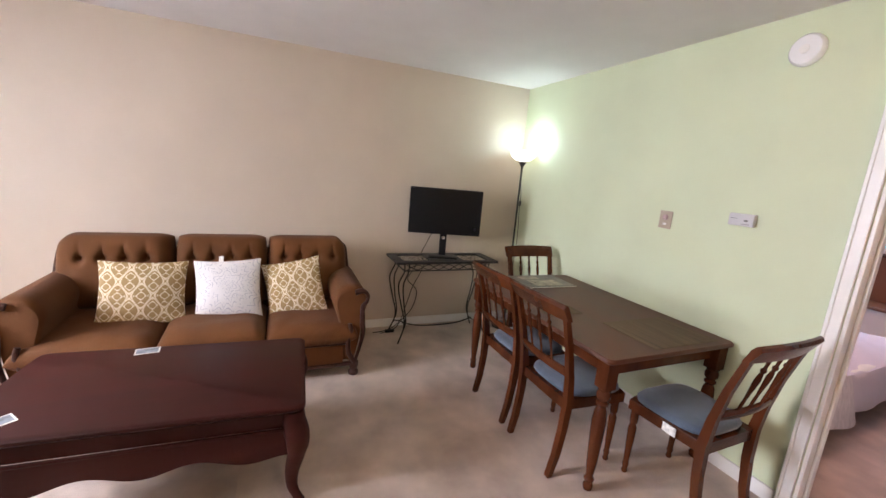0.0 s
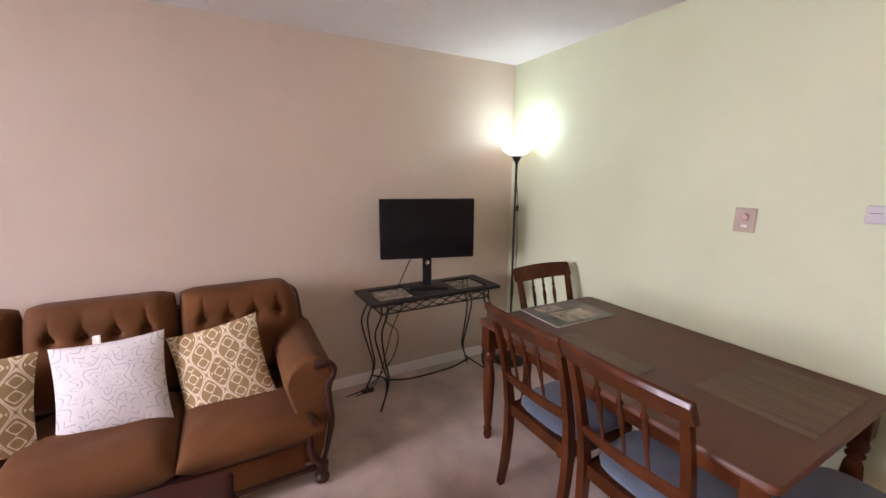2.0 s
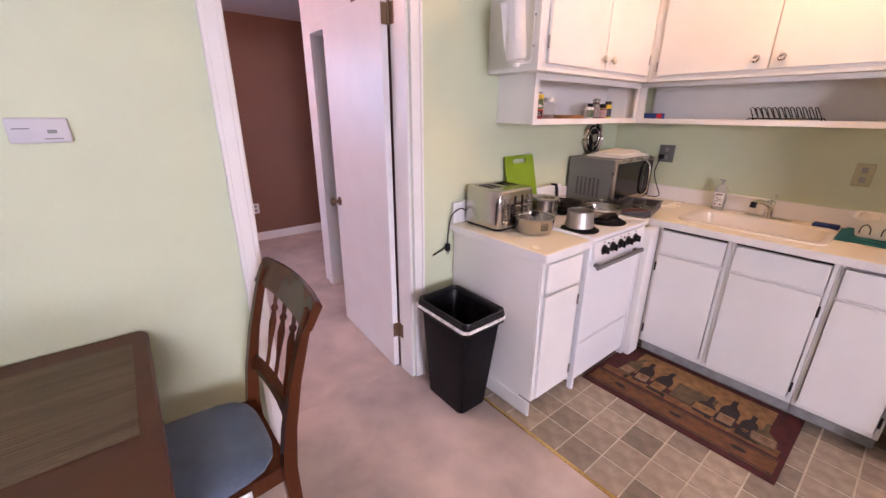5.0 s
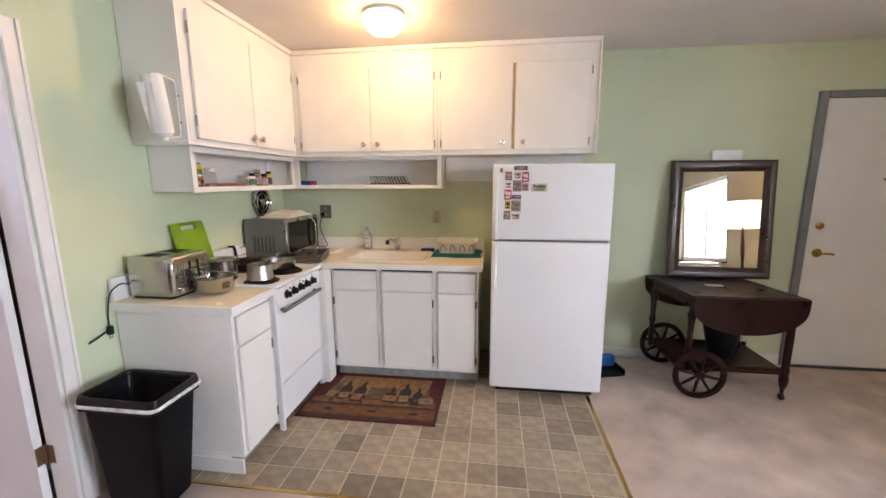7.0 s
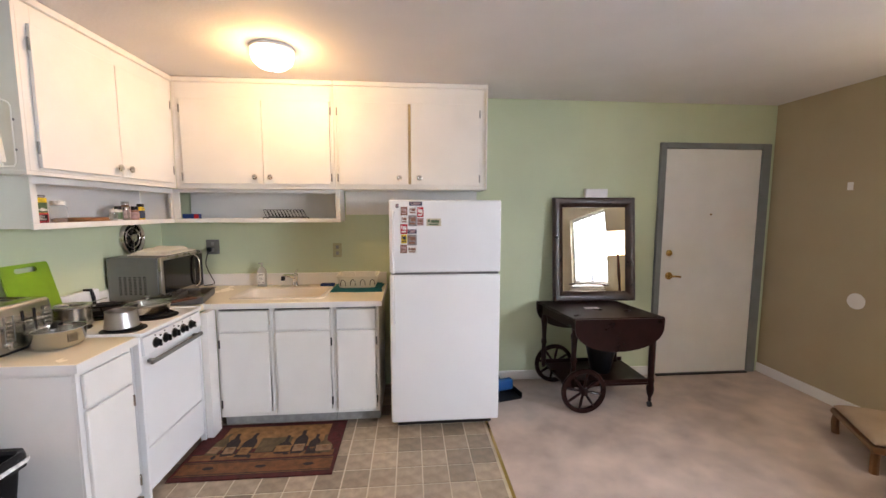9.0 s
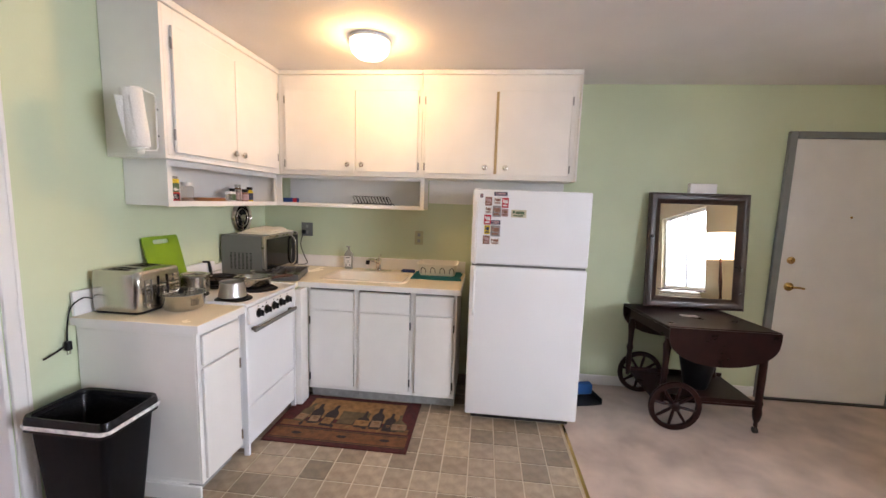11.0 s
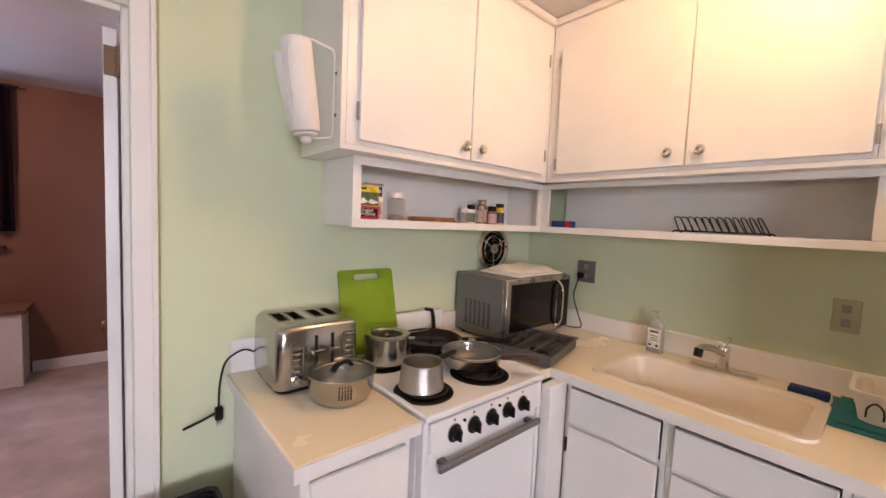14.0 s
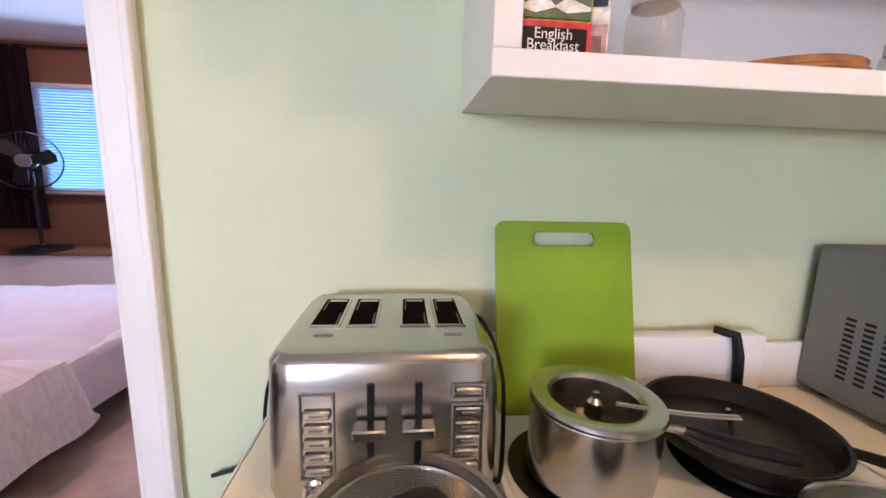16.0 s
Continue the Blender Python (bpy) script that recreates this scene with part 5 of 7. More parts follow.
# paper towel
PT = thing("paper_towel_holder", (2.72, 0.345, 1.70), "white wire holder with a paper towel roll on the cabinet side", "paper towel")
PAPER = material("paper_towel", (0.80, 0.79, 0.76), 0.95, vary=0.02, bump=0.7, bump_scale=110)
mr_ = Matrix.Translation((2.72, 0.347, 1.735)) @ Matrix.Rotation(radians(-7), 4, "X")
part("roll", lathe(bmesh.new(), [(0.018, 0), (0.043, 0.001), (0.046, 0.008), (0.047, 0.05), (0.045, 0.262), (0.043, 0.268), (0.018, 0.270), (0.018, 0.0)], n=32, m=mr_), PAPER, PT)
sheet = bmesh.new()
rows_ = []
for j_ in range(9):
    v_ = j_ / 8
    reach = 0.004 + 0.020 * v_ ** 1.3
    pts = [(-0.030 + 0.010 * k, 0.036 + reach * k / 6 + 0.004 * math.sin(k * 1.1 + v_ * 2), 0.03 + 0.20 * v_) for k in range(7)]
    rows_.append([mr_ @ Vector(p) for p in pts] + [mr_ @ Vector((p[0] + 0.001, p[1] - 0.0012, p[2])) for p in reversed(pts)])
skin(sheet, rows_)
part("loose_sheet", sheet, PAPER, PT)
part("wire_frame", tube(bmesh.new(), [(2.72, 0.380, 2.008), (2.72, 0.33, 2.018), (2.70, 0.272, 2.000), (2.695, 0.268, 1.985), (2.695, 0.268, 1.745), (2.70, 0.272, 1.728), (2.72, 0.31, 1.722), (2.72, 0.347, 1.726)], 0.0038, n=8, smooth=False), WHITE, PT)
for z in (1.80, 1.93):
    part("screw", lathe(bmesh.new(), [(0.006, 0), (0.005, 0.003), (0, 0.004)], n=10, m=Matrix.Translation((2.695, 0.2595, z)) @ Matrix.Rotation(radians(-90), 4, "X")), GREY, PT)
part("end_cap", lathe(bmesh.new(), [(0.02, -0.004), (0.036, -0.010), (0.038, -0.004), (0.030, 0.0), (0.02, 0.0)], n=24, m=mr_), WHITE, PT)
part("finial", lathe(bmesh.new(), [(0, -0.036), (0.012, -0.034), (0.018, -0.026), (0.016, -0.014), (0.008, -0.009)], n=20, m=mr_), WHITE, PT)

# bin
BINP = material("bin_plastic", (0.005, 0.005, 0.006), 0.5, vary=0.3, scale=30, spec=0.1, bump=0.2, bump_scale=300)
BN = thing("trash_bin", (2.69, 0.69, 0), "tall black plastic bin lined with a black bag", "bin")


def bn(x0, y0, x1, y1, z, r=0.03):
    return ring_rect(x0, y0, x1, y1, r, z, n=4)


part("body", skin(bmesh.new(), [bn(2.585, 0.59, 2.85, 0.76, 0.0), bn(2.577, 0.582, 2.858, 0.768, 0.01), bn(2.507, 0.562, 2.868, 0.812, 0.575), bn(2.514, 0.569, 2.861, 0.805, 0.575), bn(2.585, 0.59, 2.85, 0.76, 0.02)]), BINP, BN)
part("rim", skin(bmesh.new(), [bn(2.501, 0.556, 2.874, 0.818, 0.56), bn(2.499, 0.554, 2.876, 0.820, 0.585), bn(2.510, 0.565, 2.865, 0.809, 0.587), bn(2.516, 0.571, 2.859, 0.803, 0.575)], False, False), BINP, BN)
BAG = material("bin_bag", (0.006, 0.006, 0.007), 0.24, vary=0.2, scale=20, bump=1.0, bump_scale=26)
bag = bmesh.new()
loops = []
for d, z in ((-0.006, 0.53), (-0.005, 0.575), (0.0, 0.593), (0.012, 0.588), (0.03, 0.48), (0.06, 0.32), (0.10, 0.26)):
    base = bn(2.499 + d, 0.554 + d, 2.876 - d, 0.820 - d, z, 0.03)
    loops.append([Vector(p) + Vector((noise.noise(Vector(p) * 22), noise.noise(Vector(p) * 22 + Vector((9, 0, 0))), noise.noise(Vector(p) * 18 + Vector((0, 5, 0))))) * (0.004 if z > 0.55 else 0.014) for p in base])
part("liner", skin(bag, loops, False, True), BAG, BN, "crumpled black bin liner")
part("drawstring", tube(bmesh.new(), [Vector(p) for p in bn(2.491, 0.546, 2.884, 0.828, 0.553, 0.034)] + [Vector(bn(2.491, 0.546, 2.884, 0.828, 0.553, 0.034)[0])], 0.005, n=6, smooth=False, flat=1.8), MG["white"], BN, "pale drawstring band")

# rug with bottles woven in
RG = thing("kitchen_rug", (1.89, -0.33, 0), "dark red and tan kitchen rug with woven wine bottles", "rug")
RM = {n: material("rug_" + n, c, 0.95, vary=0.35, scale=25, bump=0.9, bump_scale=200) for n, c in dict(red=(0.065, 0.010, 0.010), tan=(0.17, 0.075, 0.028), gold=(0.24, 0.125, 0.045), dark=(0.022, 0.016, 0.016), label=(0.26, 0.16, 0.09), olive=(0.10, 0.072, 0.035), plank=(0.15, 0.060, 0.022)).items()}
RX0, RX1, RY0, RY1 = 1.44, 2.365, -0.605, -0.02
part("rug_base", B(RX0, RY0, 0.0005, RX1, RY1, 0.009, bev=0.002), RM["red"], RG)
part("woven_field", B(RX0 + 0.10, RY0 + 0.045, 0.009, RX1 - 0.13, RY0 + 0.30, 0.0098), RM["gold"], RG, "tan woven middle field")
part("woven_cloth", B(RX0 + 0.33, RY0 + 0.19, 0.0098, RX0 + 0.53, RY0 + 0.345, 0.0102), RM["olive"], RG, "olive woven cloth shape")
part("woven_table", boxes([(RX0 + 0.03, RY0 + 0.345, 0.009, RX1 - 0.03, RY0 + 0.405, 0.0098)]), RM["tan"], RG, "brown woven table edge")
part("woven_band", boxes([(RX0 + 0.02, RY1 - 0.165, 0.009, RX1 - 0.02, RY1 - 0.035, 0.0098)]), RM["plank"], RG, "brown woven drawer band")
for y in (RY1 - 0.168, RY1 - 0.036, RY0 + 0.343, RY1 - 0.155, RY1 - 0.050):
    part("woven_line", boxes([(RX0 + 0.02, y, 0.0098, RX1 - 0.02, y + 0.006, 0.0104)]), RM["dark"], RG)
for x in (RX0 + 0.16, RX0 + 0.44, RX0 + 0.74):
    part("woven_handle", prism(bmesh.new(), [(-0.035, 0), (-0.02, -0.014), (0.02, -0.014), (0.035, 0), (0.015, 0.012), (-0.015, 0.012)], 0.0006, Matrix.Translation((x, RY1 - 0.10, 0.0099))), RM["dark"], RG, "dark woven drawer pull")


def bottle(x, y, s, lean=0.0, flask=False, cloth="dark", tag="label"):
    out = [(-0.035, 0), (0.035, 0), (0.037, 0.13), (0.028, 0.155), (0.012, 0.175), (0.011, 0.225), (-0.011, 0.225), (-0.012, 0.175), (-0.028, 0.155), (-0.037, 0.13)]
    if flask:
        out = [(-0.040, 0), (0.040, 0), (0.058, 0.03), (0.056, 0.07), (0.035, 0.105), (0.012, 0.13), (0.010, 0.20), (-0.010, 0.20), (-0.012, 0.13), (-0.035, 0.105), (-0.056, 0.07), (-0.058, 0.03)]
    m = Matrix.Translation((x, y, 0.0103)) @ Matrix.Rotation(radians(180 + lean), 4, "Z") @ Matrix.Diagonal((s, s, 1, 1))
    b = part("woven_bottle", prism(bmesh.new(), out, 0.0006, m), RM[cloth], RG, "bottle shape")
    w = 0.050 if flask else 0.030
    part("woven_label", prism(bmesh.new(), [(-w, 0.02), (w, 0.02), (w, 0.085), (-w, 0.085)], 0.0012, m), RM[tag], b)
    part("woven_mark", boxes([(x - 0.016 * s, y - 0.070 * s, 0.0112, x + 0.016 * s, y - 0.060 * s, 0.0118), (x - 0.010 * s, y - 0.050 * s, 0.0112, x + 0.012 * s, y - 0.045 * s, 0.0118)]), RM["tan"], b)


for x, y, sc, ln, fl_, cl, tg_ in ((2.235, -0.25, 1.05, -8, False, "olive", "label"), (2.13, -0.235, 1.1, 4, False, "dark", "label"), (2.04, -0.22, 1.15, -3, False, "dark", "gold"), (1.80, -0.235, 1.0, 0, True, "dark", "gold"), (1.70, -0.23, 1.15, 2, False, "dark", "label"), (1.615, -0.22, 0.95, -2, False, "dark", "dark"), (1.54, -0.225, 1.0, 3, True, "olive", "label")):
    bottle(x, y, sc, ln, fl_, cl, tg_)
for k in range(7):
    x, y = RX0 + 0.12 + 0.107 * k, RY0 + 0.375 + 0.008 * math.sin(k * 2.1)
    part("woven_leaf", prism(bmesh.new(), [(-0.025, 0), (0.0, 0.014), (0.03, 0.004), (0.005, -0.015)], 0.0006, Matrix.Translation((x, y, 0.0103)) @ Matrix.Rotation(k * 1.3, 4, "Z")), RM["gold" if k % 2 else "dark"], RG)

solid("transition_strip", boxes([(0.43, 0.562, 0, 2.985, 0.582, 0.006), (0.418, YS, 0, 0.437, 0.562, 0.006)], bev=0.002), BRASS, "worn brass strip between carpet and tile", "trim", kind="structure")
GLOW = material("lamp_glass_warm", (0.9, 0.85, 0.75), 0.3, emit=(1.0, 0.83, 0.55), power=7.0)


def ceiling_light(x, y, r, label, rim, glow):
    L = thing("ceiling_light", (x, y, H - 0.11), label, "ceiling light")
    part("base", lathe(bmesh.new(), [(r * 0.95, -0.001), (r, -0.008), (r * 0.97, -0.020), (r * 0.88, -0.022), (r * 0.85, -0.001)], at=(x, y, H), n=40), rim, L)
    g = part("glass", lathe(bmesh.new(), [(r * 0.93, -0.0225), (r * 0.95, -0.045), (r * 0.88, -0.078), (r * 0.62, -0.108), (r * 0.25, -0.121), (0, -0.122)], at=(x, y, H), n=40), glow, L, "frosted glass bowl")
    g.visible_shadow = False
    part("finial", lathe(bmesh.new(), [(0.007, -0.120), (0.009, -0.125), (0.005, -0.131), (0, -0.132)], at=(x, y, H), n=14), rim, L)


ceiling_light(KITCHEN_LAMP[0], KITCHEN_LAMP[1], 0.125, "lit frosted glass dome ceiling light in the kitchen", WHITE, GLOW)

# ---- living room ----


def place(ob, m):
    ob.matrix_basis = m
    return ob


def puff(w, h, front, back, p=5.0, dimples=(), nu=26, nv=18, pinch=0.0, depth=0.03, seed=0.0, wob=0.0):
    """A stuffed shape in the u-v plane (u along x, v along z), swelling to -y by front and to +y by back."""
    bm = bmesh.new()
    sides = []
    for sgn, T in ((-1, front), (1, back)):
        g = {}
        for i in range(nu + 1):
            for j in range(nv + 1):
                a, b = 2 * i / nu - 1, 2 * j / nv - 1
                a, b = math.sin(a * math.pi / 2), math.sin(b * math.pi / 2)
                s = max(0, 1 - abs(a) ** p) ** 0.5 * max(0, 1 - abs(b) ** p) ** 0.5
                x, z = a * w / 2 * (1 - pinch * (1 - b * b)), h / 2 + b * h / 2 * (1 - pinch * (1 - a * a))
                t = T * s
                if sgn < 0:
                    for dx, dz in dimples:
                        d2 = (x - dx) ** 2 + (z - dz) ** 2
                        t -= depth * math.exp(-d2 / 0.0005) + depth * 0.35 * math.exp(-d2 / 0.0035)
                        t -= depth * 0.3 * math.exp(-(abs(x - dx) / 0.009) ** 2 - ((z - dz) / 0.11) ** 2) * (1 if z > dz else 0) * s
                    t += wob * noise.noise(Vector((x * 9 + seed, z * 9, seed)))* s
                if sgn > 0 and (i in (0, nu) or j in (0, nv)):
                    g[i, j] = sides[0][i, j]
                else:
                    g[i, j] = bm.verts.new((x, sgn * t, z))
        sides.append(g)
        for i in range(nu):
            for j in range(nv):
                bm.faces.new((g[i, j], g[i + 1, j], g[i + 1, j + 1], g[i, j + 1]) if sgn < 0 else (g[i, j], g[i, j + 1], g[i + 1, j + 1], g[i + 1, j]))
    return bm


SOFA_WOOD = material("sofa_wood", (0.040, 0.012, 0.007), 0.42, vary=0.3, scale=9, coat=0.08, spec=0.3)
SF = thing("sofa", (0.22, 3.85, 0), "brown velvet three-seat sofa with button-tufted back and carved wood", "sofa")
edges = [-0.765, -0.085, 0.535, 1.155]
for k in range(3):
    x0, x1 = edges[k], edges[k + 1]
    w, cx = x1 - x0 - 0.004, (x0 + x1) / 2
    dim = [((i - 1.5) * 0.125, 0.345) for i in range(4)]
    m = pose(cx, 3.99, 0.44, -13, 0, 0)
    bm = puff(w, 0.53, 0.15, 0.10, 7, dim, 72, 44, depth=0.045, wob=0.008, seed=k)
    for v in bm.verts:
        a, up = v.co.x / (w / 2), max(0, v.co.z / 0.53) ** 5
        drop = 0.09 if (a > 0 and k == 2) or (a < 0 and k == 0) else 0.02
        v.co.z -= drop * max(0, (abs(a) - 0.68) / 0.32) ** 2 * up
        v.co.x -= a * 0.012 * up
    b = part("back_cushion", moved(bm, m), VELVET, SF)
    for dx, dz in dim:
        q = m @ Vector((dx, -0.092, dz))
        part("button", lathe(bmesh.new(), [(0.012, 0), (0.011, 0.004), (0.006, 0.007), (0, 0.008)], n=12, m=Matrix.Translation(q) @ Vector((0, -1, 0.2)).to_track_quat("Z", "Y").to_matrix().to_4x4()), VELVET, b)
    part("seat_cushion", moved(puff(w + 0.002, 0.62, 0.10, 0.09, 6, (), 30, 24, wob=0.012, seed=k), pose(cx, 3.37, 0.335, -86, 0, 0)), VELVET, SF)
part("frame", boxes([(-0.70, 3.45, 0.12, 1.14, 4.20, 0.28), (-0.70, 4.12, 0.33, 1.14, 4.20, 0.84)], bev=0.01), VELVET, SF)
part("front_panel", B(-0.62, 3.425, 0.11, 1.06, 3.449, 0.28, bev=0.008, seg=2), VELVET, SF)
part("seat_rail", boxes([(-0.66, 3.405, 0.262, 1.08, 3.424, 0.29)], bev=0.007), SOFA_WOOD, SF, "dark wooden rail under the seat")
part("bottom_rail", boxes([(-0.68, 3.415, 0.085, 1.12, 3.447, 0.115)], bev=0.008), SOFA_WOOD, SF, "dark carved wooden rail")
for sx, cx in ((-1, -0.72), (1, 1.11)):
    bm = bmesh.new()
    loops = []
    for k in range(12):
        y = 3.425 + 0.66 * (k / 11) ** 1.6
        r_ = 0.122 * (0.86, 0.95, 1.0, 1.01)[min(k, 3)]
        zt = 0.705 - (0.012, 0.004, 0, 0)[min(k, 3)] + 0.02 * max(0, y - 3.7)
        out = []
        for a in range(24):
            t = 2 * math.pi * a / 24
            c_, s_ = math.cos(t), math.sin(t)
            px = cx + r_ * c_ * (1.0 if s_ > -0.35 else 0.82)
            pz = zt - 0.12 + r_ * s_ if s_ > -0.35 else 0.12 + (zt - 0.12 - 0.35 * r_ - 0.12) * (1 + s_) / 0.65
            out.append((px, y, pz))
        loops.append(out)
    arm = part("arm", skin(bm, loops), VELVET, SF)
    ax = cx + sx * 0.03
    part("arm_scroll", tube(bmesh.new(), [(ax - sx * 0.01, 3.418, 0.660), (ax + sx * 0.045, 3.415, 0.672), (ax + sx * 0.084, 3.42, 0.635), (ax + sx * 0.078, 3.42, 0.585), (ax + sx * 0.050, 3.418, 0.55), (ax + sx * 0.050, 3.415, 0.44), (ax + sx * 0.055, 3.415, 0.34), (ax + sx * 0.030, 3.41, 0.22), (ax + sx * 0.005, 3.41, 0.13), (ax, 3.42, 0.09)], lambda t: 0.016 + 0.004 * math.cos(t * 11), n=10), SOFA_WOOD, arm, "dark carved wooden scroll")
    part("seat_trim", tube(bmesh.new(), [(ax - sx * 0.045, 3.40, 0.43), (ax - sx * 0.035, 3.39, 0.37), (ax - sx * 0.055, 3.388, 0.30), (ax - sx * 0.045, 3.40, 0.20), (ax, 3.41, 0.12)], lambda t: 0.014 + 0.006 * t, n=10), SOFA_WOOD, SF, "dark curved wooden seat trim")
    part("foot", lathe(bmesh.new(), [(0.02, 0), (0.036, 0.012), (0.038, 0.035), (0.024, 0.052), (0.034, 0.07), (0.036, 0.11)], at=(ax, 3.44, 0), n=18), SOFA_WOOD, SF, "dark turned foot")
    part("foot", lathe(bmesh.new(), [(0.02, 0), (0.034, 0.012), (0.03, 0.05), (0.034, 0.12)], at=(ax, 4.12, 0), n=14), SOFA_WOOD, SF)
    part("back_trim", tube(bmesh.new(), [(ax + sx * 0.03, 4.03, 0.66), (ax + sx * 0.02, 4.05, 0.76), (ax + sx * 0.01, 4.10, 0.86), (ax - sx * 0.03, 4.12, 0.90)], 0.012, n=8), SOFA_WOOD, SF, "dark wooden edge of the back")


def woven(name, ground, line, kx=46.0, kz=30.0, width=0.16, extra=0.9):
    """An ogee lattice with inner loops on cloth."""
    m = material(name, ground, 0.9, vary=0.08, scale=12, bump=0.5, bump_scale=220)
    t = m.node_tree
    b = t.nodes["Principled BSDF"]
    src = b.inputs["Base Color"].links[0].from_socket
    co = t.nodes.new("ShaderNodeTexCoord")
    sp = t.nodes.new("ShaderNodeSeparateXYZ")
    t.links.new(co.outputs["Object"], sp.inputs[0])

    def math_node(op, a, b2=None):
        n = t.nodes.new("ShaderNodeMath")
        n.operation = op
        for k, v in enumerate((a, b2)):
            if v is None:
                continue
            if isinstance(v, (int, float)):
                n.inputs[k].default_value = v
            else:
                t.links.new(v, n.inputs[k])
        return n.outputs[0]

    cx = math_node("COSINE", math_node("MULTIPLY", sp.outputs[0], kx))
    cz = math_node("COSINE", math_node("MULTIPLY", sp.outputs[2], kz))
    f = math_node("ADD", cx, cz)
    l1 = math_node("LESS_THAN", math_node("ABSOLUTE", math_node("SUBTRACT", math_node("ABSOLUTE", f), 0.16)), width * 0.7)
    inner = math_node("ADD", math_node("COSINE", math_node("MULTIPLY", sp.outputs[0], kx * 2)), math_node("COSINE", math_node("MULTIPLY", sp.outputs[2], kz * 3)))
    l2 = math_node("LESS_THAN", math_node("ABSOLUTE", math_node("SUBTRACT", inner, 0.3)), width * 1.5)
    l2 = math_node("MULTIPLY", l2, math_node("GREATER_THAN", math_node("ABSOLUTE", f), extra))
    l = math_node("MULTIPLY", math_node("MAXIMUM", l1, l2), 0.85)
    mx = t.nodes.new("ShaderNodeMix")
    mx.data_type = "RGBA"
    t.links.new(l, mx.inputs[0])
    t.links.new(src, mx.inputs[6])
    mx.inputs[7].default_value = (*line, 1)
    t.links.new(mx.outputs[2], b.inputs["Base Color"])
    return m


GOLDP = woven("gold_lattice_cloth", (0.33, 0.22, 0.095), (0.78, 0.68, 0.52), 50.0, 33.0, 0.19, 0.55)



def medallion(m, line):
    """Faded rings and petals printed about the middle of the cushion."""
    t = m.node_tree
    b = t.nodes["Principled BSDF"]
    src = b.inputs["Base Color"].links[0].from_socket

    def mn(op, *args):
        n = t.nodes.new("ShaderNodeMath")
        n.operation = op
        for k, v in enumerate(args):
            if isinstance(v, (int, float)):
                n.inputs[k].default_value = v
            else:
                t.links.new(v, n.inputs[k])
        return n.outputs[0]

    sp = t.nodes.new("ShaderNodeSeparateXYZ")
    t.links.new(t.nodes.new("ShaderNodeTexCoord").outputs["Object"], sp.inputs[0])
    x, z = sp.outputs[0], mn("SUBTRACT", sp.outputs[2], 0.25)
    r = mn("SQRT", mn("ADD", mn("MULTIPLY", x, x), mn("MULTIPLY", z, z)))
    th = mn("ARCTAN2", z, x)
    inner = mn("SINE", mn("ADD", mn("MULTIPLY", r, 120.0), mn("MULTIPLY", mn("COSINE", mn("MULTIPLY", th, 6.0)), 1.9)))
    outer = mn("SINE", mn("ADD", mn("MULTIPLY", r, 90.0), mn("MULTIPLY", mn("ABSOLUTE", mn("COSINE", mn("MULTIPLY", th, 10.0))), 3.2)))
    near = mn("LESS_THAN", r, 0.10)
    f = mn("ADD", mn("MULTIPLY", inner, near), mn("MULTIPLY", outer, mn("SUBTRACT", 1.0, near)))
    l = mn("LESS_THAN", mn("ABSOLUTE", f), 0.28)
    n = t.nodes.new("ShaderNodeTexNoise")
    n.inputs["Scale"].default_value = 22
    t.links.new(t.nodes["Texture Coordinate"].outputs["Object"], n.inputs[0])
    l = mn("MULTIPLY", l, mn("GREATER_THAN", n.outputs[0], 0.44))
    l = mn("MULTIPLY", l, 0.85)
    mx = t.nodes.new("ShaderNodeMix")
    mx.data_type = "RGBA"
    t.links.new(l, mx.inputs[0])
    t.links.new(src, mx.inputs[6])
    mx.inputs[7].default_value = (*line, 1)
    t.links.new(mx.outputs[2], b.inputs["Base Color"])
    return m


WHITEP = medallion(material("white_embroidered_cloth", (0.70, 0.68, 0.68), 0.9, vary=0.06, scale=12, bump=0.5, bump_scale=220), (0.40, 0.40, 0.46))
for x, y, mat, rz, ry, lb, w in ((-0.22, 3.72, GOLDP, 4, 2, "tan cushion with pale ogee lattice pattern on the sofa", 0.50), (0.29, 3.74, WHITEP, -3, -3, "white embroidered cushion with a faded medallion pattern", 0.44), (0.76, 3.73, GOLDP, -8, -12, "tan lattice cushion tilted against the sofa arm", 0.43)):
    P_ = thing("cushion", (0, 0, 0), lb, "cushion", group="sofa cushions")
    part("cover", puff(w, 0.43, 0.065, 0.065, 2.2, (), 30, 30, pinch=0.07, wob=0.008, seed=x), mat, P_)
    if mat is WHITEP:
        part("tag", boxes([(-0.06, -0.002, 0.415, -0.03, 0.001, 0.455)]), MG["white"], P_, "small pale cloth tag")
    place(P_, pose(x, y - 0.045, 0.412, -20, ry, rz))

# coffee table
CT = thing("coffee_table", (0, 0, 0), "dark red mahogany coffee table with scalloped apron and cabriole legs", "coffee table")
CW, CD = 1.26, 0.74
part("tabletop", skin(bmesh.new(), [ring_rect(-CW / 2 + d, -CD / 2 + d, CW / 2 - d, CD / 2 - d, 0.04, z, 4) for d, z in ((0.02, 0.462), (0.012, 0.468), (0.006, 0.474), (0.0, 0.480), (0.0, 0.492), (0.006, 0.498), (0.01, 0.5))]), DARKWOOD, CT)


def scallop(L, n=40):
    pts = [(-L / 2, 0), (L / 2, 0)]
    for k in range(n + 1):
        u = 1 - 2 * k / n
        pts.append((u * L / 2, -0.115 - 0.020 * math.cos(u * math.pi * 3) - 0.03 * abs(u) ** 4))
    return pts


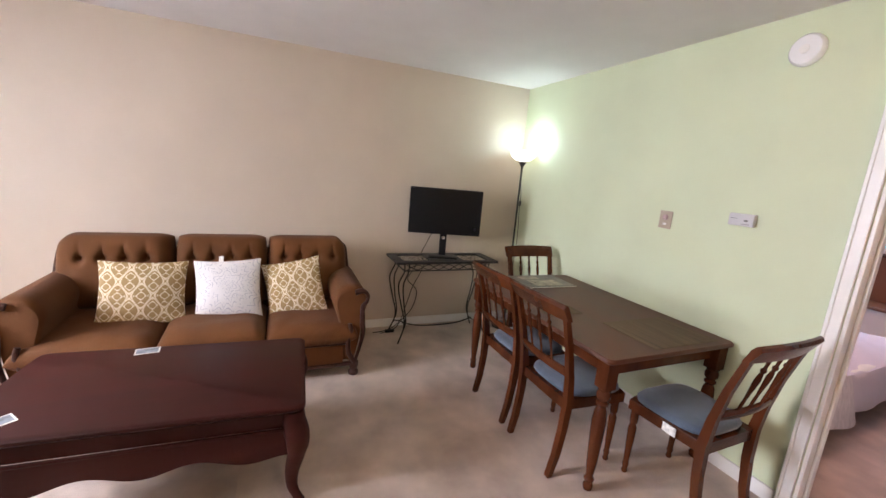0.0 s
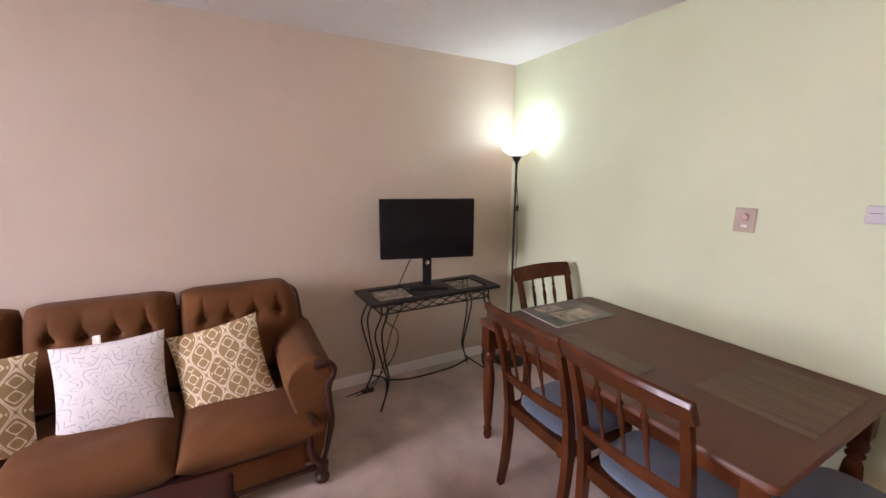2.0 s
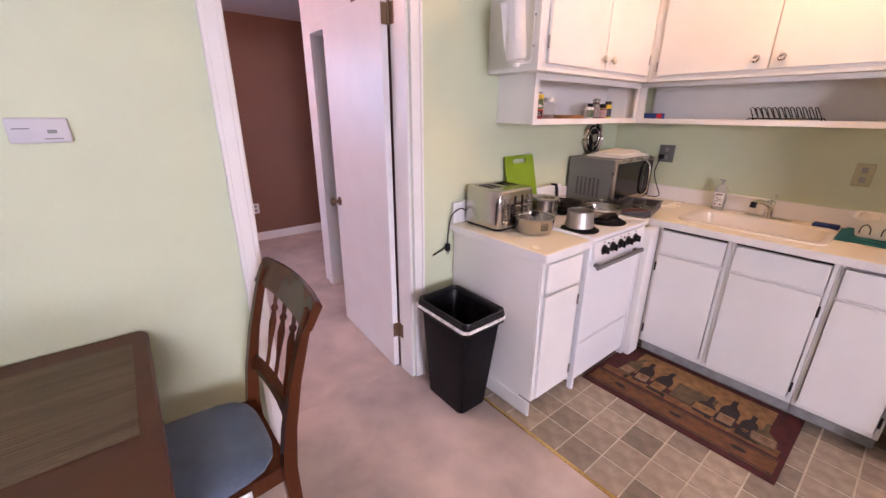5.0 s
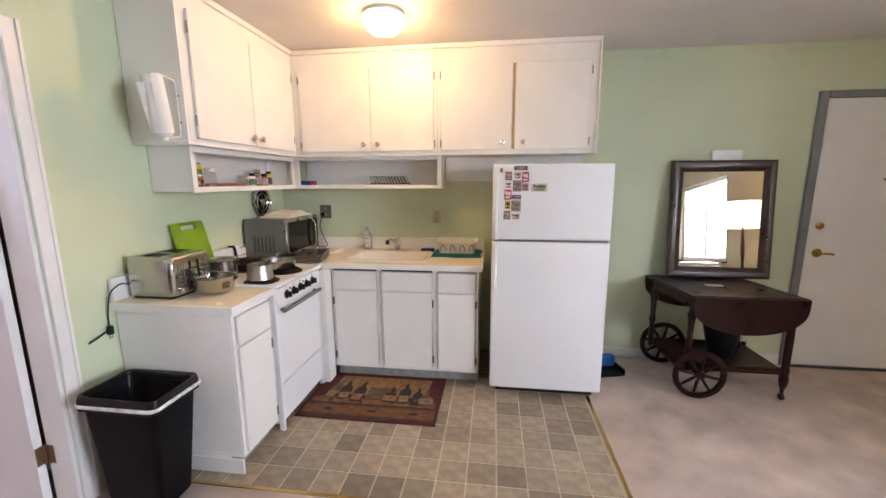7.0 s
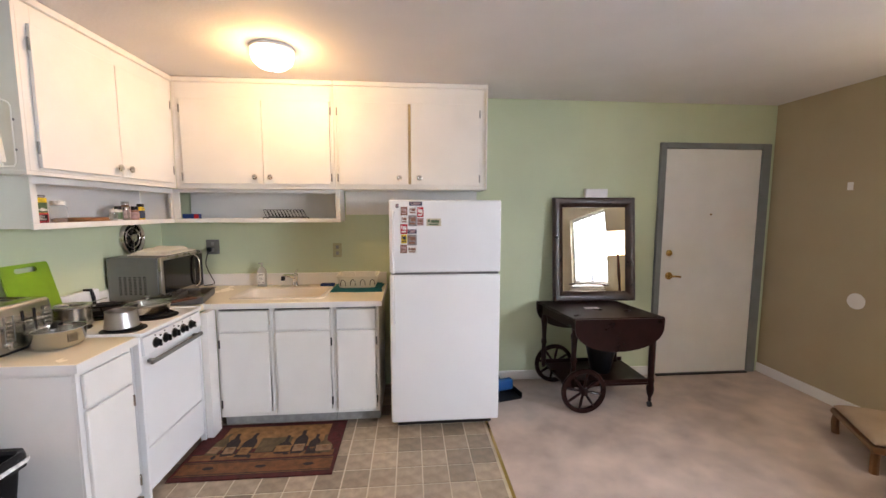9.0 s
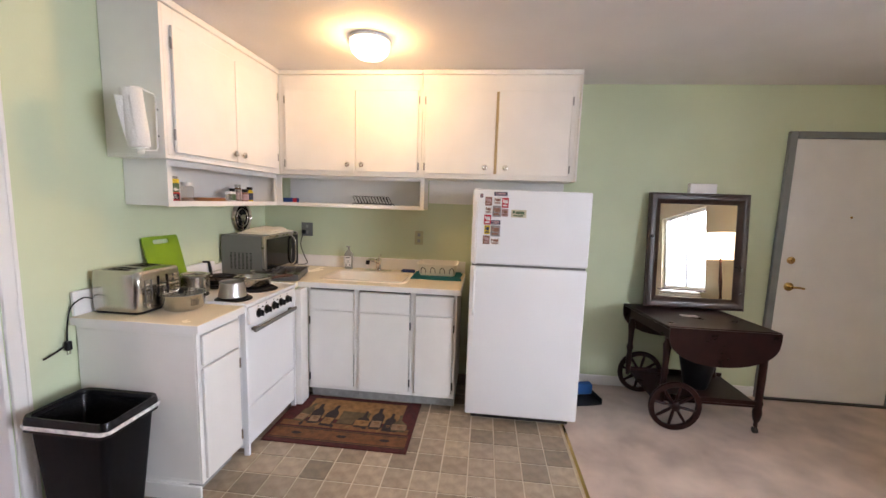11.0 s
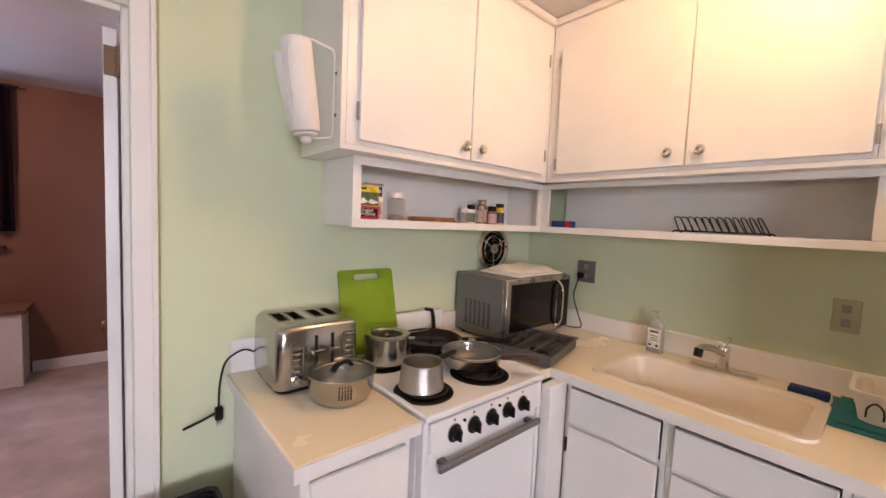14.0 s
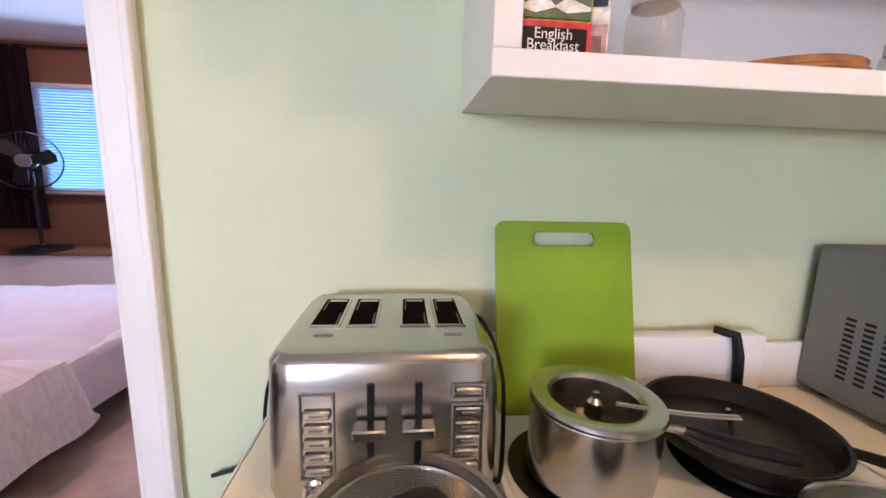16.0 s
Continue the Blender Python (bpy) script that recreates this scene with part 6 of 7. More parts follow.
for sgn in (-1, 1):
    part("apron", B(-CW / 2 + 0.04, sgn * (CD / 2 - 0.055), 0.385, CW / 2 - 0.04, sgn * (CD / 2 - 0.03), 0.462, bev=0.004), DARKWOOD, CT)
    part("apron", B(sgn * (CW / 2 - 0.055), -CD / 2 + 0.056, 0.385, sgn * (CW / 2 - 0.03), CD / 2 - 0.056, 0.462, bev=0.004), DARKWOOD, CT)
    part("moulding", B(-CW / 2 + 0.02, sgn * (CD / 2 - 0.029), 0.375, CW / 2 - 0.02, sgn * (CD / 2 - 0.010), 0.39, bev=0.006, seg=2), DARKWOOD, CT)
    part("scalloped_skirt", prism(bmesh.new(), scallop(CW - 0.10), 0.016, Matrix.Translation((0, sgn * (CD / 2 - 0.03) + 0.008, 0.375)) @ Matrix.Rotation(radians(90), 4, "X")), DARKWOOD, CT)
    part("scalloped_skirt", prism(bmesh.new(), scallop(CD - 0.12), 0.016, Matrix.Translation((sgn * (CW / 2 - 0.03) + 0.008, 0, 0.375)) @ Matrix.Rotation(radians(-90), 4, "Z") @ Matrix.Rotation(radians(90), 4, "X") @ Matrix.Translation((0, 0, 0))), DARKWOOD, CT)
    for s2 in (-1, 1):
        lx, ly = sgn * (CW / 2 - 0.05), s2 * (CD / 2 - 0.05)
        part("leg", tube(bmesh.new(), [(lx, ly, 0.462), (lx, ly, 0.40), (lx + sgn * 0.018, ly + s2 * 0.018, 0.33), (lx + sgn * 0.012, ly + s2 * 0.012, 0.24), (lx - sgn * 0.006, ly - s2 * 0.006, 0.14), (lx - sgn * 0.004, ly - s2 * 0.004, 0.06), (lx + sgn * 0.018, ly + s2 * 0.018, 0.018), (lx + sgn * 0.022, ly + s2 * 0.022, 0.0)], lambda t: 0.044 + 0.012 * math.sin(min(t * 2.4, 1) * math.pi) - 0.024 * min(1, max(0, (t - 0.35) * 2.2)) + 0.012 * max(0, t - 0.85) * 6, n=12), DARKWOOD, CT)
MC = pose(0.115, 2.74, 0, 0, 0, -3)
place(CT, MC)
for x, y, r in ((-0.03, 3.06, 8), (-0.37, 2.52, 40)):
    ph = thing("photo_card", (0, 0, 0), "small blue and white photo card on the coffee table", "card", group="photo cards")
    part("card", boxes([(-0.055, -0.035, 0, 0.055, 0.035, 0.002)]), MG["white"], ph)
    part("picture", boxes([(-0.048, -0.028, 0.002, 0.048, 0.028, 0.0026)]), material("photo_print", (0.18, 0.22, 0.26), 0.3, vary=0.7, scale=25), ph)
    place(ph, pose(x, y, 0.5005, 0, 0, r))

# dining table
DT = thing("dining_table", (2.525, 2.65, 0), "dark cherry dining table with brown top and turned legs", "table")
part("tabletop", skin(bmesh.new(), [ring_rect(2.05 + d, 1.925 + d, 2.992 - d, 3.375 - d, 0.03, z, 3) for d, z in ((0.012, 0.73), (0.0, 0.738), (0.0, 0.752), (0.006, 0.76))]), TABLEWOOD, DT)
for a in ((2.12, 2.005, 2.14, 3.295), (2.905, 2.005, 2.925, 3.295), (2.14, 1.995, 2.905, 2.015), (2.14, 3.285, 2.905, 3.305)):
    part("apron", B(a[0], a[1], 0.64, a[2], a[3], 0.729, bev=0.003), CHERRY, DT)
LEGP = [(0.016, 0), (0.022, 0.006), (0.026, 0.03), (0.018, 0.05), (0.024, 0.056), (0.027, 0.068), (0.018, 0.085), (0.026, 0.16), (0.033, 0.30), (0.036, 0.40), (0.030, 0.46), (0.020, 0.485), (0.031, 0.495), (0.031, 0.505), (0.021, 0.515), (0.034, 0.53), (0.036, 0.55), (0.030, 0.57), (0.036, 0.585)]
for x in (2.105, 2.935):
    for y in (1.985, 3.315):
        lg = lathe(bmesh.new(), LEGP, at=(x, y, 0), n=24)
        box(lg, x - 0.037, y - 0.037, 0.585, x + 0.037, y + 0.037, 0.7295, bev=0.003)
        part("leg", lg, CHERRY, DT)
PLM = material("placemat_reed", (0.13, 0.09, 0.055), 0.75, vary=0.25, scale=40, stretch=(1.0, 0.06, 1), bump=0.8, bump_scale=60)
for x0, y0, x1, y1, rot, lb in ((2.40, 1.97, 2.90, 2.34, 0, "brown reed placemat on the table"), (2.13, 2.50, 2.40, 2.95, 0, "brown reed placemat partly near the chairs")):
    pm = thing("placemat", ((x0 + x1) / 2, (y0 + y1) / 2, 0.76), lb, "placemat", group="placemats")
    part("mat", B(x0, y0, 0.7605, x1, y1, 0.7635, bev=0.001), PLM, pm)
    n_ = 36
    part("reeds", boxes([(x0 + (x1 - x0) * (k + 0.15) / n_, y0 + 0.003, 0.7635, x0 + (x1 - x0) * (k + 0.8) / n_, y1 - 0.003, 0.7645) for k in range(n_)]), PLM, pm)
MAGP = material("magazine_cover", (0.10, 0.09, 0.075), 0.3, vary=0.8, scale=9, spread=(0.02, 0.02, 0.025))
mgz = thing("magazine", (2.59, 3.20, 0.76), "dark glossy picture placemat lying on the table", "magazine")
part("pages", moved(B(-0.225, -0.165, 0, 0.225, 0.165, 0.005, bev=0.001), pose(2.59, 3.20, 0.7605, 0, 0, -2)), MG["white"], mgz)
part("cover", moved(boxes([(-0.225, -0.165, 0.005, 0.225, 0.165, 0.0062)]), pose(2.59, 3.20, 0.7605, 0, 0, -2)), MAGP, mgz)
part("picture", moved(boxes([(-0.12, -0.13, 0.0062, 0.13, 0.02, 0.0068), (-0.15, 0.05, 0.0062, 0.02, 0.13, 0.0068)]), pose(2.59, 3.20, 0.7605, 0, 0, -2)), material("pale_print", (0.32, 0.27, 0.20), 0.3, vary=0.7, scale=16), mgz)

# chairs, facing +y, rear feet at y = 0
CH = thing("dining_chair", (0, 0, 0), "cherry wood dining chair with turned spindles and blue seat pad", "chair", group="chairs round the table")
BLUE = material("blue_seat_cloth", (0.075, 0.105, 0.15), 0.9, vary=0.18, scale=10, bump=0.7, bump_scale=160, sheen=0.3)


def post(sx):
    loops = []
    for y, z, w, d in ((-0.015, 0, 0.032, 0.030), (0.012, 0.12, 0.034, 0.036), (0.03, 0.28, 0.034, 0.040), (0.035, 0.44, 0.036, 0.044), (0.018, 0.58, 0.034, 0.038), (-0.015, 0.74, 0.032, 0.032), (-0.055, 0.88, 0.030, 0.028), (-0.082, 0.965, 0.028, 0.024)):
        cx = sx * (0.190 + 0.022 * z)
        loops.append([(cx - w / 2, y - d / 2, z), (cx + w / 2, y - d / 2, z), (cx + w / 2, y + d / 2, z), (cx - w / 2, y + d / 2, z)])
    return skin(bmesh.new(), loops)


part("rear_leg", post(-1), CHERRY, CH)
part("rear_leg", post(1), CHERRY, CH)


def bent_rail(half, y0, z0, y1, z1, thick, sag, rise=0.0, n=12):
    loops = []
    for k in range(n + 1):
        u = 2 * k / n - 1
        s = -sag * (1 - u * u)
        e = rise * (1 - u * u)
        x = u * half
        loops.append([(x, y0 + s - thick / 2, z0), (x, y0 + s + thick / 2, z0), (x, y1 + s + thick * 0.45, z1 + e - 0.008), (x, y1 + s + thick * 0.1, z1 + e), (x, y1 + s - thick * 0.4, z1 + e - 0.004), (x, y1 + s - thick * 0.6, z1 + e - 0.02)])
    return skin(bmesh.new(), loops)


part("top_rail", bent_rail(0.238, -0.062, 0.905, -0.098, 0.99, 0.026, 0.022, 0.006), CHERRY, CH)
part("lower_rail", bent_rail(0.186, 0.012, 0.585, 0.002, 0.635, 0.022, 0.015), CHERRY, CH)
for k in range(3):
    x = (k - 1) * 0.088
    a, b = Vector((x, -0.012, 0.63)), Vector((x * 1.02, -0.082, 0.91))
    L = (b - a).length
    m = Matrix.Translation(a) @ (b - a).to_track_quat("Z", "Y").to_matrix().to_4x4()
    part("spindle", lathe(bmesh.new(), [(0.006, 0), (0.007, L * 0.1), (0.0065, L * 0.25), (0.010, L * 0.45), (0.0125, L * 0.6), (0.009, L * 0.7), (0.0065, L * 0.74), (0.012, L * 0.77), (0.012, L * 0.80), (0.0065, L * 0.83), (0.008, L)], n=12, m=m), CHERRY, CH)
part("seat_frame", skin(bmesh.new(), [[(-0.195 * s, 0.03, z), (0.195 * s, 0.03, z), (0.222 * s, 0.42, z), (0.15, 0.44 * s, z), (-0.15, 0.44 * s, z), (-0.222 * s, 0.42, z)] for s, z in ((0.97, 0.385), (1.0, 0.39), (1.0, 0.440), (0.99, 0.445))]), CHERRY, CH)
pad = bmesh.new()
loops = []
for s, z in ((0.90, 0.4452), (1.0, 0.452), (1.01, 0.465), (0.97, 0.478), (0.88, 0.486), (0.5, 0.492)):
    out = []
    for k in range(28):
        t = 2 * math.pi * k / 28
        cx, cy = math.cos(t), math.sin(t)
        r = (abs(cx) ** 4 + abs(cy) ** 4) ** -0.25
        out.append((cx * r * 0.208 * s * (1 + 0.07 * cy), 0.245 + cy * r * 0.195 * s, z))
    loops.append(out)
part("seat_pad", skin(pad, loops), BLUE, CH, "faded blue cloth seat pad")
for sx in (-1, 1):
    part("front_leg", lathe(bmesh.new(), [(0.013, 0), (0.017, 0.01), (0.012, 0.03), (0.018, 0.05), (0.014, 0.07), (0.020, 0.2), (0.022, 0.28), (0.014, 0.30), (0.021, 0.315), (0.021, 0.386)], at=(sx * 0.185, 0.40, 0), n=16), CHERRY, CH)
place(CH, pose(1.975, 2.315, 0, 0, 0, -90))
copy_thing(CH, pose(1.972, 2.795, 0, 0, 0, -90))
copy_thing(CH, pose(2.66, 3.415, 0, 0, 0, 180))
CH4 = copy_thing(CH, pose(2.60, 1.625, 0, 0, 0, 1))
tagged(CH4, "cherry wood dining chair with a white tag under its blue pad")
tg = part("label_tag", boxes([(-0.2235, 0.15, 0.40, -0.221, 0.22, 0.445)]), MG["white"], CH4, "white paper label")

# console table
CN = thing("console_table", (2.06, 4.03, 0), "black wrought-iron console table with glass panels", "console table")
KX0, KX1, KY0, KY1, KZ = 1.56, 2.57, 3.84, 4.22, 0.775
part("top_frame", boxes([(KX0, KY0, KZ - 0.022, KX1, KY0 + 0.06, KZ), (KX0, KY1 - 0.06, KZ - 0.022, KX1, KY1, KZ), (KX0, KY0 + 0.06, KZ - 0.022, KX0 + 0.08, KY1 - 0.06, KZ), (KX1 - 0.08, KY0 + 0.06, KZ - 0.022, KX1, KY1 - 0.06, KZ), (1.90, KY0 + 0.06, KZ - 0.022, 2.23, KY1 - 0.06, KZ)], bev=0.003), IRON, CN)
for a, b in ((KX0 + 0.08, 1.90), (2.23, KX1 - 0.08)):
    part("glass_panel", B(a - 0.004, KY0 + 0.056, KZ - 0.014, b + 0.004, KY1 - 0.056, KZ - 0.008), GLASS, CN)
for y in (KY0 + 0.03, KY1 - 0.03):
    part("apron_rail", rod(bmesh.new(), (KX0 + 0.08, y, KZ - 0.085), (KX1 - 0.08, y, KZ - 0.085), 0.006, n=8), IRON, CN)
    pts = [(KX0 + 0.10 + 0.81 * k / 8, y, KZ - 0.055 + 0.022 * (1 if k % 2 else -1)) for k in range(9)]
    part("lattice", tube(bmesh.new(), pts, 0.004, n=6), IRON, CN)
    pts = [(KX0 + 0.10 + 0.81 * k / 8, y + 0.004, KZ - 0.055 - 0.022 * (1 if k % 2 else -1)) for k in range(9)]
    part("lattice", tube(bmesh.new(), pts, 0.004, n=6), IRON, CN)
for x in (KX0 + 0.08, KX1 - 0.08):
    part("apron_rail", rod(bmesh.new(), (x, KY0 + 0.03, KZ - 0.085), (x, KY1 - 0.03, KZ - 0.085), 0.006, n=8), IRON, CN)
    sx = 1 if x < 2 else -1
    for y in (KY0 + 0.04, KY1 - 0.04):
        sy = 1 if y < 4 else -1
        for off in (0.0, 0.045):
            part("leg", tube(bmesh.new(), [(x + sx * off, y, KZ - 0.022), (x + sx * off * 0.9, y, KZ - 0.10), (x - sx * 0.045 + sx * off, y, KZ - 0.22), (x - sx * 0.01 + sx * off * 0.6, y, KZ - 0.40), (x + sx * 0.03 + sx * off * 0.3, y, KZ - 0.56), (x + sx * 0.02, y, KZ - 0.66), (x - sx * 0.025, y - sy * 0.015, 0.005)], 0.0065, n=8), IRON, CN)
    part("stretcher", tube(bmesh.new(), [(x + sx * 0.02, KY0 + 0.04, 0.11), (x + sx * 0.07, 4.03, 0.14), (x + sx * 0.02, KY1 - 0.04, 0.11)], 0.006, n=8), IRON, CN)
part("stretcher", tube(bmesh.new(), [(KX0 + 0.14, 4.03, 0.14), (KX0 + 0.3, 4.03, 0.10), (2.06, 4.03, 0.09), (KX1 - 0.3, 4.03, 0.10), (KX1 - 0.14, 4.03, 0.14)], 0.007, n=8), IRON, CN)
MN = thing("monitor", (0, 0, 0), "black flat computer monitor on a stand", "monitor")
SCR = material("dark_screen", (0.004, 0.004, 0.005), 0.3, vary=0.05, spec=0.2)
part("housing", B(-0.315, -0.005, 0.205, 0.315, 0.03, 0.60, bev=0.006), BLACK, MN)
part("screen", B(-0.309, -0.0075, 0.222, 0.309, -0.0045, 0.594), SCR, MN, "dark switched-off screen")
part("neck", B(-0.03, 0.031, 0.01, 0.03, 0.06, 0.34, bev=0.006), BLACK, MN)
part("cable_ring", lathe(bmesh.new(), [(0.015, 0), (0.015, 0.003), (0.009, 0.003), (0, 0.002)], n=16, m=Matrix.Translation((0, 0.031, 0.17)) @ Matrix.Rotation(radians(90), 4, "X")), CHROME, MN, "silver ring on the stand")
part("foot", skin(bmesh.new(), [ring_rect(-0.13, -0.07, 0.13, 0.11, 0.02, z) for z in (0.0, 0.006)] + [ring_rect(-0.12, -0.06, 0.12, 0.10, 0.02, 0.013)]), BLACK, MN)
place(MN, pose(2.055, 4.03, KZ + 0.0005, 0, 0, -17) )
MN.scale = (1.08, 1, 1.08)
wc = thing("power_cord", (1.9, 4.2, 0), "black cords trailing behind the console table", "cord")
part("wire", tube(bmesh.new(), [(2.0, 4.20, 0.98), (1.93, 4.24, 0.80), (1.86, 4.24, 0.62), (1.80, 4.25, 0.50), (1.90, 4.25, 0.38), (1.86, 4.24, 0.20), (1.72, 4.22, 0.06), (1.60, 4.18, 0.012), (1.45, 4.15, 0.008)], 0.004, n=6), BLACK, wc)
part("wire", tube(bmesh.new(), [(1.98, 4.24, 0.70), (1.92, 4.25, 0.55), (1.85, 4.24, 0.42), (1.80, 4.24, 0.25), (1.70, 4.2, 0.03), (1.52, 4.12, 0.009)], 0.004, n=6), BLACK, wc)
part("plug", B(1.57, 4.13, 0.001, 1.66, 4.17, 0.026, bev=0.006), BLACK, wc)

# floor lamp
FLM = thing("floor_lamp", (2.855, 4.06, 0), "slim black torchiere floor lamp with a lit frosted glass bowl", "floor lamp")
part("base", lathe(bmesh.new(), [(0.13, 0), (0.13, 0.012), (0.11, 0.022), (0.02, 0.03), (0.012, 0.04)], at=(2.855, 4.06, 0), n=32), IRON, FLM)
part("pole", rod(bmesh.new(), (2.855, 4.06, 0.03), (2.855, 4.06, 1.70), 0.0095, n=14), IRON, FLM)
part("socket_cup", lathe(bmesh.new(), [(0.010, 1.67), (0.014, 1.69), (0.034, 1.725), (0.036, 1.738), (0, 1.739)], at=(2.855, 4.06, 0), n=24), IRON, FLM)
gl = part("glass_bowl", lathe(bmesh.new(), [(0.034, 1.74), (0.075, 1.752), (0.115, 1.785), (0.135, 1.838), (0.139, 1.846), (0.135, 1.847), (0.111, 1.79), (0.070, 1.758), (0.0, 1.748)], at=(2.855, 4.06, 0), n=40), material("lamp_glass_cool", (0.9, 0.9, 0.88), 0.3, emit=(1.0, 0.98, 0.92), power=1.6), FLM, "lit frosted glass bowl")
gl.visible_shadow = True
part("cord_switch", tube(bmesh.new(), [(2.866, 4.06, 1.52), (2.885, 4.065, 1.40), (2.88, 4.06, 1.28), (2.91, 4.08, 1.0), (2.92, 4.11, 0.7), (2.90, 4.13, 0.3), (2.90, 4.18, 0.03)], 0.003, n=6), BLACK, FLM, "thin black lamp cord")
part("switch", B(2.873, 4.052, 1.30, 2.892, 4.070, 1.35, bev=0.004), BLACK, FLM, "small black foot switch")

# things on the walls
o = thing("dimmer_switch", (2.995, 2.507, 1.32), "beige dimmer switch plate with round knob", "switch")
part("plate", B(2.992, 2.462, 1.322, 2.9985, 2.552, 1.438, bev=0.002), material("almond_plate", (0.42, 0.34, 0.26), 0.4), o)
part("dial", lathe(bmesh.new(), [(0.018, 0), (0.016, 0.012), (0, 0.013)], n=18, m=Matrix.Translation((2.992, 2.507, 1.395)) @ Matrix.Rotation(radians(-90), 4, "Y")), MG["pink"], o, "round pale knob")
part("slot", B(2.990, 2.495, 1.345, 2.9925, 2.519, 1.358), MG["white"], o)
o = thing("thermostat", (2.985, 2.037, 1.41), "white wall thermostat with small controls", "thermostat")
part("case", B(2.968, 1.972, 1.41, 2.9985, 2.102, 1.478, bev=0.005, seg=2), material("old_white_plastic", (0.55, 0.54, 0.56), 0.5, vary=0.06), o)
part("slider", boxes([(2.966, 2.00, 1.436, 2.9685, 2.02, 1.446), (2.966, 2.055, 1.448, 2.9685, 2.09, 1.451), (2.966, 1.99, 1.42, 2.9685, 2.03, 1.423)]), GREY, o, "small grey marks and slider")
o = thing("smoke_detector", (2.98, 1.92, 2.23), "round white smoke detector on the wall", "smoke detector")
part("case", lathe(bmesh.new(), [(0.075, 0), (0.075, 0.018), (0.065, 0.032), (0.03, 0.038), (0, 0.038)], n=36, m=Matrix.Translation((2.999, 1.925, 2.295)) @ Matrix.Rotation(radians(-90), 4, "Y")), ENAMEL, o)
part("grille", lathe(bmesh.new(), [(0.022, 0.0385), (0.022, 0.041), (0, 0.041)], n=20, m=Matrix.Translation((2.999, 1.925, 2.295)) @ Matrix.Rotation(radians(-90), 4, "Y")), WHITE, o)
o = thing("door_chime", (-0.66, YS + 0.02, 1.62), "small white box on the wall above the mirror", "chime box")
part("case", B(-0.76, YS + 0.001, 1.60, -0.56, YS + 0.045, 1.725, bev=0.004), ENAMEL, o)
o = thing("wall_plate", (XW + 0.01, -0.41, 0.78), "round pale cover plate on the olive wall", "cover plate")
part("disc", lathe(bmesh.new(), [(0.06, 0), (0.058, 0.006), (0, 0.007)], n=32, m=Matrix.Translation((XW + 0.001, -0.43, 0.86)) @ Matrix.Rotation(radians(90), 4, "Y")), WHITE, o)
o = thing("light_switch", (XW + 0.01, -0.54, 1.69), "small white wall switch", "switch")
part("plate", B(XW + 0.001, -0.565, 1.69, XW + 0.007, -0.525, 1.75, bev=0.002), WHITE, o)

# mirror on the tea cart
MR = thing("mirror", (0, 0, 0), "leaning wall mirror with a wide dark wood frame", "mirror")
MIR = material("mirror_glass", (0.92, 0.92, 0.92), 0.0, metal=1.0, vary=0.0)
MIR.node_tree.nodes["Principled BSDF"].inputs["Roughness"].default_value = 0.005
for l in list(MIR.node_tree.nodes["Principled BSDF"].inputs["Roughness"].links):
    MIR.node_tree.links.remove(l)
FRW = material("mirror_frame", (0.035, 0.016, 0.011), 0.3, vary=0.35, scale=12, coat=0.12)
part("glass", B(-0.30, -0.001, 0.07, 0.30, 0.003, 0.84), MIR, MR)
fw, MWD, MHT = 0.085, 0.37, 0.905
prof = [(0.0, -0.012), (0.0, 0.016), (0.015, 0.03), (0.04, 0.032), (0.062, 0.020), (0.075, 0.014), (0.085, 0.006), (0.085, -0.012)]
for side in range(4):
    bm = bmesh.new()
    cor = [(-MWD, 0), (MWD, 0), (MWD, MHT), (-MWD, MHT)]
    ins = [(1, 1), (-1, 1), (-1, -1), (1, -1)]
    loops = []
    for q in (side, (side + 1) % 4):
        loops.append([(cor[q][0] + ins[q][0] * d, h, cor[q][1] + ins[q][1] * d) for d, h in prof])
    part("frame_side", skin(bm, loops), FRW, MR)
part("backing", B(-0.33, -0.016, 0.04, 0.33, -0.0125, 0.87), BLACK, MR)
place(MR, pose(-0.632, -1.075, 0.745, 5.2, 0, 0))

# tea cart
TC = thing("tea_cart", (-0.54, -0.86, 0), "dark mahogany tea cart with spoked wheels and drop leaf", "tea cart")
DK = material("cart_wood", (0.018, 0.005, 0.004), 0.3, vary=0.3, scale=7, coat=0.05, spec=0.2)
def cart_top(d):
    return [(-0.925 + d, -0.545 - d), (-0.83 + d, -1.125 + d), (-0.135 - d, -1.125 + d), (-0.22 - d, -0.545 - d)]


part("top", skin(bmesh.new(), [[(x, y, z) for x, y in cart_top(d)] for d, z in ((0.006, 0.722), (0.0, 0.726), (0.0, 0.737), (0.006, 0.742))]), DK, TC)
part("apron", prism(bmesh.new(), cart_top(0.04), 0.081, Matrix.Translation((0, 0, 0.6405))), DK, TC)
leaf = [(-0.345, 0), (0.345, 0)] + [(0.345 * math.cos(math.pi * k / 20), -0.05 - 0.20 * math.sin(math.pi * k / 20) ** 0.8) for k in range(21)]
part("drop_leaf", prism(bmesh.new(), leaf, 0.016, Matrix.Translation((-0.572, -0.527, 0.738)) @ Matrix.Rotation(radians(90), 4, "X")), DK, TC)
part("drop_leaf", prism(bmesh.new(), leaf, 0.016, Matrix.Translation((-0.482, -1.129, 0.738)) @ Matrix.Rotation(radians(90), 4, "X")), DK, TC)
POST = [(0.012, 0), (0.016, 0.02), (0.022, 0.10), (0.018, 0.20), (0.026, 0.23), (0.018, 0.26), (0.022, 0.36), (0.028, 0.42), (0.018, 0.45), (0.024, 0.47)]
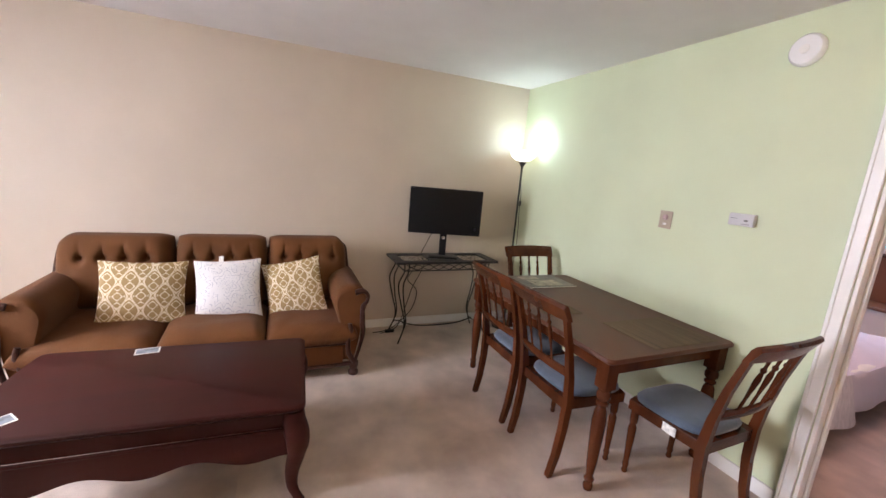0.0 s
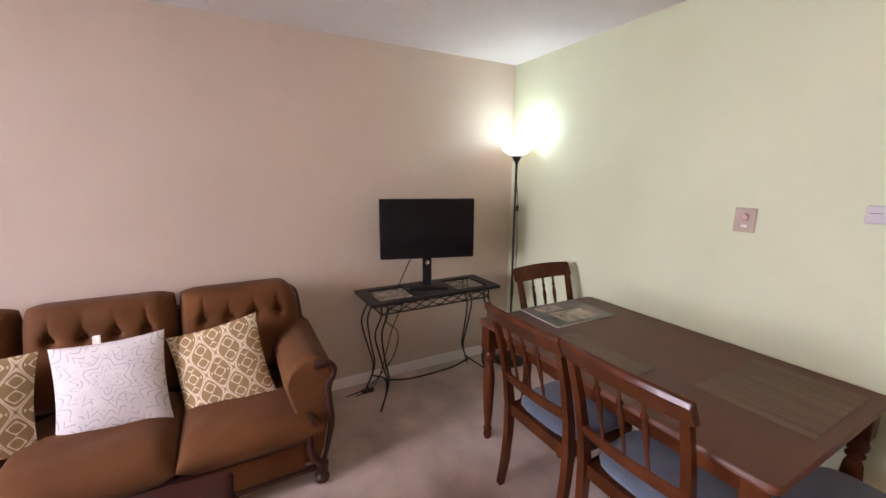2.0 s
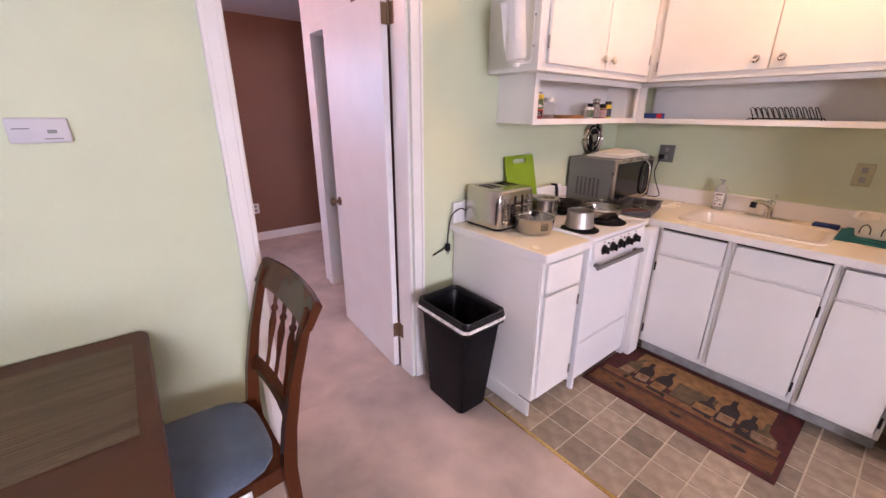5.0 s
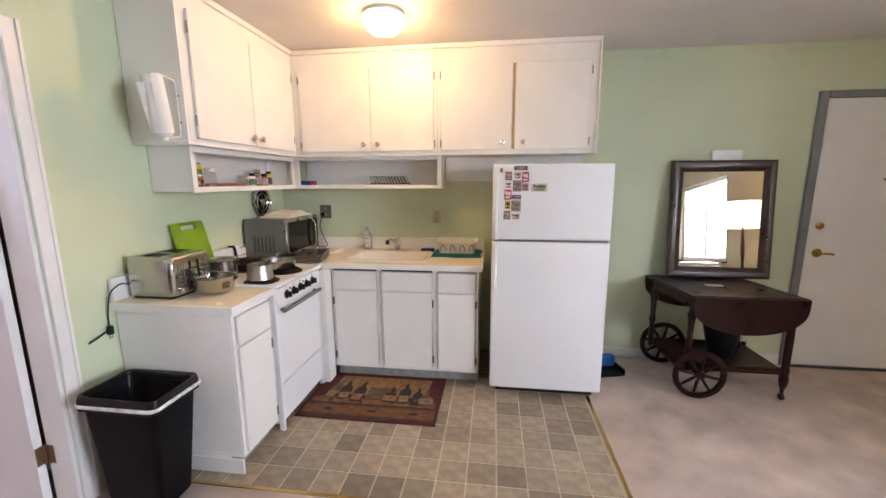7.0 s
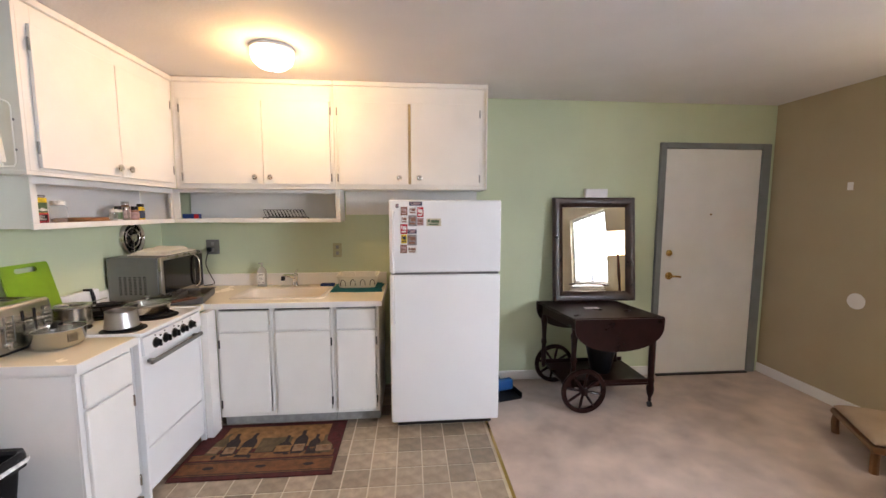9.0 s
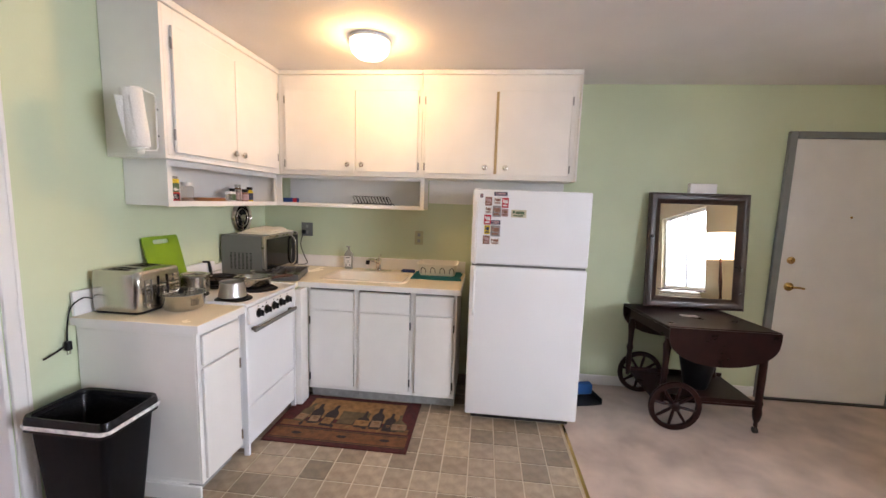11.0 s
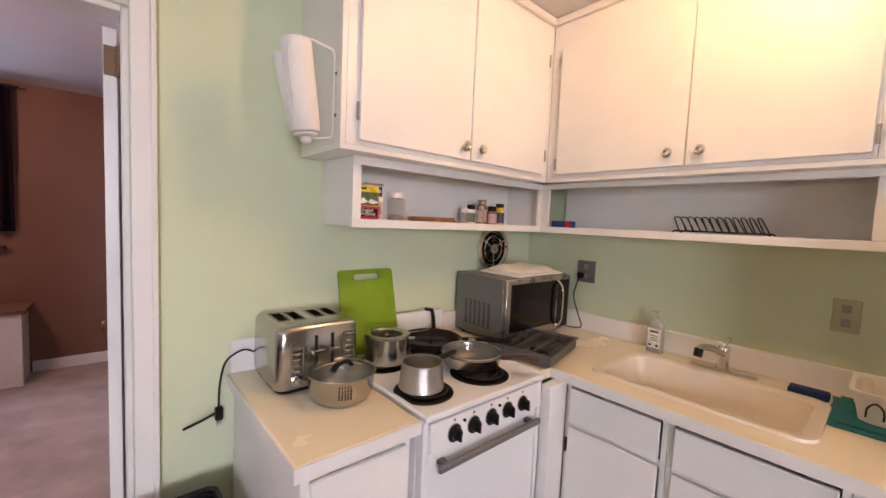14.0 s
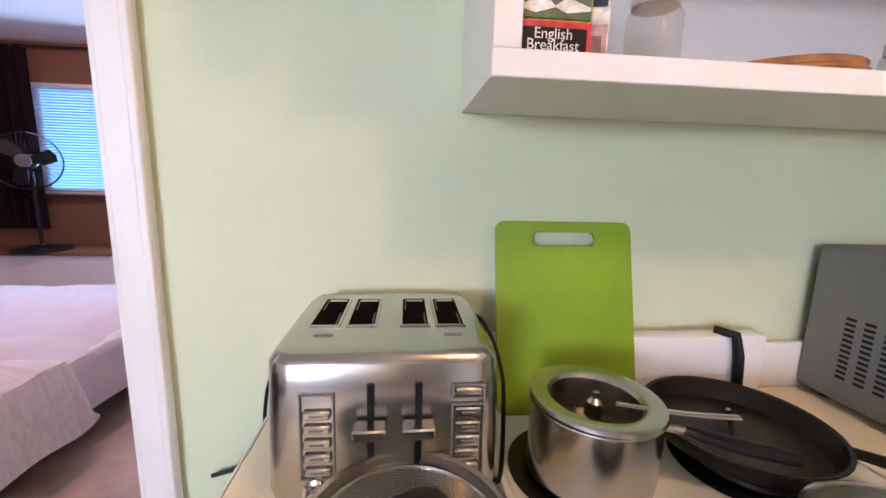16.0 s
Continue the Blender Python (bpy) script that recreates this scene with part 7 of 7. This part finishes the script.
for cx, px, y in ((-0.890, -0.262, -0.62), (-0.83, -0.185, -1.06)):
    part("caster_leg", lathe(bmesh.new(), [(0.008, 0.045), (0.014, 0.055), (0.012, 0.075), (0.024, 0.11), (0.030, 0.15), (0.024, 0.19), (0.028, 0.22), (0.022, 0.24), (0.024, 0.42), (0.022, 0.58), (0.026, 0.64)], at=(cx, y, 0), n=16), DK, TC)
    part("caster", rod(bmesh.new(), (cx - 0.01, y, 0.022), (cx + 0.01, y, 0.022), 0.022, n=18), IRON, TC, "small dark caster")
    part("post", lathe(bmesh.new(), [(r, 0.17 + z) for r, z in POST], at=(px, y, 0), n=16), DK, TC)
part("lower_shelf", boxes([(-0.90, -1.07, 0.185, -0.20, -0.61, 0.203), (-0.90, -0.624, 0.203, -0.22, -0.61, 0.235), (-0.90, -1.07, 0.203, -0.20, -1.056, 0.235)], bev=0.002), DK, TC)
part("axle", rod(bmesh.new(), (-0.300, -1.115, 0.172), (-0.326, -0.58, 0.172), 0.012, n=10), DK, TC)
for x, y in ((-0.326, -0.568), (-0.300, -1.115)):
    mw_ = Matrix.Translation((x, y, 0.175)) @ Matrix.Rotation(radians(90), 4, "X")
    w_ = part("wheel", lathe(bmesh.new(), [(0.140, -0.013), (0.170, -0.013), (0.175, 0), (0.170, 0.013), (0.140, 0.013), (0.137, 0.0), (0.140, -0.013)], n=44, m=mw_), DK, TC)
    part("hub", lathe(bmesh.new(), [(0, -0.030), (0.016, -0.028), (0.030, -0.02), (0.032, 0.02), (0.016, 0.028), (0, 0.030)], n=20, m=mw_), DK, w_)
    for k in range(8):
        a = math.pi * k / 4 + 0.2
        d = Vector((math.cos(a), math.sin(a), 0))
        part("spoke", tube(bmesh.new(), [mw_ @ (d * 0.022), mw_ @ (d * 0.06), mw_ @ (d * 0.1), mw_ @ (d * 0.145)], lambda t: 0.008 + 0.003 * math.sin(t * math.pi), n=8), DK, w_)
pl = thing("paper_slip", (-0.50, -0.85, 0.743), "small white paper on the tea cart", "paper")
part("sheet", slab(-0.56, -0.88, -0.44, -0.82, 0.7425, 0.003, 0.001, 3.0, 6, 6), MG["white"], pl)
bk = thing("waste_basket", (-0.60, -0.86, 0.204), "dark ribbed basket on the cart's lower shelf", "basket")
part("basket", lathe(bmesh.new(), [(0.075, 0), (0.08, 0.01), (0.125, 0.23), (0.128, 0.24), (0.118, 0.24), (0.075, 0.015), (0, 0.012)], at=(-0.60, -0.86, 0.2035), n=28), BLACK, bk)
dp = thing("dustpan", (0.18, -0.93, 0), "blue dustpan with brush leaning beside the fridge", "dustpan")
part("pan", moved(boxes([(-0.11, -0.10, 0, 0.11, 0.10, 0.006), (-0.11, -0.10, 0.006, -0.105, 0.10, 0.05), (0.105, -0.10, 0.006, 0.11, 0.10, 0.05), (-0.105, -0.10, 0.006, 0.105, -0.094, 0.055)], bev=0.002), pose(0.20, -0.90, 0.001, 0, 0, 15)), BLACK, dp)
part("handle", tube(bmesh.new(), [(0.21, -1.0, 0.04), (0.23, -1.08, 0.15), (0.25, -1.15, 0.30)], 0.012, n=10), BLACK, dp)
part("brush", moved(B(-0.09, -0.03, 0.01, 0.09, 0.03, 0.10, bev=0.01), pose(0.20, -0.97, 0.006, 0, 0, 15)), material("blue_plastic", (0.01, 0.09, 0.30), 0.5), dp, "bright blue brush")

# west side
wn = tagged(new("window_west"), "bright living room window with white frame", "window", kind="structure")
part("window_frame", boxes([(XW - 0.10, WY0, WZ0, XW - 0.06, WY0 + 0.05, WZ1), (XW - 0.10, WY1 - 0.05, WZ0, XW - 0.06, WY1, WZ1), (XW - 0.10, WY0 + 0.05, WZ0, XW - 0.06, WY1 - 0.05, WZ0 + 0.05), (XW - 0.10, WY0 + 0.05, WZ1 - 0.05, XW - 0.06, WY1 - 0.05, WZ1), (XW - 0.10, 2.60, WZ0 + 0.05, XW - 0.06, 2.65, WZ1 - 0.05)], bev=0.003), WHITE, wn)
pn = part("pane", boxes([(XW - 0.084, WY0 + 0.05, WZ0 + 0.05, XW - 0.080, WY1 - 0.05, WZ1 - 0.05)]), GLASS, wn)
pn.visible_shadow = False
part("window_sill", B(XW - 0.05, WY0 - 0.03, WZ0 - 0.03, XW + 0.06, WY1 + 0.03, WZ0 - 0.002, bev=0.004), SOFA_WOOD, wn, "dark wooden sill")
sd = thing("side_table", (-2.02, 1.5, 0), "dark side table beneath the window wall", "side table")
part("top", B(-2.32, 0.62, 0.70, -1.75, 2.5, 0.73, bev=0.004), SOFA_WOOD, sd)
for x in (-2.29, -1.79):
    for y in (0.66, 2.46):
        part("leg", B(x - 0.02, y - 0.02, 0, x + 0.02, y + 0.02, 0.70, bev=0.003), SOFA_WOOD, sd)
TLP = thing("table_lamp", (-1.98, 0.92, 0.73), "lit table lamp with a cream drum shade and dark stem", "table lamp")
part("stem", lathe(bmesh.new(), [(0.08, 0), (0.08, 0.015), (0.02, 0.03), (0.014, 0.10), (0.022, 0.25), (0.012, 0.56)], at=(-1.98, 0.92, 0.731), n=24), SOFA_WOOD, TLP)
shd = part("shade", lathe(bmesh.new(), [(0.225, 1.28), (0.21, 1.60), (0.207, 1.60), (0.222, 1.28), (0.225, 1.28)], at=(-1.98, 0.92, 0), n=40), material("lamp_shade", (0.85, 0.75, 0.6), 0.9, emit=(1.0, 0.84, 0.60), power=2.2), TLP, "lit cream drum shade")
fb = thing("folded_blanket", (-2.05, 2.1, 0.73), "white folded towels stacked on the side table", "towels")
for k in range(3):
    part("fold", slab(-2.25, 1.85, -1.85, 2.35, 0.731 + 0.035 * k, 0.034, 0.006, 11.0 + k, rot=3 * k), CLOTH, fb)
FS = thing("footstool", (0, 0, 0), "low wooden footstool with a beige cushion top", "footstool")
OAK = material("oak_wood", (0.16, 0.075, 0.028), 0.4, vary=0.3, scale=6, stretch=(1, 0.2, 1))
part("frame", boxes([(-0.26, -0.20, 0.13, 0.26, 0.20, 0.17)], bev=0.008), OAK, FS)
part("pad", moved(puff(0.50, 0.38, 0.045, 0.01, 5), pose(0, -0.19, 0.185, -90, 0, 0)), material("beige_pad", (0.36, 0.27, 0.19), 0.9, vary=0.1, bump=0.6), FS)
for x in (-0.23, 0.23):
    for y in (-0.17, 0.17):
        part("leg", tube(bmesh.new(), [(x, y, 0.135), (x * 1.03, y * 1.03, 0.08), (x * 1.0, y, 0.0)], 0.022, n=8), OAK, FS)
place(FS, pose(-1.99, 0.12, 0, 0, 0, 60))
# ---- bedroom ----
LG = thing("window_ledge", (6.17, 2.8, 0), "long white boxed ledge with a brown wood top under the window", "ledge", kind="structure")
part("box", B(6.0, 1.345, 0, 6.349, YN, 0.595, bev=0.004), WHITE, LG)
part("ledge_top", B(5.97, 1.32, 0.596, 6.349, YN, 0.625, bev=0.004), material("ledge_wood", (0.17, 0.07, 0.035), 0.35, vary=0.3, scale=6, stretch=(1, 0.15, 1)), LG, "reddish-brown wooden top")
HT = thing("baseboard_heater", (5.98, 1.75, 0.14), "beige electric baseboard heater set in the ledge front", "heater")
part("case", B(5.975, 1.50, 0.15, 5.9985, 2.05, 0.36, bev=0.003), material("heater_beige", (0.25, 0.22, 0.19), 0.5), HT)
part("louvre", boxes([(5.970, 1.53, 0.19, 5.9745, 2.02, 0.215), (5.970, 1.53, 0.29, 5.9745, 2.02, 0.315)]), BLACK, HT, "dark louvre slots")
bw = tagged(new("window_bedroom"), "wide bedroom window with white frame behind blinds", "window", kind="structure")
part("window_frame", boxes([(6.42, BY0, BZ0, 6.46, BY0 + 0.05, BZ1), (6.42, BY1 - 0.05, BZ0, 6.46, BY1, BZ1), (6.42, BY0 + 0.05, BZ0, 6.46, BY1 - 0.05, BZ0 + 0.05), (6.42, BY0 + 0.05, BZ1 - 0.05, 6.46, BY1 - 0.05, BZ1), (6.42, 3.08, BZ0 + 0.05, 6.46, 3.13, BZ1 - 0.05)], bev=0.003), WHITE, bw)
pn = part("pane", boxes([(6.438, BY0 + 0.05, BZ0 + 0.05, 6.442, BY1 - 0.05, BZ1 - 0.05)]), GLASS, bw)
pn.visible_shadow = False
part("window_sill", B(6.28, BY0 - 0.04, BZ0 - 0.03, 6.36, BY1 + 0.04, BZ0 - 0.002, bev=0.004), SOFA_WOOD, bw, "dark brown sill")
BLM = material("blind_slat", (0.72, 0.78, 0.84), 0.5, trans=0.0, vary=0.05)
for wi, (a, b) in enumerate(((1.53, 3.10), (3.12, 3.73))):
    bl = thing("window_blind", (6.385, (a + b) / 2, BZ0), ["wide white horizontal blind, lowered with slats half open", "narrow white horizontal blind, lowered with slats half open"][wi], "blind", group="bedroom blinds")
    part("head_rail", B(6.365, a, BZ1 - 0.035, 6.405, b, BZ1 - 0.003, bev=0.003), WHITE, bl)
    part("bottom_rail", B(6.372, a, BZ0 + 0.006, 6.398, b, BZ0 + 0.02, bev=0.003), WHITE, bl)
    me = None
    for k in range(38):
        z = BZ0 + 0.035 + 0.0253 * k
        if me is None:
            s_ = part("slat", moved(B(-0.0125, -(b - a) / 2, -0.0006, 0.0125, (b - a) / 2, 0.0006), Matrix.Translation(BASE[bl]) @ Matrix.Rotation(radians(28), 4, "Y")), BLM, bl)
            me = s_.data
        else:
            s_ = new("slat", me)
            s_.parent = bl
        s_.location = Vector((6.385, (a + b) / 2, z)) - BASE[bl]
    for y in (a + 0.12, b - 0.12):
        part("ladder_cord", rod(bmesh.new(), (6.385, y, BZ0 + 0.01), (6.385, y, BZ1 - 0.03), 0.0018, n=6), WHITE, bl)
CUR = material("dark_curtain", (0.016, 0.009, 0.013), 0.95, vary=0.2, scale=8, bump=0.6, spec=0.05)


def curtain(y0, y1, z0, z1, label, seed):
    c = thing("curtain", (6.27, (y0 + y1) / 2, z0), label, "curtain", group="bedroom curtains")
    bm = bmesh.new()
    n = 70
    rows = []
    for j in range(7):
        z = z0 + (z1 - z0) * j / 6
        row = []
        for k in range(n + 1):
            u = k / n
            x = 6.275 + 0.028 * math.sin(u * (y1 - y0) * 62 + seed + 0.4 * math.sin(j)) + 0.008 * noise.noise(Vector((u * 8, j * 0.6, seed)))
            row.append((x, y0 + (y1 - y0) * u))
        rows.append([bm.verts.new((x, y, z)) for x, y in row] + [bm.verts.new((x + 0.003, y, z)) for x, y in reversed(row)])
    for a, b in zip(rows, rows[1:]):
        m_ = len(a)
        for i in range(m_):
            bm.faces.new((a[i], a[(i + 1) % m_], b[(i + 1) % m_], b[i]))
    bmesh.ops.recalc_face_normals(bm, faces=bm.faces)
    part("cloth", bm, CUR, c)


curtain(1.40, 2.02, 1.24, 2.415, "short dark plum curtain drawn aside at the window", 0.3)
curtain(3.64, 4.22, 0.80, 2.415, "dark plum curtain hanging beside the window", 1.9)
rdm = thing("curtain_rod", (6.27, 2.8, 2.42), "thin dark curtain rod above the bedroom window", "curtain rod")
part("rod", rod(bmesh.new(), (6.275, 1.35, 2.425), (6.275, 4.25, 2.425), 0.010, n=10), IRON, rdm)
for y in (1.38, 2.8, 4.2):
    part("bracket", B(6.275, y - 0.006, 2.417, 6.349, y + 0.006, 2.433), IRON, rdm)
BD = thing("bed", (4.5, 2.75, 0), "double bed with a rumpled pale grey duvet", "bed")
part("bed_frame", boxes([(3.45, 1.88, 0.16, 5.55, 3.62, 0.27)], bev=0.008), SOFA_WOOD, BD)
for x in (3.52, 5.52):
    for y in (1.93, 3.56):
        part("leg", B(x - 0.03, y - 0.03, 0, x + 0.03, y + 0.03, 0.16, bev=0.004), MG["white"], BD, "pale leg")
part("mattress", B(3.42, 1.85, 0.271, 5.55, 3.65, 0.44, bev=0.05, seg=3), CLOTH, BD)
DUV = material("grey_duvet", (0.66, 0.62, 0.66), 0.9, vary=0.05, scale=6, bump=0.7, bump_scale=140)


def drape(x0, x1, y0, y1, zt, drop, seed, thick=0.012, amp=0.02, nx=60, ny=56, over=0.16):
    bm = bmesh.new()
    top, bot = {}, {}
    for i in range(nx + 1):
        for j in range(ny + 1):
            x = x0 - over + (x1 - x0 + 2 * over) * i / nx
            y = y0 - over + (y1 - y0 + 2 * over) * j / ny
            ex, ey = max(x0 - x, x - x1, 0), max(y0 - y, y - y1, 0)
            e = math.hypot(ex, ey) / over
            p = Vector((x * 2.6, y * 2.6, seed))
            w = noise.noise(p) * amp * 1.6 + noise.noise(p * 2.7) * amp * 0.7
            f = min(1, e)
            cx, cy = min(max(x, x0), x1), min(max(y, y0), y1)
            fold = 0.025 * math.sin((x * 11 if ey > ex else y * 11) + seed) * f
            px, py = cx + (x - cx) * 0.42 * (1 + fold * 8), cy + (y - cy) * 0.42 * (1 + fold * 8)
            di = max(0, min(x - x0, x1 - x, y - y0, y1 - y, 0.32))
            z = zt + 0.03 + w * (1 - 0.5 * f) - drop * (f ** 1.5) - 0.075 * (1 - di / 0.32) ** 2
            top[i, j] = bm.verts.new((px, py, z))
            bot[i, j] = bm.verts.new((px, py, z - thick))
    for i in range(nx):
        for j in range(ny):
            bm.faces.new((top[i, j], top[i + 1, j], top[i + 1, j + 1], top[i, j + 1]))
            bm.faces.new((bot[i, j], bot[i, j + 1], bot[i + 1, j + 1], bot[i + 1, j]))
    for i in range(nx):
        bm.faces.new((bot[i, 0], bot[i + 1, 0], top[i + 1, 0], top[i, 0]))
        bm.faces.new((top[i, ny], top[i + 1, ny], bot[i + 1, ny], bot[i, ny]))
    for j in range(ny):
        bm.faces.new((top[0, j], top[0, j + 1], bot[0, j + 1], bot[0, j]))
        bm.faces.new((bot[nx, j], bot[nx, j + 1], top[nx, j + 1], top[nx, j]))
    bmesh.ops.recalc_face_normals(bm, faces=bm.faces)
    return bm


part("duvet", drape(3.95, 5.53, 1.86, 3.66, 0.475, 0.24, 3.0), DUV, BD, "rumpled pale grey duvet")
part("folded_cover", drape(3.45, 4.08, 1.80, 3.66, 0.525, 0.30, 7.0, 0.02, 0.03), material("striped_white", (0.72, 0.69, 0.70), 0.9, vary=0.12, scale=16, stretch=(3, 0.2, 1), bump=0.6), BD, "white striped cover folded at the head")
FA = thing("pedestal_fan", (6.12, 3.58, 0.625), "black pedestal fan with wire guard standing on the ledge", "fan")
part("base", lathe(bmesh.new(), [(0.22, 0), (0.22, 0.012), (0.18, 0.03), (0.03, 0.045), (0.02, 0.06)], at=(6.12, 3.58, 0.6255), n=32), BLACK, FA)
part("pole", rod(bmesh.new(), (6.12, 3.58, 0.65), (6.12, 3.58, 1.33), 0.016, n=14), BLACK, FA)
mfan = Matrix.Translation((6.06, 3.56, 1.42)) @ Vector((-1, -0.45, 0)).to_track_quat("Z", "Y").to_matrix().to_4x4()
part("motor", lathe(bmesh.new(), [(0.03, -0.13), (0.06, -0.11), (0.065, -0.03), (0.04, 0.0)], n=24, m=mfan), BLACK, FA)
gb = part("guard", lathe(bmesh.new(), [(0.243, -0.01), (0.25, 0.0), (0.243, 0.01), (0.236, 0.0), (0.243, -0.01)], n=48, m=mfan), BLACK, FA, "round wire guard")
bm = bmesh.new()
for k in range(40):
    a = math.pi * 2 * k / 40
    d = Vector((math.cos(a), math.sin(a), 0))
    tube(bm, [mfan @ (d * 0.05 + Vector((0, 0, 0.06))), mfan @ (d * 0.16 + Vector((0, 0, 0.05))), mfan @ (d * 0.243)], 0.0014, n=4, steps=3)
part("wire_cage", bm, BLACK, gb)
part("badge", lathe(bmesh.new(), [(0.055, 0.055), (0.055, 0.066), (0.04, 0.07), (0, 0.07)], n=24, m=mfan), GREY, FA)
for k in range(3):
    a = math.pi * 2 * k / 3 + 0.3
    pts = [(0.03, -0.02), (0.10, -0.07), (0.20, -0.06), (0.215, 0.0), (0.19, 0.055), (0.10, 0.04), (0.03, 0.02)]
    part("blade", prism(bmesh.new(), pts, 0.003, mfan @ Matrix.Rotation(a, 4, "Z") @ Matrix.Translation((0, 0, 0.02)) @ Matrix.Rotation(radians(18), 4, "X")), BLACK, FA)
ceiling_light(BED_LAMP[0], BED_LAMP[1], 0.17, "lit glass dome ceiling light with bronze rim in the bedroom", SOFA_WOOD, material("lamp_glass_pink", (0.9, 0.82, 0.75), 0.3, emit=(1.0, 0.80, 0.62), power=5.0))
o = thing("outlet", (6.345, 0.75, 0.30), "white outlet plate on the brown wall", "outlet")
part("plate", B(6.343, 0.71, 0.34, 6.349, 0.79, 0.46, bev=0.002), WHITE, o)
for z in (0.36, 0.41):
    part("socket", B(6.3415, 0.735, z, 6.343, 0.765, z + 0.03), SHADE_FITTING_GREY, o)

solid("backdrop_east", B(9.0, -1.5, -1, 9.02, 7, 5), material("blue_dusk_outside", (0.1, 0.2, 0.4), 0.9, vary=0.5, scale=0.9, emit=(0.16, 0.46, 0.90), power=2.6), "soft blue outdoors beyond the bedroom window", "backdrop", kind="structure")
solid("backdrop_west", B(-3.92, -2.0, -1, -3.9, 10, 5), material("bright_outside", (0.5, 0.6, 0.7), 0.9, emit=(0.85, 0.93, 1.0), power=5.0), "bright daylight outdoors beyond the living room window", "backdrop", kind="structure")

# kitchen floor tiles, each a piece of its own
tile_me = {}
PITCH = 0.1535
x_lines = [0.449 + PITCH * k for k in range(17)]
tx = 0.604 - PITCH
for i in range(17):
    for j in range(12):
        x0, y1 = tx + PITCH * i, 0.562 - PITCH * j
        x1, y0 = x0 + PITCH, y1 - PITCH
        if x0 > 2.42 and y1 < 0.40 or y1 < -0.64 and x0 > 1.2:
            continue
        cx0, cx1, cy0, cy1 = max(x0, 0.44) + 0.0035, min(x1, 2.995) - 0.0035, max(y0, -1.195) + 0.0035, y1 - 0.0035
        if cx1 - cx0 < 0.02 or cy1 - cy0 < 0.02:
            continue
        key = (round(cx1 - cx0, 3), round(cy1 - cy0, 3))
        if key not in tile_me:
            tile_me[key] = mesh_of("tile", B(-key[0] / 2, -key[1] / 2, -0.003, key[0] / 2, key[1] / 2, 0.0, bev=0.001), TILE)
        t_ = new("tile", tile_me[key])
        t_.parent = kitchen_floor
        t_.location = Vector(((cx0 + cx1) / 2, (cy0 + cy1) / 2, 0.0)) - kitchen_floor.location
